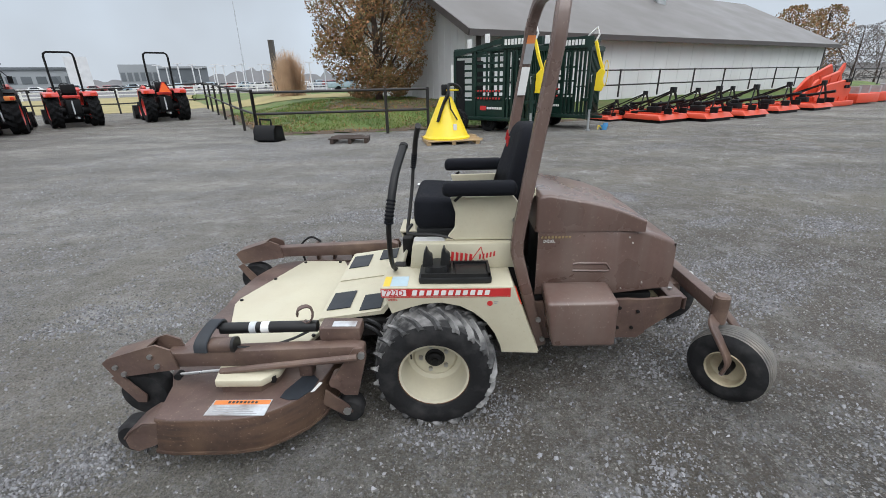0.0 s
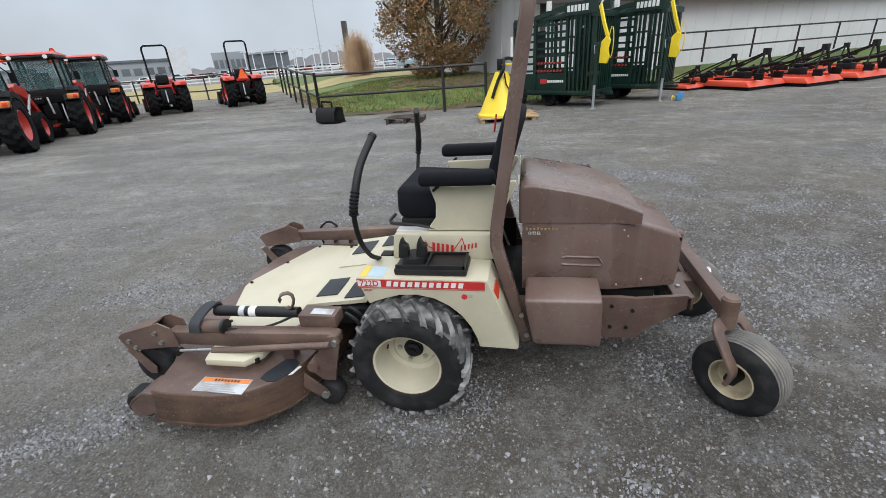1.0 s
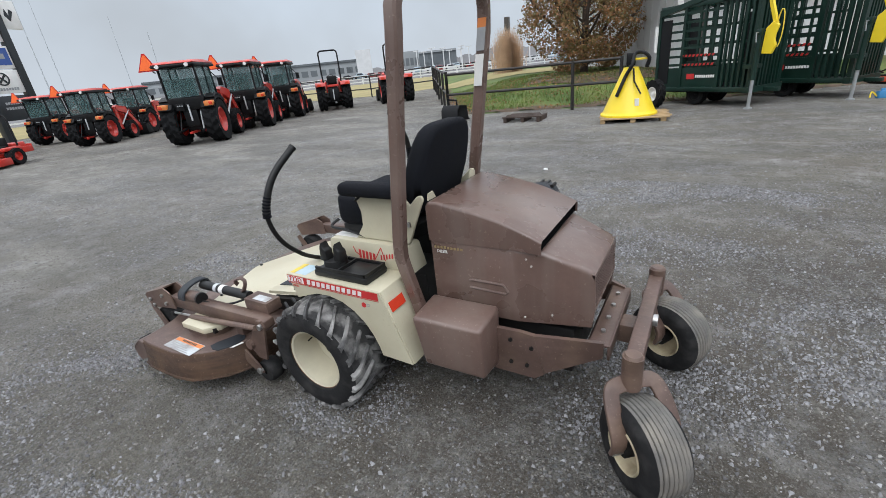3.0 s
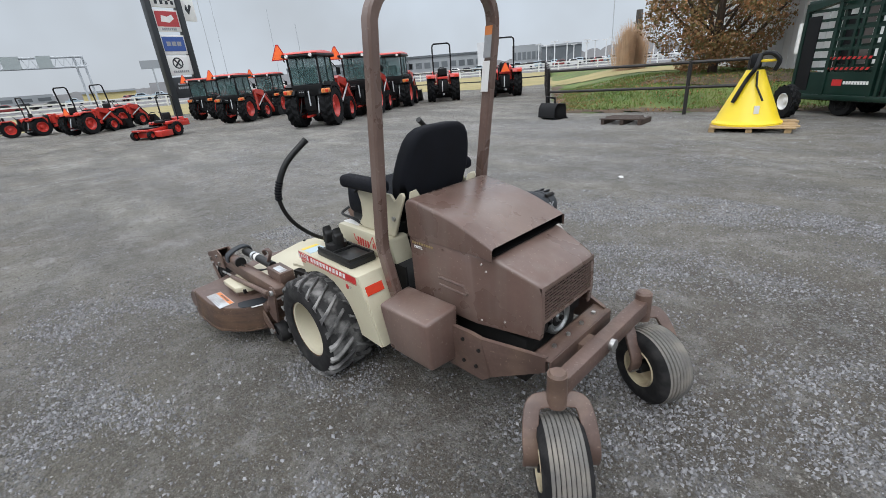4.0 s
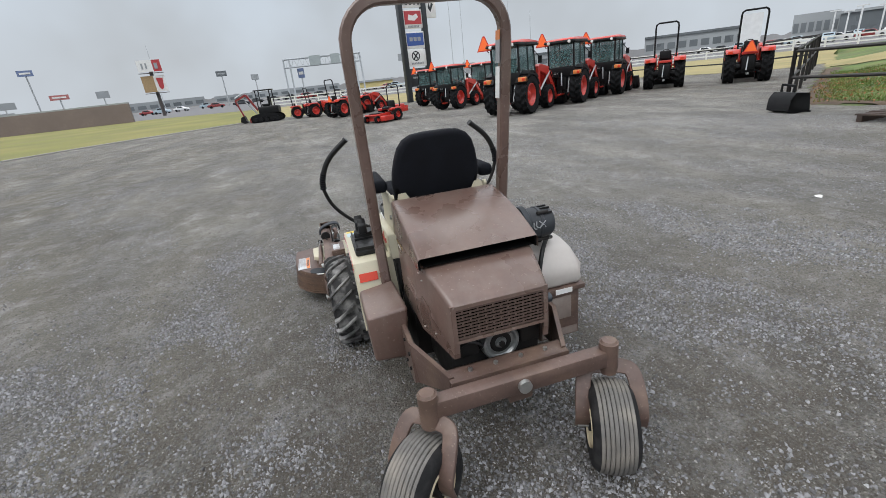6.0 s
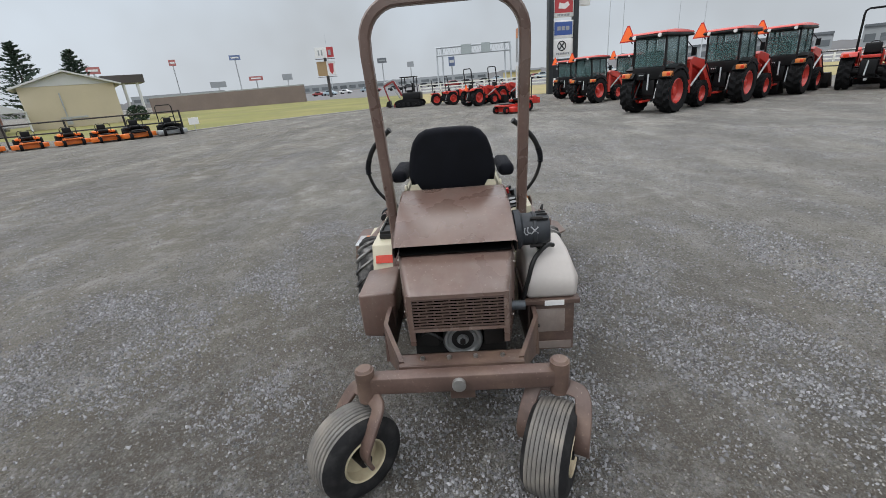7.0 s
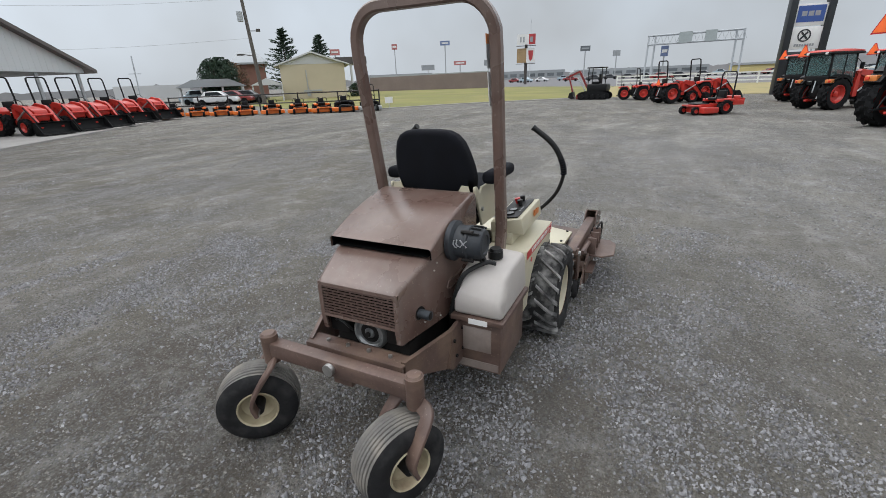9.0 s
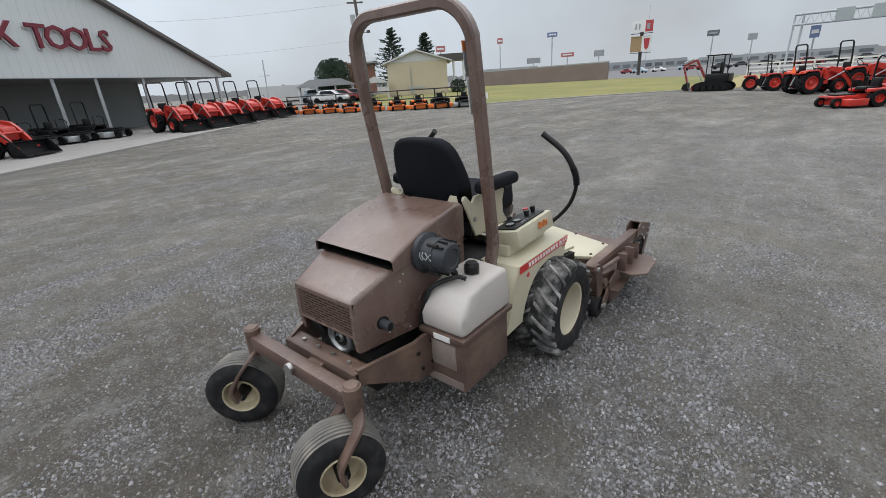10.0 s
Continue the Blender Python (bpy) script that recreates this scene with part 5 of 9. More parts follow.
for k in range(3):
    bm = bmesh.new()
    p = Vector((0.265, 0.03 - 0.03 * k, 1.20 - 0.012 * k))
    sweep(bm, [p, p + Vector((0.008, -0.012, 0.05))], rect(0.006, 0.006))
    part("badge_stroke", bm, DECAL_RED, back)
for s in (-1, 1):
    bm = boxes((-0.055, 0.285, s * 0.295 - 0.042, s * 0.295 + 0.042, 0.995, 1.06))
    soften(bm, 0.026, 4)
    for q in bm.verts:
        q.co.z += 0.01 * math.sin((q.co.x + 0.05) * 9)
    part("armrest", bm, BLACK_FABRIC, mower, "padded black armrest", smooth=60)
    bm = bmesh.new()
    prism(bm, [(-0.02, 0.98), (0.005, 0.90), (0.0, 0.83), (-0.05, 0.765), (0.275, 0.765), (0.335, 0.90), (0.376, 0.985), (0.368, 1.003), (0.345, 1.0), (0.300, 0.955), (0.275, 0.985)], 1, s * 0.243, s * 0.258)
    soften(bm, 0.004, 1)
    arm = part("seat_side_panel", bm, CREAM, mower, "cream steel seat side panel")
    part("bolt", made(cyl, (0.285, s * 0.258, 0.865), (0.285, s * 0.268, 0.865), 0.012, 8), STEEL, arm)
    part("rod", made(cyl, (0.03, s * 0.27, 0.99), (0.0, s * 0.28, 0.965), 0.007, 6), BLACK_METAL, arm)
    bm = bmesh.new()
    prism(bm, [(s * 0.165, 0.975), (s * 0.230, 0.975), (s * 0.222, 1.005), (s * 0.185, 1.008)], 0, 0.380, 0.386)
    part("seat_ear", bm, CREAM, arm, "small cream seat lug")
bm = bmesh.new()
sweep(bm, smooth_line([(-0.21, -0.20, 0.83), (-0.225, -0.245, 0.80), (-0.10, -0.255, 0.795), (0.0, -0.25, 0.77)], 5), ring(0.008, 6))
part("seat_trim", bm, BLACK_PLASTIC, mower)

# steering levers
for s in (-1, 1):
    pts = [(-0.285, s * 0.24, 0.60), (-0.29, s * 0.30, 0.635), (-0.285, s * 0.42, 0.71), (-0.275, s * 0.53, 0.83), (-0.265, s * 0.575, 0.96), (-0.25, s * 0.555, 1.06), (-0.235, s * 0.50, 1.15), (-0.21, s * 0.40, 1.235)]
    ln = smooth_line(pts, 5)
    bm = bmesh.new()
    sweep(bm, ln, ring(0.011, 10))
    lever = part("steering_lever", bm, BLACK_METAL, mower, "bent black steering lever")
    bm = bmesh.new()
    sweep(bm, ln[21:], ring(0.0165, 12))
    part("grip", bm, BLACK_PLASTIC, lever, "taped black hand grip")
    for k in range(7):
        q = 20 + k * 0.7
        i = int(q)
        a = ln[i].lerp(ln[i + 1], q - i)
        b = ln[i].lerp(ln[i + 1], q - i + 0.35)
        part("tape_turn", made(cyl, a, b, 0.0195 - 0.0010 * (k % 2), 10), BLACK_FABRIC, lever)
    part("end_cap", made(cyl, ln[-1], ln[-1] + (ln[-1] - ln[-2]).normalized() * 0.012, 0.0185, 12), BLACK_PLASTIC, lever)
    part("lever_mount", boxes((-0.31, -0.25, s * 0.20 - 0.03, s * 0.20 + 0.03, 0.50, 0.62), bevel=0.006), BLACK_METAL, lever)

# foot platform
bm = bmesh.new()
prism(bm, [(-0.665, 0.425), (-0.36, 0.468), (-0.29, 0.55), (-0.28, 0.54), (-0.345, 0.450), (-0.665, 0.408)], 1, -0.415, 0.415)
plat = part("foot_platform", bm, CREAM, mower, "cream foot platform with black grip pads")
part("platform_rib", made(prism, [(-0.655, 0.4285), (-0.37, 0.4685), (-0.37, 0.4725), (-0.655, 0.4325)], 1, -0.012, 0.012), CREAM, plat)
for e in (-1, 1):
    y0, y1 = sorted((e * 0.165, e * 0.345))
    part("grip_pad", made(prism, [(-0.645, 0.4295), (-0.525, 0.4465), (-0.525, 0.4505), (-0.645, 0.4335)], 1, y0, y1), BLUE_BLACK, plat, "dark anti-slip pad")
    y0, y1 = sorted((e * 0.235, e * 0.392))
    part("grip_pad", made(prism, [(-0.468, 0.4545), (-0.362, 0.4695), (-0.362, 0.4735), (-0.468, 0.4585)], 1, y0, y1), BLUE_BLACK, plat, "dark anti-slip pad")
# belt cover over the deck
bm = bmesh.new()
cover = [(-1.075, -0.56), (-1.252, -0.09), (-1.252, -0.02), (-1.046, 0.528), (-0.763, 0.520), (-0.655, 0.28), (-0.655, -0.30), (-0.745, -0.56)]
prism(bm, cover, 2, 0.305, 0.331)
soften(bm, 0.006, 2)
cov = part("belt_cover", bm, CREAM, mower, "broad flat cream belt cover bolted on the deck")
part("cover_skirt", made(prism, [(x * 0.985 - 0.012, y * 0.96) for x, y in cover], 2, 0.19, 0.306), BROWN_WORN, cov)
for x, y in ((-1.09, -0.46), (-1.23, -0.05), (-1.14, 0.23), (-1.03, 0.49), (-0.79, 0.49), (-0.70, 0.33), (-0.70, -0.42)):
    part("bolt", made(cyl, (x, y, 0.331), (x, y, 0.339), 0.010, 6), BLACK_METAL, cov)

# cutting deck
bm = bmesh.new()
deck = [(-1.215, -0.922), (-1.14, -0.932), (-0.90, -0.926), (-0.79, -0.905), (-0.715, -0.857), (-0.64, -0.795), (-0.588, -0.71), (-0.562, -0.60), (-0.545, -0.45), (-0.545, 0.42),
        (-0.575, 0.55), (-0.66, 0.66), (-0.80, 0.70), (-1.18, 0.70), (-1.30, 0.64), (-1.37, 0.45), (-1.40, 0.20), (-1.38, 0.0), (-1.395, -0.18), (-1.40, -0.40), (-1.34, -0.58), (-1.26, -0.72), (-1.235, -0.82)]
prism(bm, deck, 2, 0.112, 0.264)
for q in bm.verts:
    if q.co.z > 0.2:
        c = Vector((-0.95, -0.11, 0.264))
        q.co.x += (c.x - q.co.x) * 0.03
        q.co.y += (c.y - q.co.y) * 0.02
soften(bm, 0.010, 3)
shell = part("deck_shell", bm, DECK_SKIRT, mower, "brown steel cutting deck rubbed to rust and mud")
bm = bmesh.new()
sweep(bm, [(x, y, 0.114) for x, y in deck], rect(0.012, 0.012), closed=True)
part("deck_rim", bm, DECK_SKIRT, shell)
top = [(-0.95 + (x + 0.95) * 0.966, -0.11 + (y + 0.11) * 0.976) for x, y in deck]
bm = bmesh.new()
prism(bm, top, 2, 0.255, 0.2642)
soften(bm, 0.003, 1)
part("deck_top", bm, DECK_TOP, shell, "brown deck top worn along its edge")
bm = bmesh.new()
prism(bm, [(-1.020, -0.762), (-0.822, -0.758), (-0.768, -0.690), (-0.762, -0.604), (-1.050, -0.612), (-1.045, -0.66)], 2, 0.298, 0.333)
soften(bm, 0.007, 2)
spindle = part("spindle_cover", bm, CREAM, mower, "raised cream spindle cover")
part("cover_clip", boxes((-0.800, -0.780, -0.722, -0.700, 0.290, 0.320), bevel=0.003), BLACK_METAL, spindle)
part("cover_seat", made(prism, [(-1.005, -0.745), (-0.835, -0.742), (-0.785, -0.68), (-0.78, -0.60), (-1.03, -0.605)], 2, 0.262, 0.299), BROWN_WORN, shell)
bm = bmesh.new()
prism(bm, [(-1.012, -0.888), (-0.766, -0.888), (-0.768, -0.797), (-1.008, -0.800)], 2, 0.2652, 0.2672)
lab = part("safety_label", bm, SCUFFED, shell, "scuffed white deck safety label")
part("label_header", made(prism, [(-1.002, -0.828), (-0.770, -0.826), (-0.770, -0.800), (-1.004, -0.803)], 2, 0.2670, 0.2678), DECAL_ORANGE, lab)
for k in range(4):
    part("text_bar", boxes((-0.99 + 0.004 * k, -0.80 - 0.02 * k, -0.882 + 0.012 * k, -0.877 + 0.012 * k, 0.2670, 0.2676)), DECAL_GREY, lab)
for k in range(8):
    part("letter_block", boxes((-0.945 + 0.016 * k, -0.935 + 0.016 * k, -0.821, -0.808, 0.2676, 0.2684)), SIGN_DARK, lab)
bm = bmesh.new()
prism(bm, [(-0.700, -0.800), (-0.660, -0.795), (-0.618, -0.735), (-0.612, -0.668), (-0.640, -0.640), (-0.690, -0.650), (-0.735, -0.745), (-0.740, -0.785)], 2, 0.2646, 0.2680)
part("black_patch", bm, BLUE_BLACK, shell, "worn black grip patch")
part("edge_label", made(prism, [(-0.622, -0.752), (-0.606, -0.745), (-0.588, -0.690), (-0.602, -0.688)], 2, 0.2652, 0.2672), DECAL_WHITE, shell)
part("belt_idler", boxes((-0.705, -0.645, -0.645, -0.585, 0.262, 0.335), bevel=0.006), BROWN_WORN, shell)

for s in (-1, 1):
    ya, yb = s * 0.60, s * 0.665
    lo, hi = min(ya, yb), max(ya, yb)
    # arm beam from the body to the nose of the deck
    bm = bmesh.new()
    prism(bm, [(-1.28, 0.40), (-1.28, 0.33), (-0.44, 0.345), (-0.40, 0.375), (-0.40, 0.42), (-0.44, 0.435)], 1, lo, hi)
    soften(bm, 0.006, 2)
    arm = part("deck_arm", bm, BROWN_WORN, mower, "brown steel deck carrier arm")
    bm = bmesh.new()
    cheek = [(-1.56, 0.36), (-1.53, 0.385), (-1.30, 0.455), (-1.24, 0.43), (-1.22, 0.33), (-1.33, 0.315), (-1.52, 0.285)]
    prism(bm, cheek, 1, lo - 0.014, lo - 0.006)
    prism(bm, cheek, 1, hi + 0.006, hi + 0.014)
    prism(bm, [(-1.56, 0.36), (-1.53, 0.385), (-1.34, 0.443), (-1.34, 0.434), (-1.527, 0.377), (-1.553, 0.355)], 1, lo - 0.006, hi + 0.006)
    prism(bm, [(-1.56, 0.36), (-1.52, 0.285), (-1.512, 0.287), (-1.550, 0.36)], 1, lo - 0.006, hi + 0.006)
    nose = part("arm_bracket", bm, BROWN_WORN, arm, "folded brown bracket at the arm's front")
    for x, z in ((-1.50, 0.345), (-1.47, 0.31), (-1.33, 0.40), (-1.31, 0.35)):
        part("bolt", made(cyl, (x, s * 0.677, z), (x, s * 0.690, z), 0.012, 6), STEEL, nose)
    # front gauge wheel with its fork plates
    gx, gy = -1.435, s * 0.612
    for k in (-1, 1):
        bm = bmesh.new()
        prism(bm, [(gx - 0.105, 0.285), (gx - 0.065, 0.305), (gx + 0.03, 0.185), (gx + 0.02, 0.150), (gx - 0.02, 0.150)], 1, gy + k * 0.062 - 0.004, gy + k * 0.062 + 0.004)
        part("wheel_fork", bm, BROWN_WORN, arm)
    bm = bmesh.new()
    lathe(bm, [(0.02, -0.045), (0.065, -0.045), (0.105, -0.042), (0.115, -0.022), (0.115, 0.022), (0.105, 0.042), (0.065, 0.045), (0.02, 0.045)], 28, Matrix.Translation((gx, gy, 0.172)))
    part("gauge_wheel", bm, RUBBER, mower, "small solid black deck gauge wheel")
    # rear roller
    bm = bmesh.new()
    lathe(bm, [(0.012, -0.04), (0.055, -0.04), (0.063, -0.025), (0.063, 0.025), (0.055, 0.04), (0.012, 0.04)], 20, Matrix.Translation((-0.488, s * 0.64, 0.095)))
    part("rear_roller", bm, RUBBER, mower, "small black rear deck roller")
    bm = bmesh.new()
    prism(bm, [(-0.575, 0.235), (-0.595, 0.16), (-0.505, 0.10), (-0.465, 0.115), (-0.485, 0.155)], 1, s * 0.70 - 0.005, s * 0.70 + 0.005)
    part("roller_bracket", bm, BROWN_WORN, mower)
    part("bolt", made(cyl, (-0.488, s * 0.695, 0.125), (-0.488, s * 0.715, 0.125), 0.018, 8), STEEL, mower)
    # rear upright plate and lift strut
    bm = bmesh.new()
    prism(bm, [(-0.50, 0.19), (-0.44, 0.19), (-0.385, 0.40), (-0.40, 0.435), (-0.44, 0.43), (-0.56, 0.25)], 1, s * 0.668, s * 0.68)
    up_plate = part("lift_plate", bm, BROWN_WORN, mower, "brown lift plate with a pivot bolt")
    part("bolt", made(cyl, (-0.405, s * 0.68, 0.405), (-0.405, s * 0.695, 0.405), 0.016, 8), STEEL, up_plate)
    bm = bmesh.new()
    cyl(bm, (-0.53, s * 0.63, 0.27), (-0.53, s * 0.70, 0.27), 0.026, 14)
    part("pivot_sleeve", bm, BROWN_WORN, up_plate)
    bm = bmesh.new()
    cyl(bm, (-1.20, s * 0.70, 0.322), (-1.02, s * 0.70, 0.342), 0.007, 8)
    rod = part("lift_rod", bm, STEEL, mower, "bare steel lift rod")
    part("rod_tube", made(cyl, (-1.02, s * 0.70, 0.335), (-0.42, s * 0.70, 0.405), 0.015, 10), BROWN_WORN, rod)
    part("rod_end", made(cyl, (-1.21, s * 0.68, 0.315), (-1.21, s * 0.715, 0.315), 0.016, 10), BLACK_METAL, rod)

# outer roller in its folded guard
rx, ry = -1.285, -0.865
bm = bmesh.new()
lathe(bm, [(0.015, -0.045), (0.062, -0.045), (0.075, -0.03), (0.075, 0.03), (0.062, 0.045), (0.015, 0.045)], 20, Matrix.Translation((rx - 0.062, ry + 0.035, 0.128)))
part("anti_scalp_roller", bm, RUBBER, mower, "black anti-scalp roller")
bm = bmesh.new()
prism(bm, [(rx - 0.055, 0.118), (rx - 0.060, 0.160), (rx - 0.035, 0.190), (rx + 0.035, 0.240), (rx + 0.092, 0.246), (rx + 0.075, 0.140), (rx - 0.02, 0.100)], 1, ry - 0.048, ry - 0.038)
prism(bm, [(rx - 0.060, 0.160), (rx - 0.035, 0.190), (rx + 0.035, 0.238), (rx + 0.092, 0.240), (rx + 0.092, 0.250), (rx + 0.033, 0.249), (rx - 0.040, 0.200), (rx - 0.068, 0.165)], 1, ry - 0.048, ry + 0.075)
soften(bm, 0.003, 1)
part("roller_guard", bm, BROWN_WORN, mower, "folded brown roller guard rubbed bare")

# right end of the deck: folded wing plate with its bracket and linkage
bm = bmesh.new()
prism(bm, [(-1.10, 0.66), (-0.74, 0.66), (-0.72, 0.80), (-0.79, 0.88), (-1.02, 0.87), (-1.10, 0.82)], 2, 0.262, 0.275)
soften(bm, 0.004, 1)
part("wing_plate", bm, BROWN_WORN, mower, "flat brown discharge wing plate")
bm = bmesh.new()
prism(bm, [(-0.78, 0.06), (-0.60, 0.10), (-0.56, 0.26), (-0.70, 0.30), (-0.80, 0.20)], 1, 0.70, 0.712)
prism(bm, [(-0.80, 0.19), (-0.58, 0.19), (-0.58, 0.20), (-0.80, 0.20)], 1, 0.64, 0.76)
part("side_bracket", bm, BROWN_WORN, mower, "rusty brown deck bracket")
for x in (-1.02, -0.9, -0.76):
    part("link_plate", boxes((x, x + 0.018, 0.69, 0.75, 0.262, 0.40), bevel=0.004), BROWN_WORN, mower)
bm = bmesh.new()
sweep(bm, smooth_line([(-0.98, 0.72, 0.40), (-1.06, 0.74, 0.43), (-1.14, 0.74, 0.36), (-1.12, 0.73, 0.24)], 5), ring(0.008, 6))
part("bent_rod", bm, BLACK_METAL, mower)

# tilt actuator on the left arm
bm = bmesh.new()
cyl(bm, (-1.06, -0.56, 0.465), (-0.62, -0.56, 0.475), 0.026, 16)
act = part("actuator_tube", bm, BLACK_PLASTIC, mower, "black electric tilt actuator")
part("actuator_label", made(cyl, (-0.925, -0.56, 0.4685), (-0.895, -0.56, 0.469), 0.0268, 16), SCUFFED, act)
part("actuator_label", made(cyl, (-0.872, -0.56, 0.469), (-0.835, -0.56, 0.470), 0.0268, 16), DECAL_WHITE, act)
bm = bmesh.new()
cyl(bm, (-1.085, -0.64, 0.430), (-0.972, -0.64, 0.433), 0.034, 18)
part("actuator_motor", bm, BROWN_WORN, act, "brown cylindrical actuator motor")
part("motor_band", made(cyl, (-0.974, -0.64, 0.433), (-0.960, -0.64, 0.433), 0.0355, 18), BLACK_PLASTIC, act)
bm = bmesh.new()
sweep(bm, smooth_line([(-1.080, -0.52, 0.44), (-1.080, -0.53, 0.488), (-1.082, -0.57, 0.500), (-1.09, -0.63, 0.486), (-1.098, -0.672, 0.458), (-1.10, -0.682, 0.420)], 5), rect(0.014, 0.058, 0.004), up=(1, 0, 0), flat=True)
part("gear_housing", bm, BLUE_BLACK, act, "curved blue-black gear housing")
bm = boxes((-0.60, -0.42, -0.61, -0.52, 0.43, 0.492), bevel=0.005)
bb = part("actuator_bracket", bm, BROWN_WORN, mower, "brown bracket with a faded label")
part("bracket_label", boxes((-0.545, -0.44, -0.595, -0.55, 0.492, 0.4935)), SCUFFED, bb)
bm = bmesh.new()
loop = [(-0.67 + 0.035 * math.cos(a), -0.56 + 0.01 * math.sin(a * 2), 0.535 + 0.04 * math.sin(a)) for a in [radians(-110 + 30 * k) for k in range(11)]]
sweep(bm, loop, rect(0.006, 0.022), up=(0, 1, 0))
part("cable_loop", bm, MESH_GREY, mower, "looped grey strap")
bm = bmesh.new()
sweep(bm, smooth_line([(-0.96, -0.64, 0.42), (-0.86, -0.62, 0.405), (-0.75, -0.59, 0.42), (-0.66, -0.56, 0.45)], 5), ring(0.006, 6))
part("cable", bm, BLACK_PLASTIC, mower)
# hoses and linkages between body and deck
for y in (-0.50, -0.45, 0.44):
    bm = bmesh.new()
    sweep(bm, smooth_line([(-0.42, y, 0.44), (-0.36, y * 1.05, 0.42), (-0.33, y, 0.34), (-0.30, y * 0.8, 0.30)], 5), ring(0.009, 6))
    part("hydraulic_hose", bm, BLACK_PLASTIC, mower)
for s in (-1, 1):
    bm = bmesh.new()
    prism(bm, [(-0.62, 0.40), (-0.40, 0.43), (-0.25, 0.42), (-0.25, 0.36), (-0.62, 0.33)], 1, s * 0.44, s * 0.40)
    part("body_arm", bm, BLACK_METAL, mower, "dark arm joining deck and body")


# ---- machines parked about the yard ----
def wheel(parent, x, y, r, w, rim_mat, out, lugs=16, rim_r=0.58, name="wheel"):
    """A tractor wheel: carcass with lugs, and a coloured rim; out: the side it shows."""
    m = Matrix.Translation((x, y, r)) @ Matrix.Rotation(0 if out < 0 else math.pi, 4, "Z")
    h, k = w / 2, r * rim_r
    bm = bmesh.new()
    for e in (-1, 1):
        lathe(bm, [(k, e * h * 0.8), (k * 1.15, e * h), (r * 0.86, e * h * 1.02), (r * 0.93, e * h * 1.02)], 28, m)
    n, rows = lugs * 4, []
    for j, f in enumerate((-1.03, -0.66, -0.30, 0.0, 0.30, 0.66, 1.03)):
        shift = abs(f) * 2.6 + (2 if f > 0 else 0)
        ringv = []
        for i in range(n):
            up = (i + shift) % 4 < 2.0 and f != 0.0
            rr = r * ((0.985 if abs(f) > 1 else 1.0) if up else 0.915)
            a = 2 * math.pi * i / n
            ringv.append(bm.verts.new(m @ Vector((rr * math.cos(a), h * f, rr * math.sin(a)))))
        rows.append(ringv)
    for ra, rb in zip(rows, rows[1:]):
        for i in range(n):
            bm.faces.new((ra[i], ra[(i + 1) % n], rb[(i + 1) % n], rb[i]))
    tyre = part("tyre", bm, TRACTOR_TYRE, parent, smooth=30)
    bm = bmesh.new()
    lathe(bm, [(k * 1.02, -h * 0.80), (k * 0.95, -h * 0.86), (k * 0.88, -h * 0.5), (k * 0.70, -h * 0.2), (k * 0.35, -h * 0.15), (k * 0.30, -h * 0.4), (0, -h * 0.4)], 24, m)
    lathe(bm, [(k * 1.02, h * 0.80), (k * 0.9, h * 0.4), (0, h * 0.2)], 20, m)
    lathe(bm, [(k * 0.33, -h * 0.42), (k * 0.22, -h * 0.55), (0, -h * 0.55)], 12, m)
    part("rim", bm, rim_mat, tyre, "orange-red steel rim" if rim_mat is ORANGE else "")
    return tyre


def loader(parent, x0, reach, z_arm, half, bucket=True, size=1.0, thick=0.06):
    """Front loader: bent red arms, rams and a black bucket."""
    for s in (-1, 1):
        y = s * half
        bm = bmesh.new()
        prism(bm, [(x0 - 0.12, z_arm + 0.02), (x0 + 0.12, z_arm + 0.18), (x0 + reach * 0.5, z_arm + 0.06), (x0 + reach * 0.66, z_arm - 0.16), (x0 + reach, 0.34), (x0 + reach - 0.15, 0.24), (x0 + reach * 0.46, z_arm - 0.26), (x0 + 0.1, z_arm - 0.06)], 1, y - thick, y + thick)
        soften(bm, 0.012, 1)
        part("loader_arm", bm, ORANGE, parent, "orange-red loader arm")
        part("loader_post", made(prism, [(x0 - 0.12, 0.50), (x0 + 0.12, 0.50), (x0 + 0.07, z_arm + 0.10), (x0 - 0.09, z_arm + 0.10)], 1, y - thick, y + thick), ORANGE, parent)
        part("loader_ram", made(cyl, (x0 + 0.1, y + 0.08 * s, 0.7), (x0 + reach * 0.55, y + 0.08 * s, z_arm - 0.12), 0.035, 8), GALV, parent)
        part("bucket_ram", made(cyl, (x0 + reach * 0.5, y + 0.08 * s, z_arm + 0.0), (x0 + reach - 0.05, y + 0.08 * s, 0.50), 0.03, 8), TRACTOR_BLACK, parent)
    part("cross_tube", made(cyl, (x0 + reach * 0.72, -half, z_arm - 0.34), (x0 + reach * 0.72, half, z_arm - 0.34), 0.05, 10), ORANGE, parent)
    if bucket:
        w, xb = 0.80 * size, x0 + reach - 0.08
        bm = bmesh.new()
        out = [(xb, 0.58), (xb + 0.20, 0.60), (xb + 0.20, 0.57), (xb + 0.06, 0.52), (xb + 0.04, 0.30), (xb + 0.12, 0.12), (xb + 0.62, 0.07), (xb + 0.62, 0.04), (xb + 0.05, 0.03), (xb - 0.05, 0.20)]
        prism(bm, out, 1, -w, w)
        for s in (-w, w - 0.02):
            prism(bm, [(xb, 0.58), (xb + 0.20, 0.60), (xb + 0.34, 0.46), (xb + 0.62, 0.06), (xb + 0.05, 0.04), (xb - 0.04, 0.20)], 1, s, s + 0.02)
        part("loader_bucket", bm, BUCKET_BLACK, parent, "black steel loader bucket")


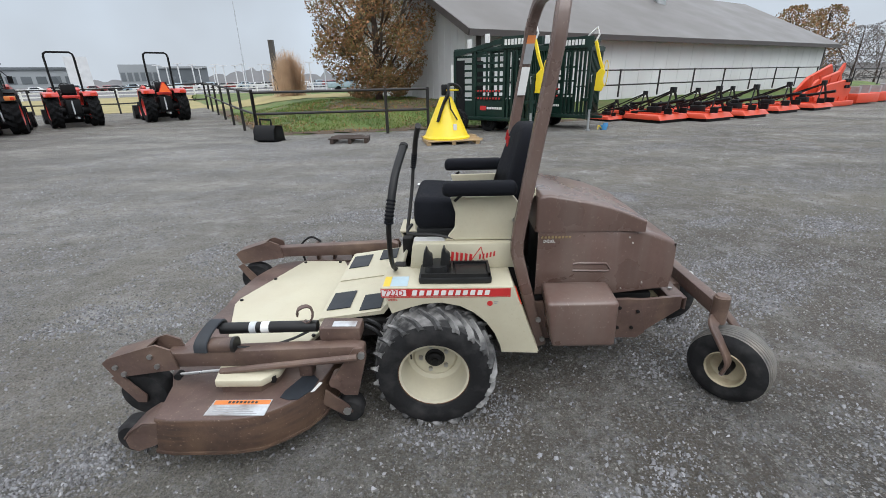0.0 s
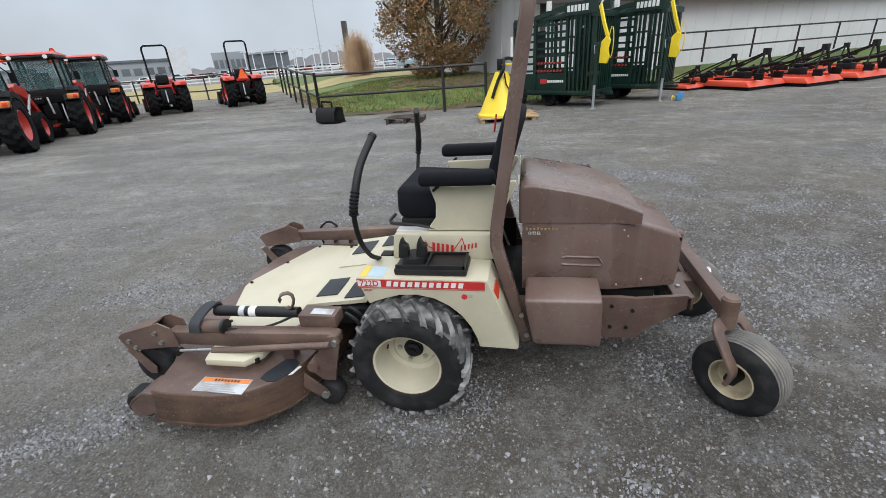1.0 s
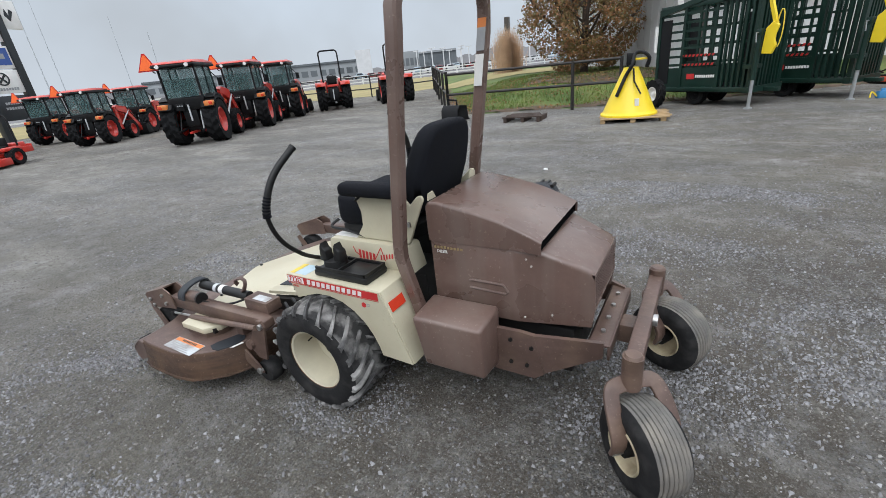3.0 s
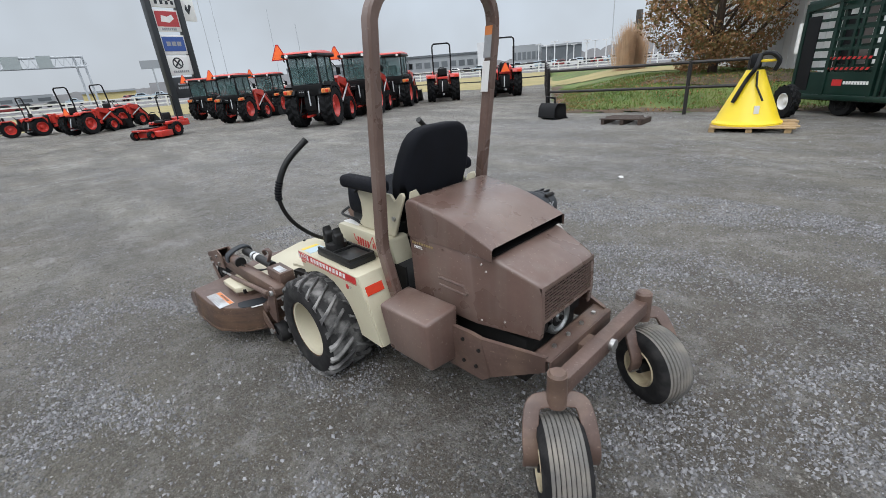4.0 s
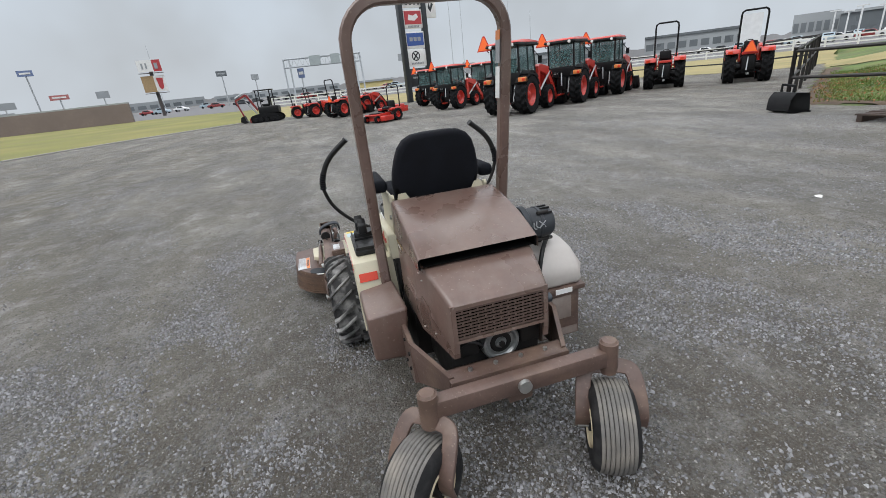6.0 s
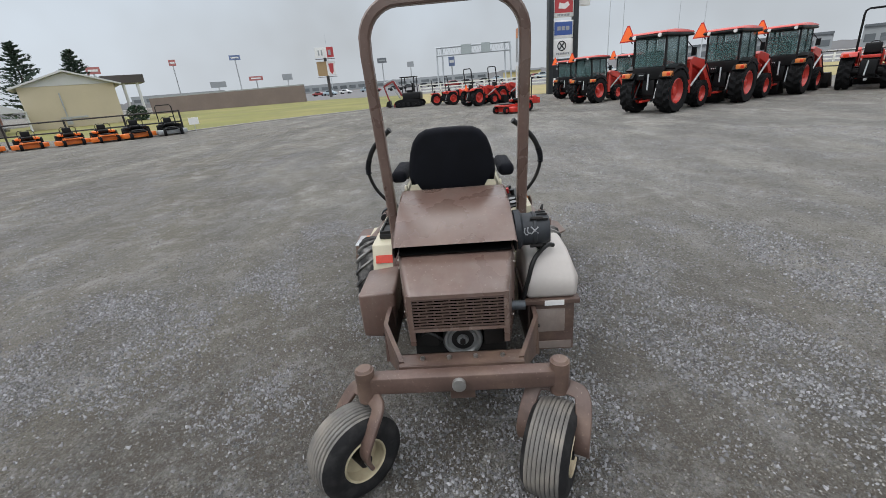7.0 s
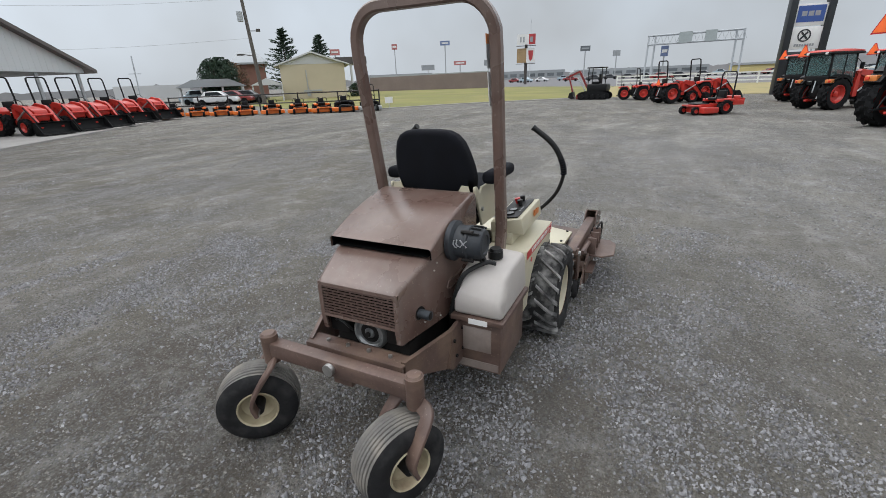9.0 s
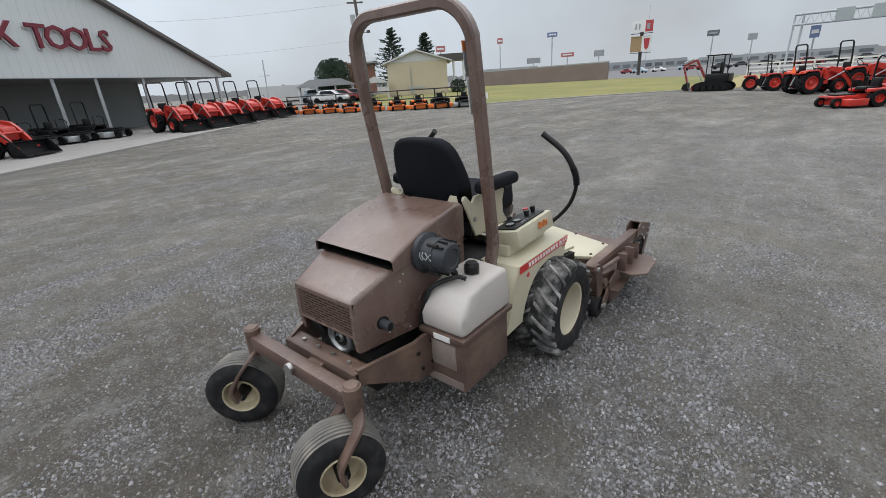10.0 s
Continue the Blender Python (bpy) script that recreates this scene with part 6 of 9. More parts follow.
def smv(parent, x, y, z, size=0.36):
    bm = bmesh.new()
    prism(bm, [(y - size / 2, z), (y + size / 2, z), (y + 0.03, z + size * 0.86), (y - 0.03, z + size * 0.86)], 0, x - 0.012, x)
    tri = part("warning_triangle", bm, SMV_ORANGE, parent, "orange slow-vehicle triangle")
    e = size * 0.10
    bm = bmesh.new()
    prism(bm, [(y - size / 2 - e, z - e * 0.7), (y + size / 2 + e, z - e * 0.7), (y + 0.04, z + size * 0.86 + e), (y - 0.04, z + size * 0.86 + e)], 0, x - 0.006, x + 0.004)
    part("triangle_border", bm, DECAL_RED, tri, "dark red border")


def cab_tractor(loc, yaw, scale=1.0, bucket=True):
    t = thing("cab_tractor", loc, "orange-red and black tractor with a glazed cab and front loader", "tractor", yaw, "tractors in the yard", scale=scale)
    for s in (-1, 1):
        wheel(t, 0, s * 0.60, 0.64, 0.40, ORANGE, s)
        wheel(t, 1.80, s * 0.60, 0.43, 0.30, ORANGE, s, 14)
    part("rear_axle", made(cyl, (0, -0.5, 0.62), (0, 0.5, 0.62), 0.13, 14), TRACTOR_BLACK, t)
    part("front_axle", boxes((1.70, 1.90, -0.5, 0.5, 0.36, 0.50), bevel=0.02), TRACTOR_BLACK, t)
    part("gearbox", boxes((-0.25, 1.2, -0.22, 0.22, 0.42, 0.98), (0.9, 2.2, -0.18, 0.18, 0.45, 0.8), bevel=0.03), TRACTOR_BLACK, t)
    bm = bmesh.new()
    prism(bm, [(0.98, 0.80), (0.98, 1.42), (1.8, 1.34), (2.30, 1.20), (2.38, 1.05), (2.36, 0.70), (2.0, 0.66)], 1, -0.30, 0.30)
    soften(bm, 0.06, 3)
    part("hood", bm, ORANGE, t, "orange-red tractor hood", smooth=50)
    # cab
    base = bmesh.new()
    prism(base, [(-0.38, 1.02), (-0.43, 1.38), (0.0, 1.40), (0.95, 1.10), (0.98, 0.72), (0.45, 0.62), (0.35, 1.0)], 1, -0.52, 0.52)
    soften(base, 0.03, 2)
    part("cab_base", base, TRACTOR_BLACK, t)
    for s in (-1, 1):
        bm = bmesh.new()
        arc = [(0.0 + 0.72 * math.cos(a), 0.64 + 0.72 * math.sin(a)) for a in [radians(25 + 13 * k) for k in range(10)]]
        arc2 = [(0.0 + 0.66 * math.cos(a), 0.64 + 0.66 * math.sin(a)) for a in [radians(142 - 13 * k) for k in range(10)]]
        prism(bm, arc + arc2, 1, s * 0.42, s * 0.80)
        part("rear_fender", bm, TRACTOR_BLACK, t)
        part("tail_lamp", boxes((-0.56, -0.38, s * 0.66 - 0.14, s * 0.66 + 0.14, 1.09, 1.24), bevel=0.03), DECAL_ORANGE, t, "amber tail lamp")
        part("stop_lamp", boxes((-0.575, -0.55, s * 0.72 - 0.05, s * 0.72 + 0.05, 1.12, 1.21), bevel=0.008), REFLECTOR, t)
        bm = bmesh.new()
        prism(bm, [(-0.30, 1.28), (-0.05, 1.385), (0.28, 1.33), (0.52, 1.16), (0.56, 1.20), (0.30, 1.38), (-0.05, 1.44), (-0.34, 1.33)], 1, s * 0.50, s * 0.80)
        part("fender_flare", bm, TRACTOR_BLACK, t, "black fender flare")
        for x0, x1, lean in ((-0.40, -0.32, -0.05), (0.92, 1.0, -0.14), (0.30, 0.36, -0.02)):
            bm = bmesh.new()
            prism(bm, [(x0, 1.28), (x1 - 0.02, 1.28), (x1 - 0.02 + lean, 2.24), (x0 + lean, 2.24)], 1, s * 0.50 - 0.025, s * 0.50 + 0.025)
            part("cab_pillar", bm, TRACTOR_BLACK, t)
        pane = part("side_window", made(prism, [(-0.34, 1.38), (0.94, 1.12), (0.80, 2.24), (-0.39, 2.24)], 1, s * 0.505, s * 0.515), CAB_GLASS, t, "tinted cab side window")
        bm = bmesh.new()
        sweep(bm, [(0.85, s * 0.52, 2.05), (0.95, s * 0.66, 1.85)], ring(0.015, 6))
        box(bm, 0.93, 0.98, s * 0.70 - 0.07, s * 0.70 + 0.07, 1.62, 1.86)
        part("mirror", bm, TRACTOR_BLACK, t)
        part("work_lamp", made(cyl, (-0.60, s * 0.40, 2.26), (-0.672, s * 0.40, 2.26), 0.055, 12), DECAL_WHITE, t, "round white work lamp")
    part("rear_window", made(prism, [(-0.46, 1.40), (0.46, 1.40), (0.43, 2.22), (-0.43, 2.22)], 0, -0.425, -0.415), CAB_GLASS, t, "tinted rear window")
    part("windscreen", made(prism, [(-0.47, 1.20), (0.47, 1.20), (0.45, 2.22), (-0.45, 2.22)], 0, 0.86, 0.87), CAB_GLASS, t)
    part("seat", boxes((0.0, 0.4, -0.2, 0.2, 1.15, 1.35), (-0.08, 0.08, -0.2, 0.2, 1.3, 1.85), bevel=0.03), TRACTOR_BLACK, t)
    part("steering_column", made(cyl, (0.75, 0, 1.1), (0.55, 0, 1.55), 0.05, 8), TRACTOR_BLACK, t)
    bm = bmesh.new()
    prism(bm, [(-0.66, 2.235), (-0.64, 2.305), (-0.40, 2.325), (0.80, 2.325), (1.10, 2.295), (1.14, 2.22), (0.9, 2.205), (-0.4, 2.205)], 1, -0.60, 0.60)
    soften(bm, 0.04, 2)
    roof = part("cab_roof", bm, TRACTOR_BLACK, t, "black roof underside")
    bm = bmesh.new()
    prism(bm, [(-0.64, 2.315), (-0.55, 2.375), (0.0, 2.415), (0.6, 2.405), (1.02, 2.355), (1.12, 2.305), (0.8, 2.30), (-0.4, 2.30)], 1, -0.595, 0.595)
    for q in bm.verts:
        if q.co.z > 2.36:
            q.co.y *= 0.90
    soften(bm, 0.022, 2)
    part("roof_cap", bm, ORANGE, roof, "orange-red roof cap")
    bm = bmesh.new()
    sweep(bm, [(-0.5, 0.55, 2.12), (-0.42, 0.62, 2.15), (-0.42, 0.66, 2.3)], ring(0.02, 6))
    part("triangle_bracket", bm, TRACTOR_BLACK, t)
    smv(t, -0.52, 0.70, 2.20, 0.46)
    # hitch
    for s in (-1, 1):
        part("lift_arm", made(cyl, (-0.15, s * 0.25, 0.5), (-0.75, s * 0.36, 0.42), 0.035, 8), TRACTOR_BLACK, t)
        part("lift_link", made(cyl, (-0.25, s * 0.28, 1.05), (-0.55, s * 0.33, 0.45), 0.022, 8), GALV if s < 0 else TRACTOR_BLACK, t)
    part("hitch_block", boxes((-0.35, -0.1, -0.2, 0.2, 0.55, 1.1), bevel=0.03), TRACTOR_BLACK, t)
    part("drawbar", boxes((-0.72, -0.1, -0.05, 0.05, 0.36, 0.42), bevel=0.008), ORANGE, t, "orange-red drawbar")
    part("stabiliser", made(prism, [(-0.42, 0.40), (-0.20, 0.40), (-0.16, 0.62), (-0.30, 0.66)], 1, -0.42, -0.38), ORANGE, t)
    part("valve_block", boxes((-0.46, -0.36, 0.08, 0.32, 1.02, 1.22), bevel=0.01), TRACTOR_BLACK, t)
    for y in (0.12, 0.18, 0.24):
        part("coupling", made(cyl, (-0.46, y, 1.16), (-0.50, y, 1.16), 0.018, 8), GALV, t)
    part("top_link", made(cyl, (-0.40, -0.02, 1.18), (-0.50, -0.06, 0.72), 0.026, 8), GALV, t, "bright steel top link")
    loader(t, 1.12, 1.85, 1.42, 0.50, bucket, 1.0, 0.085)
    return t


def rops_tractor(loc, yaw, scale=1.0, with_loader=True, triangle=True, bucket=True, label="", group="tractors in the yard"):
    t = thing("compact_tractor", loc, label or "orange-red compact tractor with a black roll bar", "tractor", yaw, group, scale=scale)
    for s in (-1, 1):
        wheel(t, 0, s * 0.60, 0.60, 0.36, ORANGE, s)
        wheel(t, 1.60, s * 0.55, 0.38, 0.26, ORANGE, s, 14)
    part("rear_axle", made(cyl, (0, -0.5, 0.58), (0, 0.5, 0.58), 0.13, 14), TRACTOR_BLACK, t)
    part("front_axle", boxes((1.52, 1.70, -0.45, 0.45, 0.30, 0.44), bevel=0.02), TRACTOR_BLACK, t)
    part("gearbox", boxes((-0.28, 1.1, -0.24, 0.24, 0.38, 0.95), (0.9, 1.9, -0.18, 0.18, 0.40, 0.75), bevel=0.03), TRACTOR_BLACK, t)
    bm = bmesh.new()
    prism(bm, [(0.80, 0.75), (0.80, 1.30), (1.5, 1.24), (1.98, 1.10), (2.04, 0.95), (2.02, 0.62), (1.7, 0.6)], 1, -0.28, 0.28)
    soften(bm, 0.05, 3)
    part("hood", bm, ORANGE, t, "orange-red tractor hood", smooth=50)
    part("dash", boxes((0.62, 0.82, -0.24, 0.24, 0.9, 1.34), bevel=0.04), TRACTOR_BLACK, t)
    bm = bmesh.new()
    lathe(bm, [(0.16, -0.012), (0.18, -0.012), (0.18, 0.012), (0.16, 0.012), (0.16, -0.012)], 20, Matrix.Translation((0.56, 0, 1.42)) @ Matrix.Rotation(radians(60), 4, "Y") @ Matrix.Rotation(radians(90), 4, "X"))
    part("steering_wheel", bm, TRACTOR_BLACK, t)
    part("floor", boxes((0.15, 0.95, -0.5, 0.5, 0.70, 0.76), bevel=0.01), TRACTOR_BLACK, t)
    for s in (-1, 1):
        bm = bmesh.new()
        prism(bm, [(-0.54, 1.10), (-0.48, 1.22), (-0.30, 1.27), (0.25, 1.27), (0.44, 1.10), (0.42, 0.85), (0.36, 0.85), (0.32, 1.06), (0.20, 1.19), (-0.28, 1.19), (-0.44, 1.14), (-0.50, 1.08)], 1, s * 0.34, s * 0.79)
        soften(bm, 0.02, 2)
        part("rear_fender", bm, ORANGE, t, "orange-red rear fender")
        part("tail_lamp", boxes((-0.575, -0.52, s * 0.64 - 0.08, s * 0.64 + 0.08, 1.10, 1.20)), REFLECTOR, t)
        part("lift_arm", made(cyl, (-0.15, s * 0.25, 0.45), (-0.70, s * 0.36, 0.40), 0.03, 8), TRACTOR_BLACK, t)
    bm = boxes((-0.10, 0.28, -0.23, 0.23, 1.10, 1.22), (-0.20, -0.06, -0.22, 0.22, 1.18, 1.52))
    soften(bm, 0.04, 3)
    part("seat", bm, TRACTOR_BLACK, t, "black operator seat")
    bm = bmesh.new()
    arch = [(-0.30, -0.40, 0.9), (-0.32, -0.42, 1.7), (-0.40, -0.42, 2.42)]
    top = [(-0.41, -0.40, 2.52), (-0.42, -0.32, 2.58)]
    pts = arch + top + [(x, -y, z) for x, y, z in reversed(arch + top)]
    sweep(bm, pts, rect(0.065, 0.065, 0.012), up=(1, 0, 0))
    part("roll_bar", bm, TRACTOR_BLACK, t, "black tubular roll bar")
    part("hitch_block", boxes((-0.42, -0.12, -0.22, 0.22, 0.5, 1.0), bevel=0.03), TRACTOR_BLACK, t)
    part("rear_panel", boxes((-0.46, -0.30, -0.26, 0.26, 1.04, 1.14), bevel=0.02), ORANGE, t, "orange-red rear panel")
    part("top_link", made(cyl, (-0.40, 0.03, 0.95), (-0.55, 0.06, 0.48), 0.025, 8), GALV, t)
    part("drawbar", boxes((-0.66, -0.1, -0.04, 0.04, 0.32, 0.38)), GALV, t)
    if triangle:
        smv(t, -0.58, 0.0, 1.14, 0.40)
    if with_loader:
        loader(t, 0.95, 1.55, 1.22, 0.42, bucket, 0.95)
    return t


def zero_turn(loc, yaw, paint, group, label, rops=True, scale=1.0, deck_paint=None):
    t = thing("zero_turn_mower", loc, label, "riding mower", yaw, group, scale=scale)
    for s in (-1, 1):
        wheel(t, 0, s * 0.50, 0.29, 0.26, paint, s, 14, 0.52)
        wheel(t, 1.22, s * 0.42, 0.17, 0.13, paint, s, 10, 0.5)
    part("frame", boxes((-0.45, 1.1, -0.30, 0.30, 0.30, 0.42), (1.0, 1.3, -0.44, 0.44, 0.34, 0.40), bevel=0.01), paint, t)
    bm = bmesh.new()
    prism(bm, [(0.35, -0.66), (0.85, -0.82), (1.05, -0.74), (1.12, -0.45), (1.12, 0.45), (1.05, 0.74), (0.85, 0.78), (0.35, 0.66)], 2, 0.08, 0.31)
    soften(bm, 0.02, 2)
    part("cutting_deck", bm, deck_paint or paint, t, "wide steel cutting deck")
    part("deck_shield", boxes((0.6, 0.85, -0.66, -0.40, 0.24, 0.31), (0.6, 0.85, 0.40, 0.66, 0.24, 0.31), bevel=0.02), TRACTOR_BLACK, t)
    part("floor_pan", boxes((0.55, 1.15, -0.28, 0.28, 0.42, 0.46), bevel=0.01), TRACTOR_BLACK, t)
    for s in (-1, 1):
        bm = boxes((-0.38, 0.32, s * 0.40 - 0.13, s * 0.40 + 0.13, 0.50, 0.62))
        soften(bm, 0.04, 2)
        part("fender", bm, paint, t)
        bm = bmesh.new()
        sweep(bm, [(0.32, s * 0.34, 0.55), (0.34, s * 0.36, 0.9), (0.28, s * 0.26, 1.0), (0.24, s * 0.10, 1.0)], ring(0.018, 6))
        part("steering_lever", bm, TRACTOR_BLACK, t)
    bm = boxes((-0.15, 0.32, -0.22, 0.22, 0.55, 0.67), (-0.26, -0.13, -0.20, 0.20, 0.62, 0.95))
    soften(bm, 0.04, 3)
    part("seat", bm, TRACTOR_BLACK, t, "black padded seat")
    bm = boxes((-0.85, -0.30, -0.28, 0.28, 0.36, 0.72))
    soften(bm, 0.05, 2)
    part("engine", bm, ORANGE if paint is ORANGE else TRACTOR_BLACK, t, "engine cowl behind the seat")
    part("rear_guard", boxes((-0.92, -0.86, -0.42, 0.42, 0.35, 0.62), (-0.9, -0.3, -0.42, -0.36, 0.35, 0.55), (-0.9, -0.3, 0.36, 0.42, 0.35, 0.55), bevel=0.01), paint, t)
    if rops:
        bm = bmesh.new()
        pts = [(-0.34, -0.42, 0.45), (-0.36, -0.42, 1.55), (-0.37, -0.34, 1.66), (-0.37, 0.34, 1.66), (-0.36, 0.42, 1.55), (-0.34, 0.42, 0.45)]
        sweep(bm, pts, rect(0.05, 0.05, 0.01), up=(1, 0, 0))
        part("roll_bar", bm, TRACTOR_BLACK, t)
    return t


# the row of cab tractors, their backs to the mower
row = cab_tractor((-12.4, 8.62, 0), 129)
for x, y, yw in ((-13.8, 11.6, 129), (-15.25, 14.5, 129)):
    copy_thing(row, pose(x, y, 0, 0, 0, yw))
small_cab = cab_tractor((-18.85, 8.35, 0), 128, 0.84)
for x, y, yw in ((-20.9, 10.9, 128), (-23.6, 8.6, 128)):
    copy_thing(small_cab, pose(x, y, 0, 0, 0, yw))

# compact tractors with roll bars
rops_tractor((-14.7, 17.2, 0), 137, 1.03, True, False)
rops_tractor((-12.4, 19.25, 0), 134, 1.04, True, True)
rops_tractor((-28.2, 0.9, 0), 95, 0.62, False, False, label="small orange-red garden tractor", group="small tractors at the yard's edge")
rops_tractor((-27.2, 1.9, 0), 110, 0.68, True, False, True, "small orange-red tractor with a roll bar", "small tractors at the yard's edge")
rops_tractor((-23.7, 3.2, 0), 128, 0.78, True, True, True, "compact orange-red tractor with a warning triangle", "small tractors at the yard's edge")
rops_tractor((-25.4, 4.7, 0), 128, 0.80, True, False, True, "compact orange-red tractor with a loader", "small tractors at the yard's edge")

# store front: loader tractors nosing out of the canopy
front = rops_tractor((-6.8, -21.5, 0.06), 97, 0.90, True, False, True, "compact orange-red loader tractor under the store canopy", "loader tractors at the store")
for x, y in ((-8.4, -22.1), (-9.85, -22.9), (-12.0, -24.4), (-13.9, -25.1)):
    copy_thing(front, pose(x, y, 0.06, 0, 0, 97))
copy_thing(front, pose(0.75, -18.4, 0.06, 0, 0, 128))

dark = zero_turn((-3.75, -21.9, 0.06), 135, TRACTOR_BLACK, "dark mowers under the canopy", "grey and black zero-turn mower under the canopy", True, deck_paint=GALV)
for x, y, yw in ((-2.3, -21.5, 140), (-1.0, -20.9, 140), (0.5, -20.9, 140)):
    copy_thing(dark, pose(x, y, 0.06, 0, 0, yw))
first = zero_turn((-17.4, -22.1, 0), 48, ORANGE_MOWER, "row of orange mowers", "orange zero-turn mower parked in a row along the fence", False, deck_paint=ORANGE_MOWER, scale=0.88)
for x, y in ((-16.3, -25.4), (-16.95, -23.8), (-17.65, -20.3), (-18.35, -18.75), (-18.9, -17.1), (-19.4, -15.7)):
    copy_thing(first, pose(x, y, 0, 0, 0, 48))
zero_turn((-20.1, -14.5, 0), 44, TRACTOR_BLACK, "row of orange mowers", "black zero-turn mower with an orange deck", False, 0.95, ORANGE_MOWER)
zero_turn((-20.9, -13.2, 0), 40, TRACTOR_BLACK, "row of orange mowers", "grey zero-turn mower at the row's end", True, 0.9, GALV)
zero_turn((-17.1, 5.0, 0), -58, ORANGE, "", "bright orange zero-turn mower with a black roll bar", True, 0.86)


def excavator(loc, yaw):
    t = thing("mini_excavator", loc, "dark red mini excavator with its boom folded", "excavator", yaw)
    dark_red = CAR_RED
    for s in (-1, 1):
        bm = bmesh.new()
        pts = [(0.75 * math.cos(a) + (0.15 if math.cos(a) > 0 else -0.15), s * 0.52, 0.22 + 0.20 * math.sin(a)) for a in [2 * math.pi * k / 20 for k in range(20)]]
        sweep(bm, pts, rect(0.26, 0.05), up=(0, 1, 0), closed=True)
        part("track", bm, TRACTOR_TYRE, t, "black rubber track")
        for x in (-0.7, -0.35, 0, 0.35, 0.7):
            part("track_roller", made(cyl, (x, s * 0.42, 0.20), (x, s * 0.62, 0.20), 0.13, 12), TRACTOR_BLACK, t)
    part("undercarriage", boxes((-0.5, 0.5, -0.45, 0.45, 0.2, 0.45)), TRACTOR_BLACK, t)
    bm = boxes((-0.85, 0.40, -0.52, 0.52, 0.48, 0.95))
    soften(bm, 0.08, 3)
    part("house", bm, TRACTOR_BLACK, t, "black engine housing")
    part("seat", boxes((-0.3, 0.15, -0.25, 0.2, 0.95, 1.1), (-0.38, -0.25, -0.25, 0.2, 1.0, 1.55), bevel=0.03), TRACTOR_BLACK, t)
    for x, y in ((-0.5, -0.48), (-0.5, 0.46), (0.35, -0.48), (0.35, 0.46)):
        part("canopy_post", made(cyl, (x, y, 0.9), (x, y, 1.92), 0.03, 8), TRACTOR_BLACK, t)
    part("canopy", boxes((-0.6, 0.45, -0.55, 0.55, 1.90, 1.97), bevel=0.02), TRACTOR_BLACK, t)
    for a, b, w in (((0.5, 0.75), (1.05, 1.75), 0.10), ((1.05, 1.75), (1.75, 1.45), 0.09), ((1.75, 1.45), (1.45, 0.45), 0.07)):
        bm = bmesh.new()
        sweep(bm, [(a[0], 0, a[1]), (b[0], 0, b[1])], rect(w * 1.3, w * 1.8), up=(0, 1, 0))
        part("boom", bm, dark_red, t)
    for a, b in (((0.6, 0.55), (1.15, 1.35)), ((1.2, 1.85), (1.75, 1.62))):
        part("boom_ram", made(cyl, (a[0], 0.08, a[1]), (b[0], 0.08, b[1]), 0.04, 8), GALV, t)
    bm = bmesh.new()
    prism(bm, [(1.40, 0.50), (1.62, 0.42), (1.70, 0.15), (1.48, 0.02), (1.22, 0.08), (1.36, 0.22)], 1, -0.22, 0.22)
    part("bucket", bm, TRACTOR_BLACK, t)
    part("blade", boxes((0.95, 1.02, -0.62, 0.62, 0.04, 0.32)), dark_red, t)


excavator((-29.2, -1.0, 0), -97)


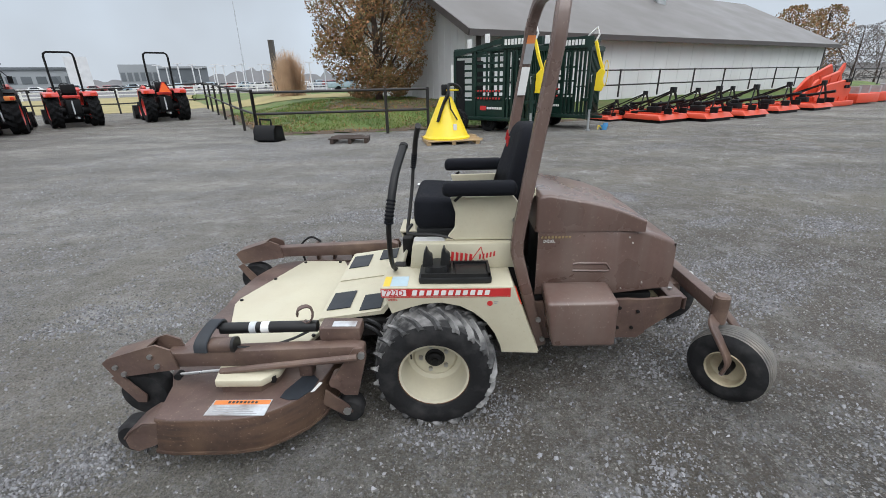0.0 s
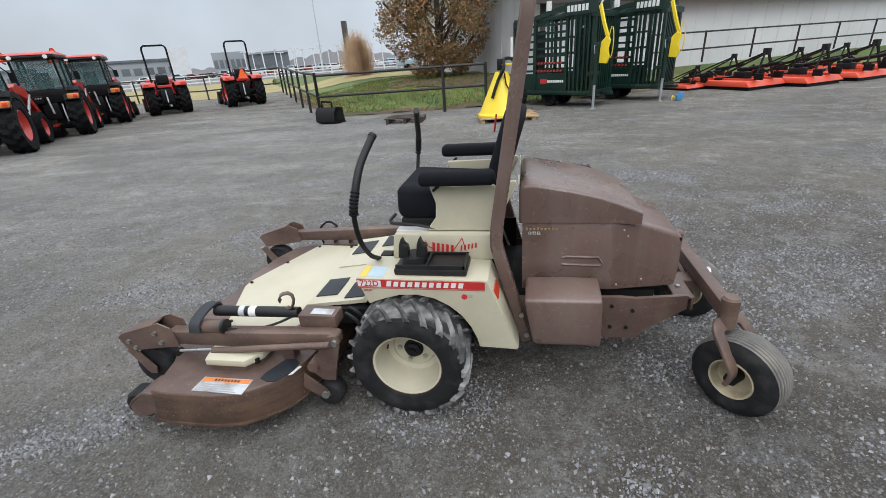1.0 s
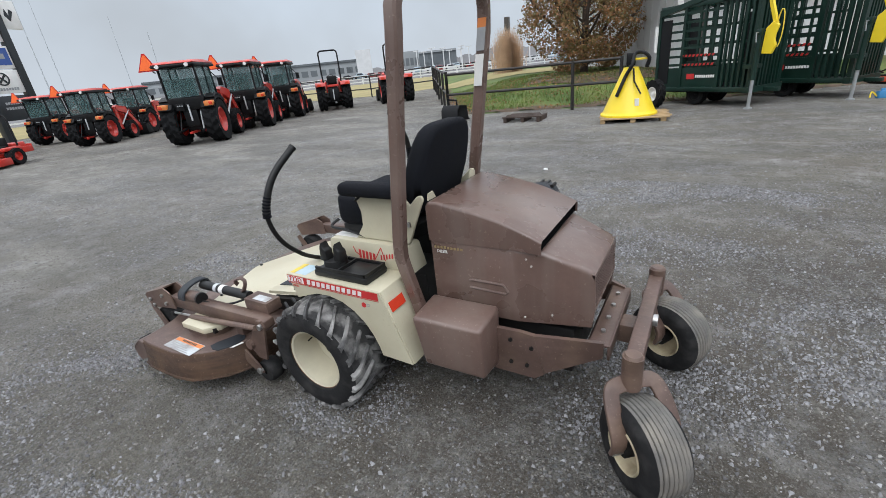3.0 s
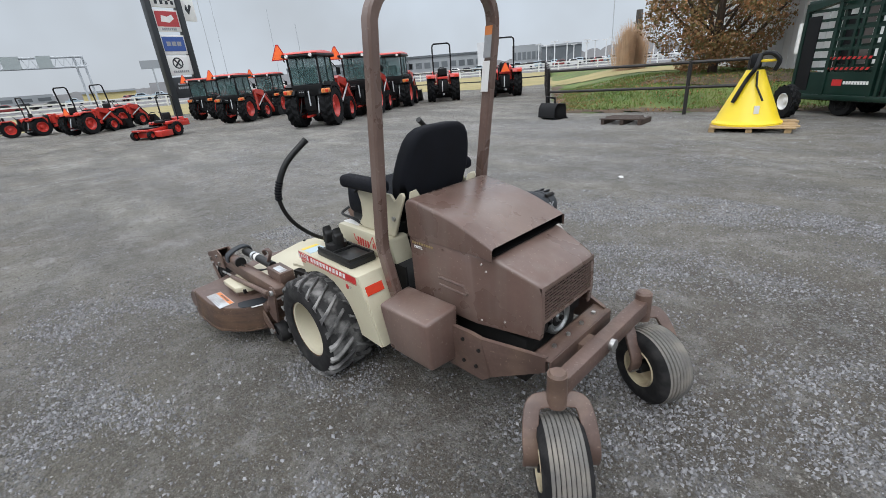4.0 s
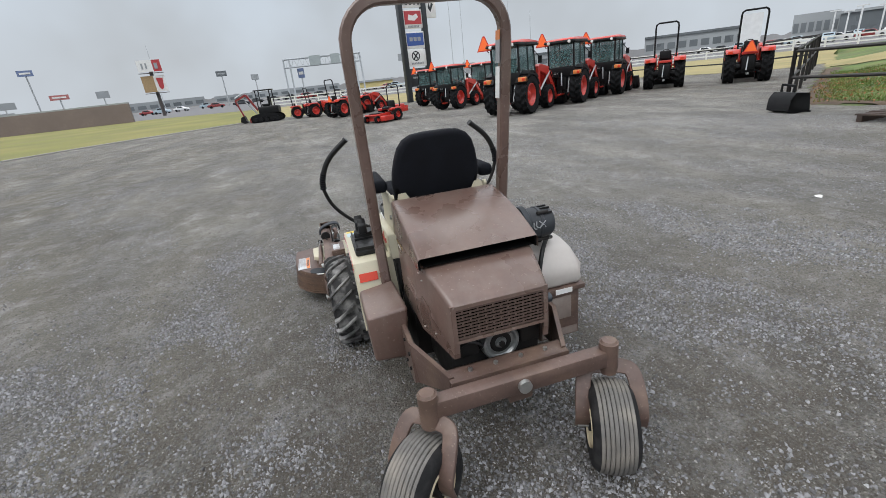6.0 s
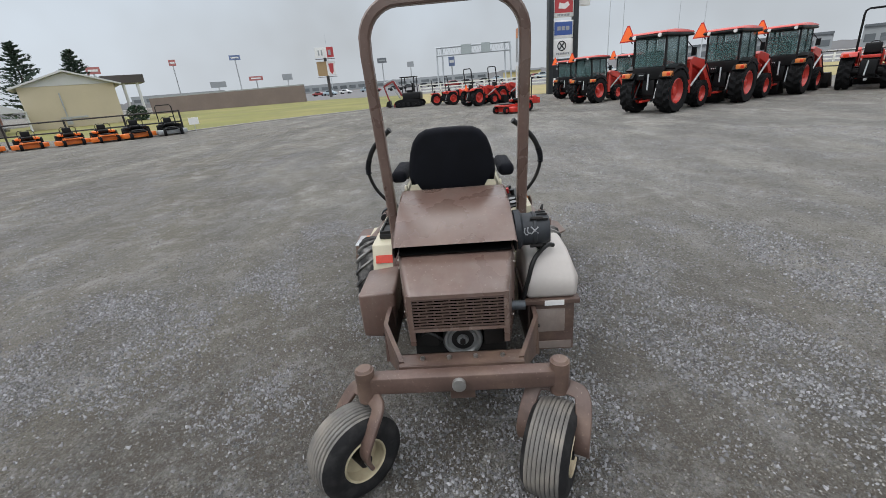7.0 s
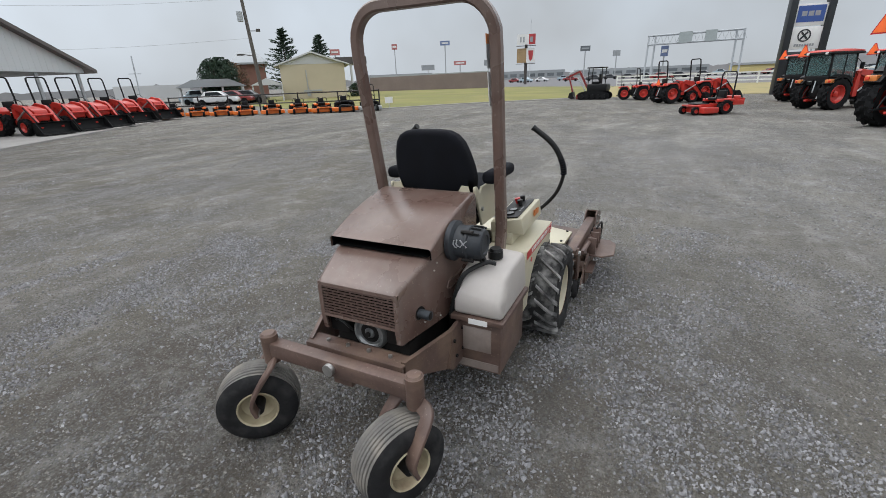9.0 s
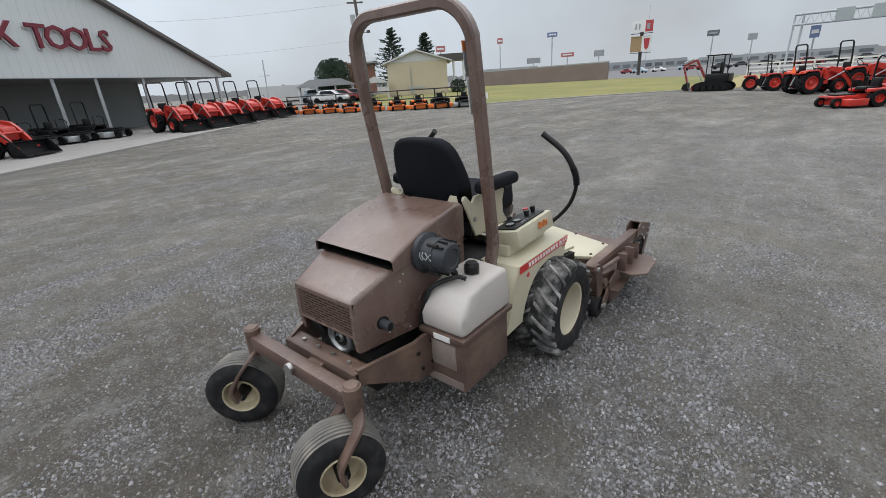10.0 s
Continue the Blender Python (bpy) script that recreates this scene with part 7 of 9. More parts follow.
def rotary_cutter(loc, yaw, scale=1.0):
    t = thing("rotary_cutter", loc, "orange rotary cutter with a black hitch frame and driveshaft", "mower attachment", yaw, "rotary cutters along the fence", scale=scale)
    bm = bmesh.new()
    prism(bm, [(-1.0, -0.55), (-0.6, -0.78), (0.75, -0.78), (0.75, 0.78), (-0.6, 0.78), (-1.0, 0.55)], 2, 0.10, 0.25)
    for v in bm.verts:
        if v.co.z > 0.2:
            v.co.x, v.co.y = v.co.x * 0.95, v.co.y * 0.95
        elif v.co.x > 0.5:
            v.co.x += 0.12
    soften(bm, 0.015, 2)
    deck = part("cutter_deck", bm, CUTTER_ORANGE, t, "orange-red steel cutter deck")
    # solid black block fills the gap below the deck in place of shade
    part("blade_opening", boxes((-0.9, 0.80, -0.70, 0.70, 0.0, 0.10)), TRACTOR_BLACK, deck, "black block for the shade under the deck")
    for y in (-0.35, 0.35):
        part("deck_rib", boxes((-0.9, 0.70, y - 0.03, y + 0.03, 0.25, 0.30)), CUTTER_ORANGE, deck)
    bm = boxes((-0.2, 0.2, -0.16, 0.16, 0.25, 0.48), (-0.1, 0.1, -0.1, 0.1, 0.46, 0.60))
    soften(bm, 0.03, 2)
    part("gearbox", bm, TRACTOR_BLACK, t, "dark gearbox")
    part("chain_guard", boxes((-1.02, -0.98, -0.55, 0.55, 0.04, 0.20)), TRACTOR_BLACK, t)
    part("stump_bar", boxes((-0.55, -0.35, -0.5, 0.5, 0.25, 0.33), bevel=0.01), TRACTOR_BLACK, t)
    for s in (-1, 1):
        bm = bmesh.new()
        sweep(bm, [(0.70, s * 0.36, 0.30), (0.62, s * 0.06, 1.02)], rect(0.035, 0.07))
        part("hitch_leg", bm, TRACTOR_BLACK, t, "black A-frame leg")
        bm = bmesh.new()
        sweep(bm, [(0.62, s * 0.06, 1.0), (-0.85, s * 0.30, 0.36)], rect(0.03, 0.05))
        part("hitch_brace", bm, TRACTOR_BLACK, t)
        part("lower_pin", boxes((0.70, 0.95, s * 0.40 - 0.03, s * 0.40 + 0.03, 0.28, 0.46)), TRACTOR_BLACK, t)
    part("hitch_head", boxes((0.55, 0.69, -0.09, 0.09, 0.94, 1.12), bevel=0.01), TRACTOR_BLACK, t)
    part("driveshaft", made(cyl, (0.15, 0, 0.55), (1.05, 0.05, 0.72), 0.055, 10), TRACTOR_BLACK, t)
    bm = bmesh.new()
    lathe(bm, [(0.05, -0.06), (0.2, -0.06), (0.23, 0), (0.2, 0.06), (0.05, 0.06)], 18, Matrix.Translation((-1.25, 0, 0.23)))
    part("tail_wheel", bm, TRACTOR_TYRE, t)
    bm = bmesh.new()
    sweep(bm, [(-0.9, 0, 0.33), (-1.2, 0, 0.50), (-1.25, 0.0, 0.25)], rect(0.05, 0.05))
    part("tail_arm", bm, TRACTOR_BLACK, t)
    return t


cut = rotary_cutter((6.75, 15.35, 0), -60, 0.96)
for x, y, yw, s in ((8.3, 15.55, -60, 0.96), (10.0, 16.35, -60, 0.96), (12.25, 18.0, -60, 0.98), (14.3, 19.0, -60, 0.98), (6.9, 17.6, -60, 0.8), (5.35, 15.9, -58, 0.62), (9.0, 18.0, -62, 0.85), (11.0, 19.2, -62, 0.85)):
    ob = copy_thing(cut, pose(x, y, 0, 0, 0, yw))
    ob.scale = (s, s, s)


def flail(loc, yaw):
    t = thing("orange_implement", loc, "large folded orange-red farm implement", "farm implement", yaw)
    for k, (x, z, tilt) in enumerate(((0, 0.1, 0), (0.25, 0.35, 18), (0.55, 0.55, 30))):
        bm = bmesh.new()
        prism(bm, [(-1.2, 0.0), (1.1, 0.0), (1.2, 0.6), (0.9, 1.0), (-0.6, 0.8), (-1.3, 0.35)], 1, -0.06, 0.06)
        soften(bm, 0.02, 1)
        bm.transform(pose(x, k * 0.55 - 0.6, z, tilt * 0.3, -6 * k, 0))
        part("folded_wing", bm, CUTTER_ORANGE, t, "orange-red steel wing deck")
    for x in (-0.9, -0.3, 0.4, 1.0):
        part("brace", boxes((x, x + 0.1, -0.7, 0.6, 0.25, 0.40), (x, x + 0.08, -0.2, -0.1, 0.3, 1.25)), CUTTER_ORANGE, t)
    for x in (0.6, 0.8):
        for z in (0.8, 1.05):
            part("dark_hub", made(cyl, (x + 0.1, -0.72, z), (x + 0.1, -0.60, z), 0.07, 10), TRACTOR_BLACK, t)
    part("tongue", made(prism, [(0.9, 1.1), (1.45, 1.75), (1.5, 1.5), (1.1, 0.95)], 1, -0.1, 0.0), CUTTER_ORANGE, t)
    part("base_frame", boxes((-1.3, 1.4, -0.8, 0.7, 0.02, 0.22), bevel=0.02), CUTTER_ORANGE, t)


flail((15.8, 20.3, 0), 25)
for x, y in ((18.6, 21.4), (20.6, 22.6)):
    t = thing("orange_implement", (x, y, 0), "low orange-red box implement with black fittings", "farm implement", 25)
    part("box_body", boxes((-0.9, 0.9, -0.4, 0.4, 0.05, 0.45), bevel=0.03), CUTTER_ORANGE, t)
    part("fittings", boxes((-0.5, -0.35, -0.2, 0.2, 0.45, 0.75), (0.3, 0.45, -0.2, 0.2, 0.45, 0.8)), GALV, t)
t = thing("blue_fitting", (4.35, 13.0, 0), "small bright blue plastic fitting on the gravel", "fitting", 20, scale=0.65)
part("fitting_body", boxes((-0.12, 0.12, -0.08, 0.08, 0.0, 0.22), (-0.05, 0.2, -0.03, 0.03, 0.1, 0.3), bevel=0.02), BLUE, t)
part("fitting_hose", made(sweep, smooth_line([(-0.1, 0, 0.05), (-0.25, 0.05, 0.2), (-0.3, 0, 0.03)], 5), ring(0.02, 6)), YELLOW, t)


# ---- cattle chutes ----
def chute(loc, yaw, scale=1.0):
    """Local x runs towards the head gate, y to its left."""
    t = thing("cattle_chute", loc, "dark green steel cattle squeeze chute with yellow head-gate levers", "cattle chute", yaw, "cattle chutes", scale=scale)
    L0, L1, W, Z0, Z1 = -2.40, 0.0, 0.48, 0.40, 2.20
    GS = -0.74
    for s in (-1, 1):
        y = s * W
        side = part("bottom_rail", boxes((L0, L1, y - 0.04, y + 0.04, Z0 - 0.08, Z0 + 0.02), bevel=0.008), GREEN, t)
        part("top_rail", boxes((L0, L1, y - 0.04, y + 0.04, Z1 - 0.05, Z1 + 0.05), bevel=0.008), GREEN, side)
        for x in (L0, L0 + 0.70, GS, L1):
            part("upright", boxes((x - 0.035, x + 0.035, y - 0.04, y + 0.04, Z0, Z1)), GREEN, side)
        part("lower_panel", boxes((L0 + 0.04, GS - 0.04, y - 0.012, y + 0.012, Z0 + 0.02, Z0 + 0.46)), GREEN, side, "solid dark green lower panel")
        for k in range(7 if s < 0 else 3):
            z = Z0 + 0.50 + k * (0.185 if s < 0 else 0.40)
            part("side_slat", boxes((L0 + 0.04, GS - 0.04, y - 0.015, y + 0.015, z, z + 0.055)), GREEN, side)
        for x in (-1.34, -1.22, -0.96):
            part("slat_stay", boxes((x, x + 0.05, y - 0.022, y + 0.022, Z0 + 0.5, Z1)), GREEN, side)
        for k in range(5):
            x = GS + 0.12 + k * 0.125
            part("gate_bar", boxes((x - 0.024, x + 0.024, y - 0.03, y + 0.03, Z0, Z1)), GREEN, side)
        if s < 0:
            for zz in (Z0 + 0.50, Z0 + 0.70):
                for k in range(9):
                    x = -1.72 + k * 0.10
                    part("red_tab", made(prism, [(x, zz), (x + 0.05, zz), (x + 0.075, zz + 0.05), (x + 0.025, zz + 0.05)], 1, y - 0.034, y - 0.024), DECAL_RED, side)
        part("name_plate", boxes((-1.52, -1.32, y + s * 0.016 - 0.004, y + s * 0.016 + 0.004, Z0 + 0.20, Z0 + 0.32)), DECAL_RED, side)
        for k in range(9):
            x = -1.29 + k * 0.056
            part("letter_block", boxes((x, x + 0.042, y + s * 0.016 - 0.004, y + s * 0.016 + 0.004, Z0 + 0.23, Z0 + 0.29)), DECAL_WHITE, side)
        part("rubber_panel", boxes((L0 + 0.05, L0 + 0.34, y + s * 0.02 - 0.01, y + s * 0.02 + 0.01, Z0 + 0.1, Z1 - 0.25)), TRACTOR_BLACK, side, "black rubber sheet")
    for x in (L0, L0 + 0.70, GS, 0.0):
        part("cross_beam", boxes((x - 0.04, x + 0.04, -W, W, Z1 - 0.03, Z1 + 0.05)), GREEN, t)
    part("floor", boxes((L0, L1, -W, W, Z0 - 0.1, Z0 - 0.04)), TRACTOR_BLACK, t)
    part("top_beam", made(prism, [(L0, Z1 - 0.06), (-1.0, Z1 + 0.22), (-0.1, Z1 + 0.30), (-0.1, Z1 + 0.10), (-1.0, Z1 + 0.10), (L0, Z1 - 0.16)], 1, W - 0.1, W + 0.06), GREEN, t, "raised green top beam")
    part("top_beam", made(prism, [(L0, Z1 - 0.06), (-1.0, Z1 + 0.22), (-0.1, Z1 + 0.30), (-0.1, Z1 + 0.10), (-1.0, Z1 + 0.10), (L0, Z1 - 0.16)], 1, -W - 0.06, -W + 0.1), GREEN, t)
    part("sign_board", boxes((-0.80, 0.10, -W - 0.09, -W - 0.06, Z1 + 0.0, Z1 + 0.28)), GREEN, t)
    for k in range(6):
        part("letter_block", boxes((-0.72 + k * 0.10, -0.65 + k * 0.10, -W - 0.098, -W - 0.09, Z1 + 0.07, Z1 + 0.21)), DECAL_WHITE, t)
    # head gate at the front
    for k in range(9):
        y = -0.42 + k * 0.105
        part("head_gate_bar", boxes((-0.03, 0.03, y - 0.022, y + 0.022, Z0, Z1)), GREEN, t)
    part("head_gate_beam", boxes((-0.06, 0.06, -0.56, 0.56, Z0 - 0.1, Z0 + 0.02)), GREEN, t)
    part("head_gate_beam", boxes((-0.06, 0.06, -0.56, 0.56, Z1 - 0.08, Z1 + 0.04)), GREEN, t)
    # yellow lever gear at the near front corner
    bm = bmesh.new()
    sweep(bm, [(0.16, -0.56, 2.34), (0.30, -0.60, 1.95), (0.44, -0.62, 1.62), (0.42, -0.62, 1.35)], rect(0.05, 0.075))
    part("lever", bm, YELLOW, t, "bright yellow control lever")
    bm = bmesh.new()
    prism(bm, [(0.26, 1.08), (0.46, 1.06), (0.52, 1.22), (0.46, 1.36), (0.52, 1.58), (0.40, 1.66), (0.28, 1.54)], 1, -0.66, -0.60)
    soften(bm, 0.01, 1)
    part("lever_plate", bm, YELLOW, t, "bright yellow lever plate")
    bm = bmesh.new()
    loop = [(0.52 + 0.06 * math.cos(a), -0.62, 1.52 + 0.34 * math.sin(a)) for a in [2 * math.pi * k / 14 for k in range(14)]]
    sweep(bm, loop, ring(0.012, 6), up=(0, 1, 0), closed=True)
    part("handle_loop", bm, DECAL_YELLOW, t)
    bm = bmesh.new()
    sweep(bm, [(-0.1, -0.5, Z1 + 0.28), (0.16, -0.52, Z1 + 0.48), (0.22, -0.52, Z1 + 0.30), (0.12, -0.52, Z1 + 0.10)], ring(0.025, 6))
    part("white_rod", bm, DECAL_WHITE, t, "bent white control rod")
    part("white_bracket", boxes((-1.92, -1.78, -W - 0.08, -W - 0.05, Z1 + 0.06, Z1 + 0.28)), DECAL_WHITE, t)
    part("white_bracket", boxes((-1.34, -1.20, -W - 0.08, -W - 0.05, Z1 + 0.16, Z1 + 0.38)), DECAL_WHITE, t)
    part("white_bottle", made(cyl, (L0 - 0.10, -W, 1.25), (L0 - 0.10, -W, 1.85), 0.06, 10), DECAL_WHITE, t)
    # jack leg and transport wheels
    JX, JY = 0.20, -W - 0.20
    bm = bmesh.new()
    cyl(bm, (JX, JY, 0.03), (JX, JY, 0.66), 0.033, 12)
    cyl(bm, (JX, JY, 0.0), (JX, JY, 0.03), 0.075, 12)
    jack = part("jack_leg", bm, GALV, t, "galvanised jack leg")
    part("jack_sleeve", made(cyl, (JX, JY, 0.58), (JX, JY, 1.42), 0.05, 12), GREEN, jack)
    part("jack_head", boxes((JX - 0.05, JX + 0.06, JY - 0.05, JY + 0.05, 1.42, 1.54), bevel=0.01), GREEN, jack)
    part("jack_crank", made(sweep, [(JX, JY - 0.05, 1.48), (JX, JY - 0.12, 1.48), (JX + 0.02, JY - 0.12, 1.30)], ring(0.012, 6)), GALV, jack)
    part("jack_bracket", boxes((-0.04, JX, JY - 0.02, -W + 0.04, 0.80, 0.88)), GREEN, jack)
    for s in (-1, 1):
        wheel(t, -1.3, s * 0.34, 0.24, 0.16, TRACTOR_BLACK, s, 10, 0.55)
    part("tow_coupling", boxes((0.05, 0.36, -0.05, 0.05, 0.29, 0.37), bevel=0.01), GREEN, t)


chute((2.30, 12.72, 0), -36)
chute((4.10, 13.58, 0), -36)

# ---- yellow cone spreader on its pallet ----
spreader = thing("fertiliser_spreader", (-0.18, 11.12, 0.10), "bright yellow cone fertiliser spreader standing upside down on a pallet", "spreader", 8)
bm = bmesh.new()
prof = [(0.585, 0.0), (0.585, 0.035), (0.54, 0.07), (0.525, 0.10), (0.165, 0.92), (0.15, 0.97), (0.0, 0.97)]
rings = []
for r, z in prof:
    rings.append([bm.verts.new((r * math.cos(2 * math.pi * i / 40) * 1.0, r * math.sin(2 * math.pi * i / 40), z)) for i in range(40)])
for a, b in zip(rings, rings[1:]):
    for i in range(40):
        bm.faces.new((a[i], a[(i + 1) % 40], b[(i + 1) % 40], b[i]))
bmesh.ops.recalc_face_normals(bm, faces=bm.faces)
part("cone_hopper", bm, YELLOW, spreader, "smooth yellow cone hopper")
for s in (-1, 1):
    bm = bmesh.new()
    sweep(bm, smooth_line([(-0.25, -0.36 * 1, 0.42), (-0.10, -0.26, 0.80), (0.02, -0.20 + 0.1 * s, 1.02), (0.06, 0.12 * s, 1.22), (0.22, 0.16 * s, 1.24), (0.34, 0.16 * s, 1.12), (0.30, 0.14 * s, 0.95)], 5), ring(0.036, 8))
    part("spreader_frame", bm, TRACTOR_BLACK, spreader, "black tubular frame")
part("spinner_plate", boxes((0.0, 0.30, -0.14, 0.14, 1.10, 1.14), bevel=0.01), YELLOW, spreader)
part("spinner_gearbox", boxes((-0.10, 0.08, -0.09, 0.09, 1.0, 1.25), bevel=0.02), TRACTOR_BLACK, spreader)
bm = bmesh.new()
sweep(bm, [(0.05, -0.22, 0.95), (0.08, -0.30, 0.70), (0.22, -0.42, 0.45)], ring(0.018, 6))
part("control_rod", bm, TRACTOR_BLACK, spreader)
part("warning_label", made(prism, [(0.12, -0.463), (0.20, -0.445), (0.19, -0.395), (0.11, -0.41)], 2, 0.22, 0.36), DECAL_WHITE, spreader)
pallet = thing("pallet", (-0.1, 11.1, 0), "pale wooden pallet on the gravel", "pallet", 10)
for k in range(6):
    part("deck_board", boxes((-0.62 - 0.025 * (k % 3), 0.70 + 0.03 * ((k * 2) % 3), -0.60 + k * 0.215, -0.44 + k * 0.215 - 0.02 * (k % 2), 0.078, 0.10)), WOOD, pallet)
for x in (-0.60, 0.0, 0.58):
    part("stringer", boxes((x - 0.04, x + 0.06, -0.58, 0.63, 0.0, 0.078)), WOOD, pallet)
spare = thing("trailer_wheel", (0.14, 12.75, 0), "black tyre on a pale steel wheel beside the spreader", "wheel", -48)
wheel(spare, 0, 0, 0.34, 0.16, DECAL_WHITE, -1, 14, 0.5)

# ---- small things along the fence ----
bk = thing("excavator_bucket", (-4.95, 11.75, 0), "black steel excavator bucket on the gravel", "bucket", 168)
bm = bmesh.new()
prism(bm, [(-0.20, 0.40), (0.10, 0.43), (0.20, 0.30), (0.22, 0.06), (0.05, 0.0), (-0.24, 0.02), (-0.26, 0.06), (0.0, 0.09), (0.12, 0.16), (0.10, 0.30), (-0.18, 0.34)], 0, -0.31, 0.31)
for s in (-0.31, 0.29):
    prism(bm, [(-0.20, 0.40), (0.10, 0.43), (0.20, 0.30), (0.22, 0.06), (0.05, 0.0), (-0.26, 0.03)], 0, s, s + 0.02)
part("bucket_shell", bm, TRACTOR_BLACK, bk)
bm = bmesh.new()
sweep(bm, [(-0.16, 0.05, 0.42), (-0.16, 0.05, 0.56), (0.16, 0.05, 0.58), (0.16, 0.05, 0.42)], rect(0.03, 0.05))
part("hitch_ears", bm, TRACTOR_BLACK, bk)
part("tooth_bar", boxes((-0.31, 0.31, -0.30, -0.24, 0.0, 0.03)), TRACTOR_BLACK, bk)
scrap = thing("scrap_pallet", (-2.65, 11.35, 0), "broken dark weathered pallet lying on gravel", "pallet", 4)
for k in range(4):
    part("deck_board", boxes((-0.52 + 0.05 * (k % 2), 0.50 - 0.08 * k, -0.35 + k * 0.2, -0.22 + k * 0.2, 0.115, 0.14)), DARKWOOD, scrap)
for x in (-0.45, 0.0, 0.4):
    part("stringer", boxes((x - 0.03, x + 0.05, -0.35, 0.38, 0.0, 0.115)), DARKWOOD, scrap)
litter = thing("paper_scrap", (-0.52, 6.4, 0), "crumpled white paper scrap", "litter", 20)
bm = bmesh.new()
bmesh.ops.create_icosphere(bm, subdivisions=2, radius=0.05)
for v in bm.verts:
    v.co *= 0.7 + 0.5 * noise.noise(v.co * 30)
    v.co.z = max(0.0, v.co.z * 0.4 + 0.012)
part("paper", bm, DECAL_WHITE, litter)


# ---- fences ----
def rail_fence(name, pts, spacing, height, rails, material, label, w=0.045, base=None, square=False, kind="fence"):
    f = thing(name, (0, 0, 0), label, kind)
    base = base or (lambda x, y: 0.0)
    pts = [Vector(p) for p in pts]
    for a, b in zip(pts, pts[1:]):
        n = max(1, round((b - a).length / spacing))
        ps = [a.lerp(b, k / n) for k in range(n + 1)]
        zs = [base(p.x, p.y) for p in ps]
        for k, (p, z) in enumerate(zip(ps, zs)):
            if k or a is pts[0]:
                bm = bmesh.new()
                if square:
                    box(bm, p.x - w, p.x + w, p.y - w, p.y + w, z - 0.05, z + height)
                else:
                    cyl(bm, (p.x, p.y, z - 0.05), (p.x, p.y, z + height + w), w, 10)
                part("post", bm, material, f)
        for h in rails:
            bm = bmesh.new()
            line = [(p.x, p.y, z + h) for p, z in zip(ps, zs)]
            if square:
                sweep(bm, line, rect(0.05, 0.14), flat=True)
            else:
                sweep(bm, line, ring(w * 0.8, 8))
            part("rail", bm, material, f)
    return f


rail_fence("pipe_fence", [(-13.5, 24.65), (-5.62, 12.62)], 2.4, 1.26, (0.66, 1.26), FENCE_BLACK, "black steel pipe fence along the gravel yard", base=lambda x, y: 0.22 * smoothstep(13, 25, y))
rail_fence("pipe_fence", [(-5.62, 12.62), (-1.95, 13.12), (-0.75, 13.33)], 3.7, 1.22, (0.65, 1.22), FENCE_BLACK, "black steel pipe fence in front of the lawn")
rail_fence("pipe_fence", [(-13.5, 24.65), (-23.5, 24.75), (-34, 24.2)], 4.8, 1.3, (0.5, 1.3), FENCE_BLACK, "black pipe fence behind the tractors", base=lambda x, y: 0.2 * smoothstep(-20, -13, x))
rail_fence("pipe_fence", [(4.6, 17.6), (26.5, 31.6)], 2.55, 0.98, (0.42, 0.98), FENCE_BLACK, "black pipe fence along the white building", w=0.035, base=lambda x, y: 0.66)
rail_fence("pipe_fence", [(27, 31.9), (48, 40)], 3.0, 1.0, (0.42, 1.0), FENCE_BLACK, "black pipe fence at the far end", w=0.035, base=lambda x, y: 0.5)
rail_fence("pipe_fence", [(-21.6, -12.9), (-19.0, -20.5), (-17.2, -27)], 2.6, 1.15, (0.6, 1.15), FENCE_BLACK, "black pipe fence behind the row of mowers")
rail_fence("board_fence", [(-62, -2.8), (-57.5, 15), (-54, 43), (-28, 72), (6, 88)], 3.0, 1.25, (0.35, 0.75, 1.15), WHITE_PAINT, "long white three-board fence beside the road", w=0.07, square=True)
t = thing("yard_sign", (-21.9, -12.4, 0), "small white sign on a short post", "sign", 20)
part("sign_face", boxes((-0.02, 0.02, -0.25, 0.25, 0.35, 0.72)), DECAL_WHITE, t)
part("sign_post", made(cyl, (0, 0, 0), (0, 0, 0.4), 0.02, 6), GALV, t)


# ---- trees ----
def leaves(count, place, size, rng, thin=0.55):
    """Many small bent leaves as one mesh."""
    verts, faces = [], []
    for _ in range(count):
        p = place(rng)
        if p is None:
            continue
        n = Vector((rng.gauss(0, 1), rng.gauss(0, 1), rng.gauss(0, 1))).normalized()
        u = n.orthogonal().normalized()
        u.rotate(Matrix.Rotation(rng.uniform(0, 6.28), 3, n))
        v = n.cross(u)
        s = size * rng.uniform(0.6, 1.3)
        i = len(verts)
        verts += [p - u * s, p - v * s * thin + n * s * 0.15, p + u * s, p + v * s * thin + n * s * 0.15]
        faces.append((i, i + 1, i + 2, i + 3))
    return verts, faces


def mesh_part(name, verts, faces, material, parent, label=""):
    me = bpy.data.meshes.new(name)
    me.from_pydata([tuple(v) for v in verts], [], faces)
    me.materials.append(material)
    ob = new(name, me)
    ob.parent = parent
    if label:
        tagged(ob, label)
    return ob


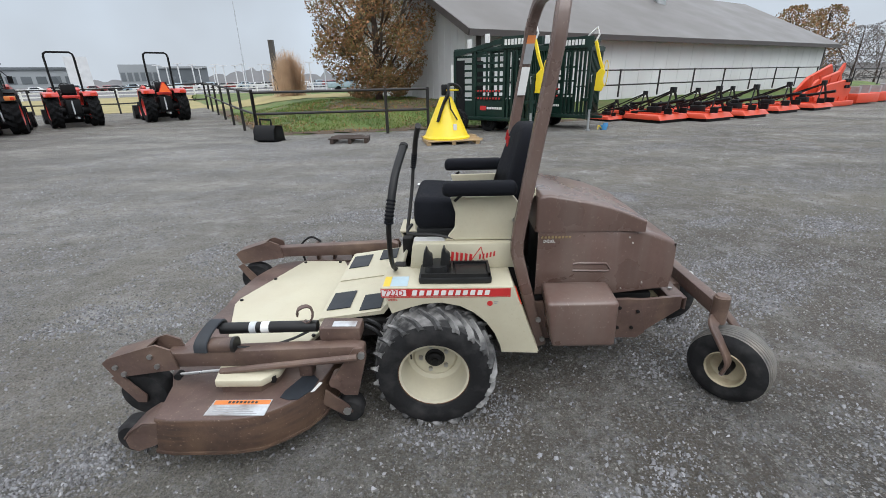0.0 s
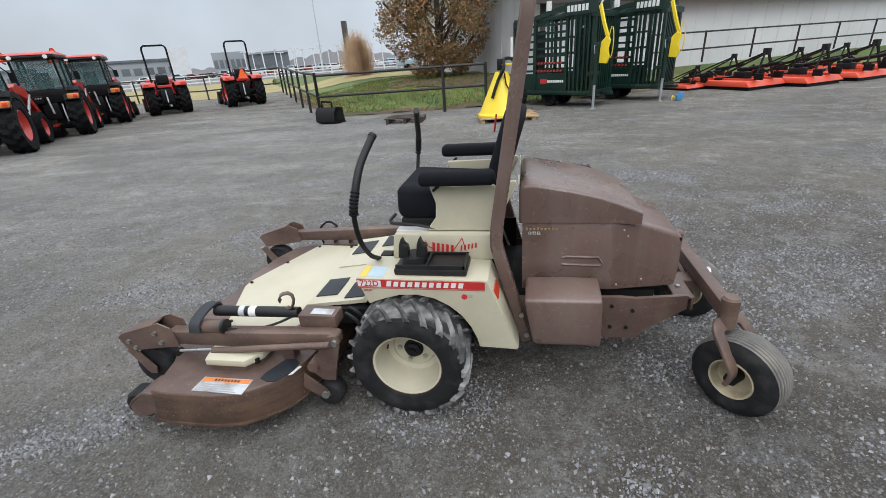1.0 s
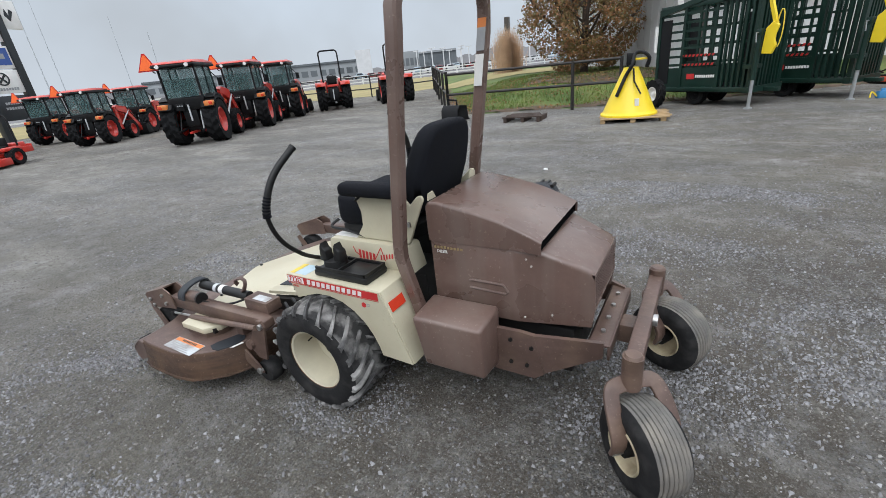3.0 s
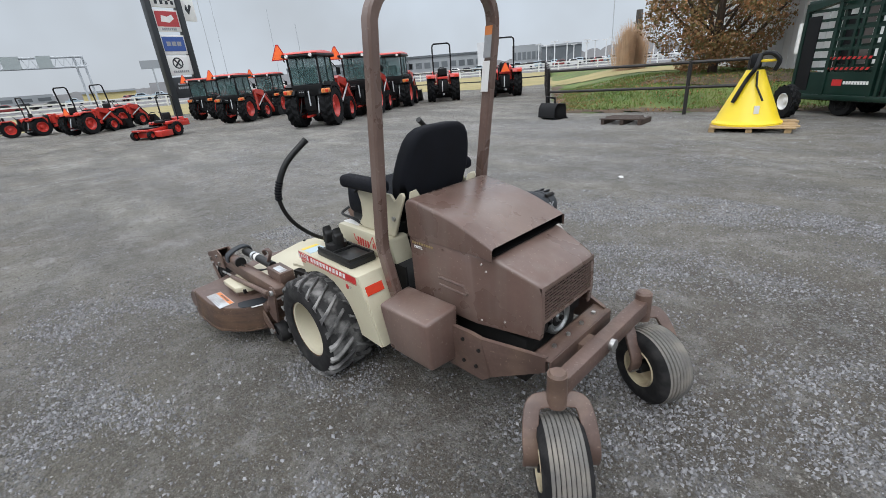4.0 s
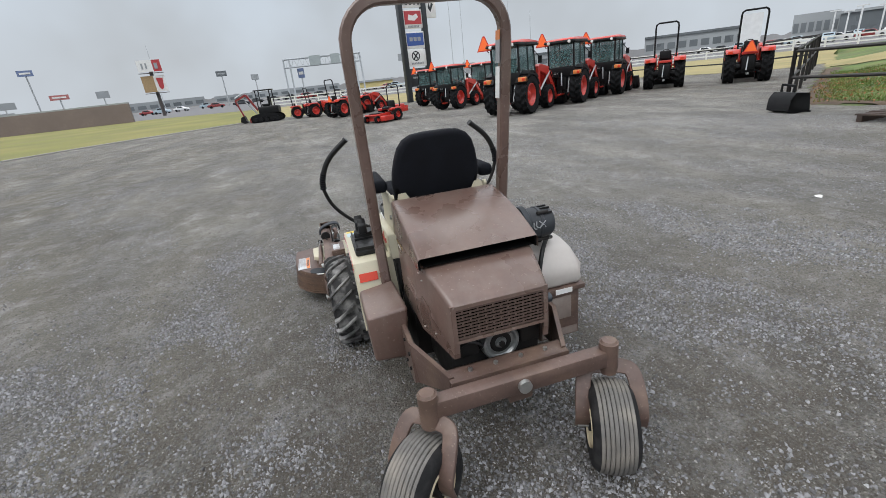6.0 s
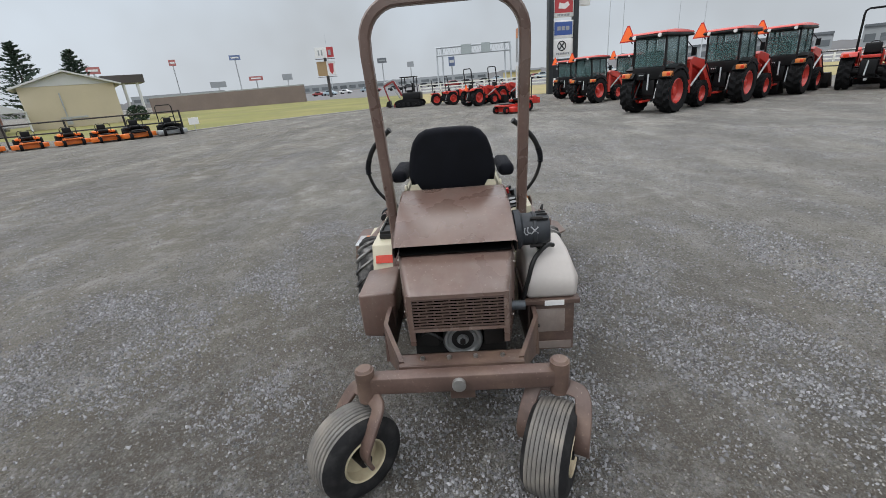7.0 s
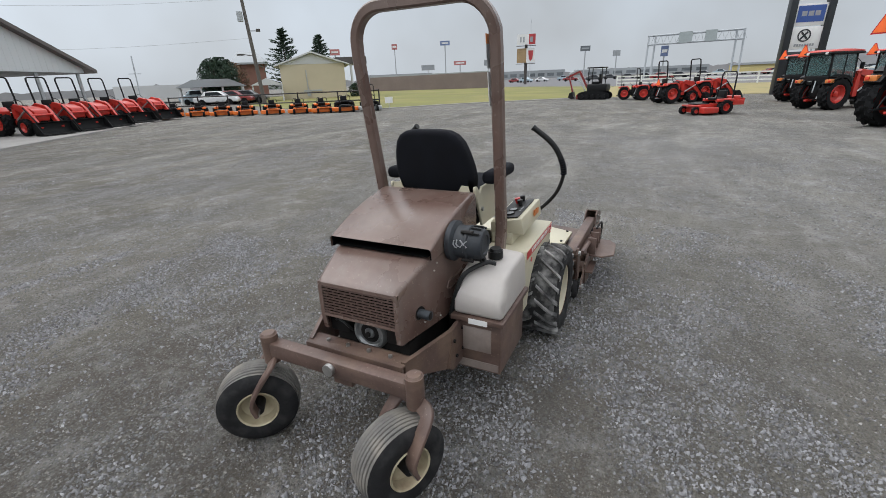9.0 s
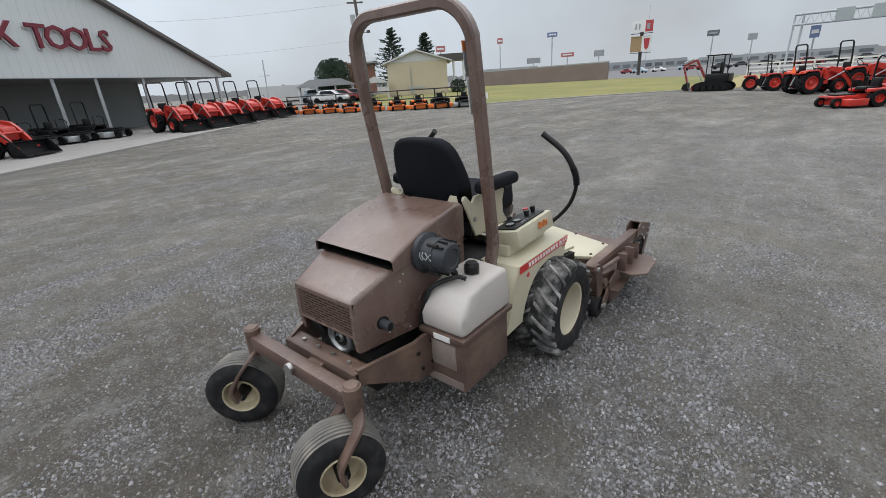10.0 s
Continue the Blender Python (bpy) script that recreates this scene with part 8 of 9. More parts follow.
def broadleaf(loc, height, crown_r, crown_z0, trunk_r, count, leaf, seed, material, label, limbs=16, bare=False, category="tree", gaps=0.0):
    rng = random.Random(seed)
    t = thing("tree", loc, label, category)
    bm = bmesh.new()
    sweep(bm, smooth_line([(0, 0, -0.3), (0.03, 0.0, crown_z0 * 0.6), (0.0, 0.04, crown_z0 + 0.5), (0.05, 0, height * 0.75), (0.02, 0, height * 0.93)], 4), ring(1.0, 9))
    for v in bm.verts:
        k = max(0.06, 1 - v.co.z / (height * 0.97))
        ax = Vector((0.02, 0.01, v.co.z))
        v.co = ax + (v.co - ax) * trunk_r * (0.25 + 0.75 * k) * (1.25 if v.co.z < 0.1 else 1)
    trunk = part("trunk", bm, BARK, t, "dark bare trunk")
    for k in range(limbs):
        a = k * 2.4 + rng.uniform(-0.4, 0.4)
        z = crown_z0 + (height - crown_z0) * 0.75 * (k / limbs) * rng.uniform(0.8, 1.1)
        f = (z - crown_z0) / (height - crown_z0)
        reach = crown_r * (0.95 - 0.65 * f) * rng.uniform(0.75, 1.1)
        rise = min(reach * rng.uniform(0.7, 1.2), max(0.1, (height - z) * 0.62))
        if not bare:
            reach *= 0.88
        p0 = Vector((0, 0, z))
        p2 = Vector((math.cos(a) * reach, math.sin(a) * reach, z + rise))
        p1 = p0.lerp(p2, 0.5) + Vector((0, 0, -0.12 * reach))
        bm = bmesh.new()
        sweep(bm, smooth_line([p0, p1, p2], 3), ring(trunk_r * (0.32 - 0.2 * f), 5))
        part("limb", bm, BARK, trunk)
    span = height - crown_z0

    def place(r):
        """A place in an egg-shaped crown with clumps and gaps."""
        for _ in range(12):
            f = r.uniform(0, 1)
            wide = crown_r * min(1.0, 0.42 + 2.6 * f) * math.sqrt(max(0.0, 1 - max(0.0, (f - 0.45) / 0.57) ** 2))
            a, q = r.uniform(0, 6.283), math.sqrt(r.uniform(0.05, 1.0))
            wide *= 1 + 0.16 * noise.noise((math.cos(a) * 2, math.sin(a) * 2, f * 5 + seed))
            p = Vector((math.cos(a) * wide * q, math.sin(a) * wide * q, crown_z0 - 0.1 + span * f))
            if noise.noise(p * (2.6 / crown_r) + Vector((seed, 0, 0))) + 0.45 * noise.noise(p * (7 / crown_r)) > (-0.10 if q < 0.85 else 0.02) + gaps * q:
                return p
        return None
    v, f = leaves(count, place, leaf, rng)
    if count:
        mesh_part("crown", v, f, material, t, "uneven crown of small leaves")
    return t


def conifer(loc, height, radius, seed, material, label):
    rng = random.Random(seed)
    t = thing("conifer", loc, label, "tree")
    bm = bmesh.new()
    cyl(bm, (0, 0, -0.2), (0, 0, height * 0.97), height * 0.022, 8, 0.03)
    part("trunk", bm, BARK, t)
    verts, faces = [], []
    for k in range(110):
        f = k / 110
        z = height * (0.12 + 0.88 * f)
        a = k * 2.399 + rng.uniform(-0.3, 0.3)
        reach = radius * (1 - f) ** 0.75 * rng.uniform(0.5, 1.2) + 0.12
        d = Vector((math.cos(a), math.sin(a), rng.uniform(0.05, 0.35)))
        across = Vector((-d.y, d.x, 0))
        for j in range(46):
            u = rng.uniform(0.12, 1.0)
            fan = reach * 0.26 * (1.15 - u)
            q = Vector((0, 0, z)) + d * reach * u + across * rng.uniform(-fan, fan) + Vector((0, 0, rng.uniform(-0.12, 0.10)))
            out = (d + across * rng.uniform(-0.7, 0.7) + Vector((0, 0, rng.uniform(-0.1, 0.5)))).normalized() * rng.uniform(0.22, 0.42)
            side = out.cross(Vector((rng.gauss(0, 0.4), rng.gauss(0, 0.4), 1))).normalized() * rng.uniform(0.07, 0.13)
            i = len(verts)
            verts += [q - side, q + out, q + side, q - out * 0.3]
            faces.append((i, i + 1, i + 2, i + 3))
    mesh_part("needles", verts, faces, material, t, "ragged dark evergreen branches")
    return t


broadleaf((-3.15, 19.25, 0.55), 7.2, 2.6, 0.35, 0.16, 33000, 0.055, 4, LEAF, "russet autumn tree with a dense uneven crown", 30, gaps=0.08)
# mulch ring under the tree
bm = bmesh.new()
bmesh.ops.create_circle(bm, cap_ends=True, segments=40, radius=2.3)
bmesh.ops.subdivide_edges(bm, edges=bm.edges[:], cuts=1)
for v in bm.verts:
    v.co.x, v.co.y = v.co.x - 2.6, v.co.y + 18.6
    v.co.z = lawn_z(v.co.x, v.co.y) + 0.03
bm.free()
lawn_patch("mulch_bed", lambda x, y: (x + 2.2) ** 2 / 9.0 + (y - 18.4) ** 2 / 4.2 < 1 + 0.3 * noise.noise((x, y, 1)), MULCH, "brown mulch and fallen leaves round the tree", 0.03, -6, 3, 15, 22, 0.3)
lawn_patch("mulch_edge", lambda x, y: 0.0 < lawn_depth(x, y) < 0.5 + 0.5 * noise.noise((x * 0.8, y * 0.8, 3)) and -13 < x < 9, MULCH, "bare brown edge of leaf litter along the lawn", 0.02, -14, 9, 12.4, 27, 0.2)
lawn_patch("straw_strip", lambda x, y: abs((x + 10) * 0.25 + (y - 27.5)) < 2.6 + noise.noise((x * 0.3, y * 0.3, 7)), STRAW_LAWN, "dead straw-yellow grass strip", 0.03, -20, -1, 20, 36, 0.4)

# fallen leaves and grass blades on the lawn's near part
rng = random.Random(19)


def on_lawn(r):
    x, y = r.uniform(-12, 3), r.uniform(12.6, 21)
    if lawn_depth(x, y) < 0.05:
        return None
    if r.uniform(0, 1) > 0.35 + 0.65 * (noise.noise((x * 0.6, y * 0.6, 2)) > 0):
        return None
    return Vector((x, y, lawn_z(x, y) + 0.045))


lv, lf = leaves(9000, on_lawn, 0.035, rng)
me = bpy.data.meshes.new("leaf_litter")
me.from_pydata([tuple(v) for v in lv], [], lf)
me.materials.append(LEAF)
tagged(new("leaf_litter", me), "fallen russet leaves scattered on the lawn", "leaves", kind="stuff")
gv, gf = [], []
for _ in range(42000):
    x, y = rng.uniform(-13, 4), rng.uniform(12.5, 22)
    if lawn_depth(x, y) < 0.25 + 0.3 * noise.noise((x, y, 6)) or noise.noise((x * 0.5, y * 0.5, 9)) < -0.25:
        continue
    z, a, h = lawn_z(x, y), rng.uniform(0, 6.28), rng.uniform(0.04, 0.11)
    d = Vector((math.cos(a), math.sin(a), 0)) * 0.012
    i = len(gv)
    gv += [Vector((x, y, z)) - d, Vector((x, y, z)) + d, Vector((x + rng.gauss(0, 0.03), y + rng.gauss(0, 0.03), z + h))]
    gf.append((i, i + 1, i + 2))
me = bpy.data.meshes.new("grass")
me.from_pydata([tuple(v) for v in gv], [], gf)
me.materials.append(GRASS_BLADE)
tagged(new("grass", me), "short rough green grass blades on the lawn", "grass", kind="stuff")

# plume grass clump
rng = random.Random(11)
clump = thing("plume_grass", (-10.1, 28.4, lawn_z(-10.1, 28.4)), "tall clump of dry straw-coloured plume grass", "grass clump")
verts, faces = [], []
for _ in range(2400):
    a, r = rng.uniform(0, 6.28), abs(rng.gauss(0, 0.38))
    h = rng.uniform(1.1, 2.9) * (1 - 0.3 * r)
    lean = Vector((math.cos(a), math.sin(a), 0)) * rng.uniform(0.0, 0.55)
    b = Vector((math.cos(a) * r, math.sin(a) * r, 0))
    side = Vector((-math.sin(a + 1), math.cos(a + 1), 0)) * rng.uniform(0.004, 0.011)
    p = [b, b + lean * 0.3 + Vector((0, 0, h * 0.6)), b + lean + Vector((0, 0, h))]
    i = len(verts)
    verts += [p[0] - side, p[0] + side, p[1] + side * 1.6, p[1] - side * 1.6, p[2]]
    faces += [(i, i + 1, i + 2, i + 3), (i + 3, i + 2, i + 4)]
mesh_part("plumes", verts, faces, PAMPAS, clump)

conifer((-49.5, -47.6, 0), 9.4, 4.2, 1, CONIFER, "ragged dark evergreen beside the tan house")
conifer((-53.5, -44.4, 0), 8.6, 3.0, 2, CONIFER, "slim dark evergreen behind the tan house")
for x, y, h, r, s in ((-35.6, -45.6, 5.2, 2.0, 21), (-37.6, -46.8, 5.4, 2.1, 22)):
    broadleaf((x, y, 0), h, r, 0.4, 0.2, 13000, 0.085, s, EVERGREEN, "round dark evergreen tree", 10)
broadleaf((-46.5, -56.0, 0), 5.5, 2.6, 0.8, 0.2, 2600, 0.16, 23, LEAF_DULL, "dull brown tree behind the house", 18)
for x, y, h, r, s in ((32.5, 46.5, 7.2, 2.6, 31), (37.0, 48.5, 7.4, 2.4, 32), (29.0, 49.0, 6.7, 1.8, 33)):
    broadleaf((x, y, 0), h, r, 1.5, 0.16, 4200, 0.10, s, LEAF, "russet tree behind the white building", 20)
for k, (x, y, h) in enumerate(((37, 44, 5.2), (41, 46, 5.8), (46, 47, 6.4), (44, 43, 5.0), (51, 48, 6.6), (56, 50, 7))):
    broadleaf((x, y, 0), h, 2.4, 0.6, 0.10, 2600, 0.075, 50 + k, BARE_TWIGS, "bare grey late-autumn tree", 18, True)


# ---- distance: roadside signs, poles, buildings, cars ----
def at(bearing, d, eye=(2.0, 2.0)):
    a = radians(bearing)
    return Vector((eye[0] + d * math.sin(a), eye[1] + d * math.cos(a), 0))


def facing(bearing):
    """Yaw at which a thing's +x looks back along that bearing."""
    return -bearing - 90


pylon = thing("sign_pylon", (-31.0, 9.9, 0), "tall dark pylon sign with stacked dealer panels", "sign", 13.0)
for y in (-0.92, 0.92):
    part("pylon_leg", boxes((-0.22, 0.22, y - 0.17, y + 0.17, 0, 9.5), bevel=0.02), SIGN_DARK, pylon, "dark steel pylon leg")
for z0, z1, mt, nm in ((6.25, 7.6, DECAL_WHITE, "sign_panel"), (4.92, 6.1, DECAL_WHITE, "sign_panel"), (3.62, 4.72, DECAL_WHITE, "sign_panel"), (2.42, 3.56, DECAL_WHITE, "sign_panel"), (1.05, 2.30, SIGN_DARK, "sign_panel")):
    pan = part(nm, boxes((-0.10, 0.12, -0.74, 0.74, z0, z1), bevel=0.01), mt, pylon)
part("red_face", boxes((0.12, 0.135, -0.66, 0.66, 5.18, 6.02)), SIGN_RED, pylon, "red sign face with a white emblem")
part("emblem", made(prism, [(-0.40, 5.45), (0.1, 5.40), (0.42, 5.62), (0.30, 5.85), (0.0, 5.72), (-0.32, 5.80)], 0, 0.135, 0.145), DECAL_WHITE, pylon)
part("blue_face", boxes((0.12, 0.135, -0.66, 0.66, 3.80, 4.62)), SIGN_BLUE, pylon, "blue sign face")
for k in range(3):
    part("text_bar", boxes((0.135, 0.142, -0.45 + 0.32 * k, -0.2 + 0.32 * k, 4.1, 4.35)), DECAL_GREY, pylon)
bm = bmesh.new()
lathe(bm, [(0.26, 0), (0.26, 0.02), (0.33, 0.02), (0.33, 0)], 24, Matrix.Translation((0.125, -0.1, 3.12)) @ Matrix.Rotation(radians(-90), 4, "Z"))
sweep(bm, [(0.135, -0.26, 3.30), (0.135, 0.06, 2.94)], rect(0.02, 0.09))
sweep(bm, [(0.135, 0.06, 3.30), (0.135, -0.26, 2.94)], rect(0.02, 0.09))
part("emblem", bm, SIGN_DARK, pylon)
for z, w in ((2.56, 1.0), (4.98, 0.9), (1.85, 0.9), (1.6, 1.0)):
    for k in range(8):
        part("text_bar", boxes((0.12, 0.138, -w / 2 + k * w / 8, -w / 2 + (k + 0.75) * w / 8, z, z + 0.13)), DECAL_GREY, pylon)
for i in range(8):
    for j in range(4):
        if (i + j) % 2:
            part("checker", boxes((0.12, 0.132, -0.64 + i * 0.16, -0.48 + i * 0.16, 6.4 + j * 0.2, 6.6 + j * 0.2)), SIGN_DARK, pylon)
part("side_panel", boxes((-0.08, 0.08, 1.10, 1.95, 5.55, 6.9), bevel=0.01), DECAL_WHITE, pylon)
part("side_emblem", made(prism, [(1.3, 6.2), (1.5, 5.9), (1.75, 6.4), (1.6, 6.5), (1.5, 6.2), (1.4, 6.5)], 0, 0.08, 0.095), SIGN_DARK, pylon)


def pole_sign(bearing, d, el0, el1, width, material, label, pole=True, face2=None):
    z0, z1 = 1.53 + d * math.tan(radians(el0)), 1.53 + d * math.tan(radians(el1))
    s = thing("pole_sign", at(bearing, d), label, "sign", facing(bearing), "roadside signs")
    w = d * radians(width) / 2
    part("sign_face", boxes((-0.2, 0.2, -w, w, z0, z1)), material, s)
    if face2:
        part("sign_lettering", boxes((0.2, 0.26, -w * 0.7, w * 0.7, z0 + (z1 - z0) * 0.35, z0 + (z1 - z0) * 0.65)), face2, s)
    if pole:
        part("sign_pole", made(cyl, (0, 0, 0), (0, 0, z0), 0.16, 8), GALV, s)
    return s


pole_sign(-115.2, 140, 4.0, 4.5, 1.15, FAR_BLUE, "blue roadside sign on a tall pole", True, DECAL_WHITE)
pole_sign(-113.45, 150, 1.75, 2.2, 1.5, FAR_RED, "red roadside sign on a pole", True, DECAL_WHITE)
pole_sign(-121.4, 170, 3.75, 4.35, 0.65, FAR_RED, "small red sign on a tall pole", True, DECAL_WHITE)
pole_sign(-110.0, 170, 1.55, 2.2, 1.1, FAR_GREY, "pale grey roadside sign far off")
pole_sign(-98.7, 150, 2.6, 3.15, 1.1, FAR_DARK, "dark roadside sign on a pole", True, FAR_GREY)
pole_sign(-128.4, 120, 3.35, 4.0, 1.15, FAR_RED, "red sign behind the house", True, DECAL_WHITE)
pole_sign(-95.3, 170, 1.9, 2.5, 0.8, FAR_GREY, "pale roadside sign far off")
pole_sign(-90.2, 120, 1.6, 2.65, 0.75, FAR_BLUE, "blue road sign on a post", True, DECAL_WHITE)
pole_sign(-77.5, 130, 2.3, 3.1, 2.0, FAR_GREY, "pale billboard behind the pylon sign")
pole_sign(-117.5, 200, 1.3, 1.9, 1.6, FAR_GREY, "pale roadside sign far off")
bb = thing("billboard", at(-105.35, 112), "two-tier billboard on a steel post", "billboard", facing(-105.35))
for z0, z1, y0, y1, mt in ((8.7, 10.9, -2.1, 0.6, DECAL_WHITE), (8.7, 10.9, 0.6, 2.1, SIGN_RED), (4.8, 7.9, -2.1, 0.1, WOOD), (4.8, 7.9, 0.1, 2.1, DECAL_WHITE)):
    part("poster", boxes((-0.3, 0.0, y0, y1, z0, z1)), mt, bb)
for y0, y1 in ((0.9, 1.5), (-0.7, -0.4), (-1.4, -1.1)):
    part("poster_mark", boxes((0.0, 0.06, y0, y1, 9.2, 10.3)), FAR_GREY, bb)
part("poster_mark", made(prism, [(0.5, 7.4), (1.7, 7.4), (1.5, 5.6), (1.1, 5.1), (0.7, 5.6)], 0, 0.0, 0.06), SIGN_RED, bb)
part("post", made(cyl, (-0.4, 0, 0), (-0.4, 0, 10.5), 0.35, 10), TRIM_DARK, bb)
part("catwalk", boxes((-0.3, 0.5, -2.2, 2.2, 8.35, 8.45)), TRIM_DARK, bb)
part("catwalk", boxes((-0.3, 0.5, -2.2, 2.2, 4.5, 4.6)), TRIM_DARK, bb)

gantry = thing("highway_gantry", at(-87.5, 118), "steel truss gantry over the highway with two sign panels", "gantry", facing(-87.5))
for y in (-9.3, -7.9, 7.9, 9.3):
    part("gantry_leg", made(cyl, (0, y, 0), (0, y * 0.98, 9.4), 0.20, 6), FAR_STEEL, gantry)
for x in (-0.7, 0.7):
    for z in (7.4, 9.2):
        part("truss_chord", made(cyl, (x, -9.2, z), (x, 9.2, z), 0.16, 6), FAR_STEEL, gantry)
for k in range(14):
    y = -8.6 + k * 1.3
    part("truss_brace", made(cyl, (0.7, y, 7.4), (0.7, y + 0.65, 9.2), 0.05, 5), FAR_STEEL, gantry)
    part("truss_brace", made(cyl, (0.7, y + 0.65, 9.2), (0.7, y + 1.3, 7.4), 0.05, 5), FAR_STEEL, gantry)
for y0, y1 in ((-3.0, -0.4), (2.0, 4.2)):
    part("sign_panel", boxes((0.95, 1.05, y0, y1, 7.3, 9.5)), FAR_GREEN, gantry, "pale green road sign")

pole = thing("utility_pole", at(-137.0, 52), "leaning wooden utility pole with a transformer and lamp", "utility pole", facing(-137))
part("shaft", made(cyl, (0, 0.15, 0), (0, -0.35, 11), 0.21, 10, 0.15), POLE_WOOD, pole)
part("crossarm", boxes((-0.06, 0.06, -1.2, 0.5, 9.9, 10.05)), POLE_WOOD, pole)
part("transformer", made(cyl, (0.2, -0.75, 7.9), (0.2, -0.75, 8.8), 0.28, 12), GALV, pole, "grey transformer can")
part("floodlight", boxes((0.0, 0.35, 0.55, 0.95, 7.0, 7.25), (-0.03, 0.03, -0.25, 0.6, 7.05, 7.12)), TRIM_DARK, pole)
part("lamp_arm", made(cyl, (0, 0, 4.7), (0.2, -1.2, 4.9), 0.04, 6), TRIM_DARK, pole)
part("lamp_head", boxes((0.0, 0.4, -1.7, -1.0, 4.78, 4.92)), TRIM_DARK, pole)
for k, z in enumerate((10.0, 6.4)):
    a = at(-137.0, 52)
    bm = bmesh.new()
    q = [(a.x, a.y, z), (a.x + 14, a.y - 14, z - 0.8), (a.x + 40, a.y - 36, z + 0.3)]
    sweep(bm, smooth_line(q, 6), ring(0.013, 4))
    tagged(part("overhead_cable", bm, FAR_STEEL, None, "thin dark overhead power cable"), category="cable", group="overhead cables")
pole2 = thing("utility_pole", at(-149.3, 70), "far utility pole with a crossarm", "utility pole", facing(-149))
part("shaft", made(cyl, (0, 0, 0), (0, 0.2, 6.0), 0.08, 8), FAR_STEEL, pole2)
part("crossarm", boxes((-0.04, 0.04, -0.6, 0.8, 3.85, 3.93)), FAR_STEEL, pole2)

# tan house with its porch
house = thing("tan_house", (-46.0, -39.6, 0), "tan sided gabled house with a pale roof and porch", "house", math.degrees(math.atan2(6.3, -5.5)))
# local x runs along the gable front, y away from the yard
HW, HD, HE, HA = 4.15, 9.0, 4.35, 5.65
wall = bmesh.new()
prism(wall, [(-HW, -0.5), (HW, -0.5), (HW, HE), (0, HA - 0.1), (-HW, HE)], 1, 0.0, HD)
part("wall", wall, HOUSE_TAN, house, "tan clapboard wall")
part("gable_trim", made(prism, [(-HW, HE - 0.05), (HW, HE - 0.05), (0, HA - 0.05)], 1, -0.05, 0.02), ROOF_WHITE, house)
for s in (-1, 1):
    bm = bmesh.new()
    prism(bm, [(0, HA), (0, HA + 0.18), (s * (HW + 0.7), HE - 0.1), (s * (HW + 0.7), HE - 0.28)], 1, -0.5, HD + 0.4)
    part("roof", bm, ROOF_WHITE, house)
for k in range(14):
    z = 0.1 + k * 0.30
    part("clapboard", boxes((-HW, HW, -0.012, 0.0, z, z + 0.292)), HOUSE_TAN, house)
part("meter_pipe", made(cyl, (-0.9, -0.1, 0.4), (-0.9, -0.1, 3.6), 0.07, 6), GALV, house)
part("meter_box", boxes((-1.5, 0.9, -0.16, -0.02, 0.9, 1.1), (-1.1, -0.6, -0.2, -0.02, 0.3, 0.9)), GALV, house)
part("porch_roof", boxes((HW - 1.0, HW + 3.2, 1.0, 5.0, 4.2, 5.1)), TRIM_DARK, house)
for x in (HW + 1.0, HW + 2.4):
    part("porch_column", made(cyl, (x, 1.3, -0.3), (x, 1.3, 4.2), 0.16, 10), WHITE_PAINT, house)
broadleaf((-49.6, -35.4, -0.2), 2.0, 1.2, 0.2, 0.08, 1500, 0.11, 77, EVERGREEN, "dark evergreen shrub beside the house", 12, category="shrub")

rw = thing("retaining_wall", (0, 0, 0), "long low brown brick wall across the field", "wall")
a, b = at(-124.5, 100), at(-108.4, 84)
bm = bmesh.new()
quadwall(bm, a[:2], b[:2], -0.3, 2.75, 0.5)
part("wall_face", bm, RETAINING, rw)
bm = bmesh.new()
quadwall(bm, a[:2], b[:2], 2.75, 2.95, 0.6)
part("coping", bm, FAR_GREY, rw)


def block(name, b0, b1, d, el1, material, label, el0=-1.2, roof=None, windows=0, depth=12, category="building"):
    p, q = at(b0, d), at(b1, d)
    z1 = 1.53 + d * math.tan(radians(el1))
    z0 = max(-0.5, 1.53 + d * math.tan(radians(el0)))
    h = thing(name, (0, 0, 0), label, category)
    bm = bmesh.new()
    out = (p + q) / 2 - Vector((2, 2, 0))
    n = Vector((out.x, out.y)).normalized() * depth
    prism(bm, [Vector(p[:2]), Vector(q[:2]), Vector(q[:2]) + n, Vector(p[:2]) + n], 2, z0, z1)
    part("wall", bm, material, h)
    m = -n.normalized() * 0.08
    if windows:
        hgt = z1 - z0
        for k in range(windows):
            u, v = (k + 0.15) / windows, (k + 0.85) / windows
            aa, cc = Vector(p[:2]).lerp(Vector(q[:2]), u), Vector(p[:2]).lerp(Vector(q[:2]), v)
            part("window", made(prism, [aa, cc, cc + m, aa + m], 2, z0 + hgt * 0.2, z0 + hgt * 0.62), FAR_DARK, h)
    if roof:
        bm = bmesh.new()
        prism(bm, [Vector(p[:2]) + m * 6, Vector(q[:2]) + m * 6, Vector(q[:2]) + n * 1.02, Vector(p[:2]) + n * 1.02], 2, z1, z1 + 0.012 * d * 0.3)
        part("roof", bm, roof, h)
    return h


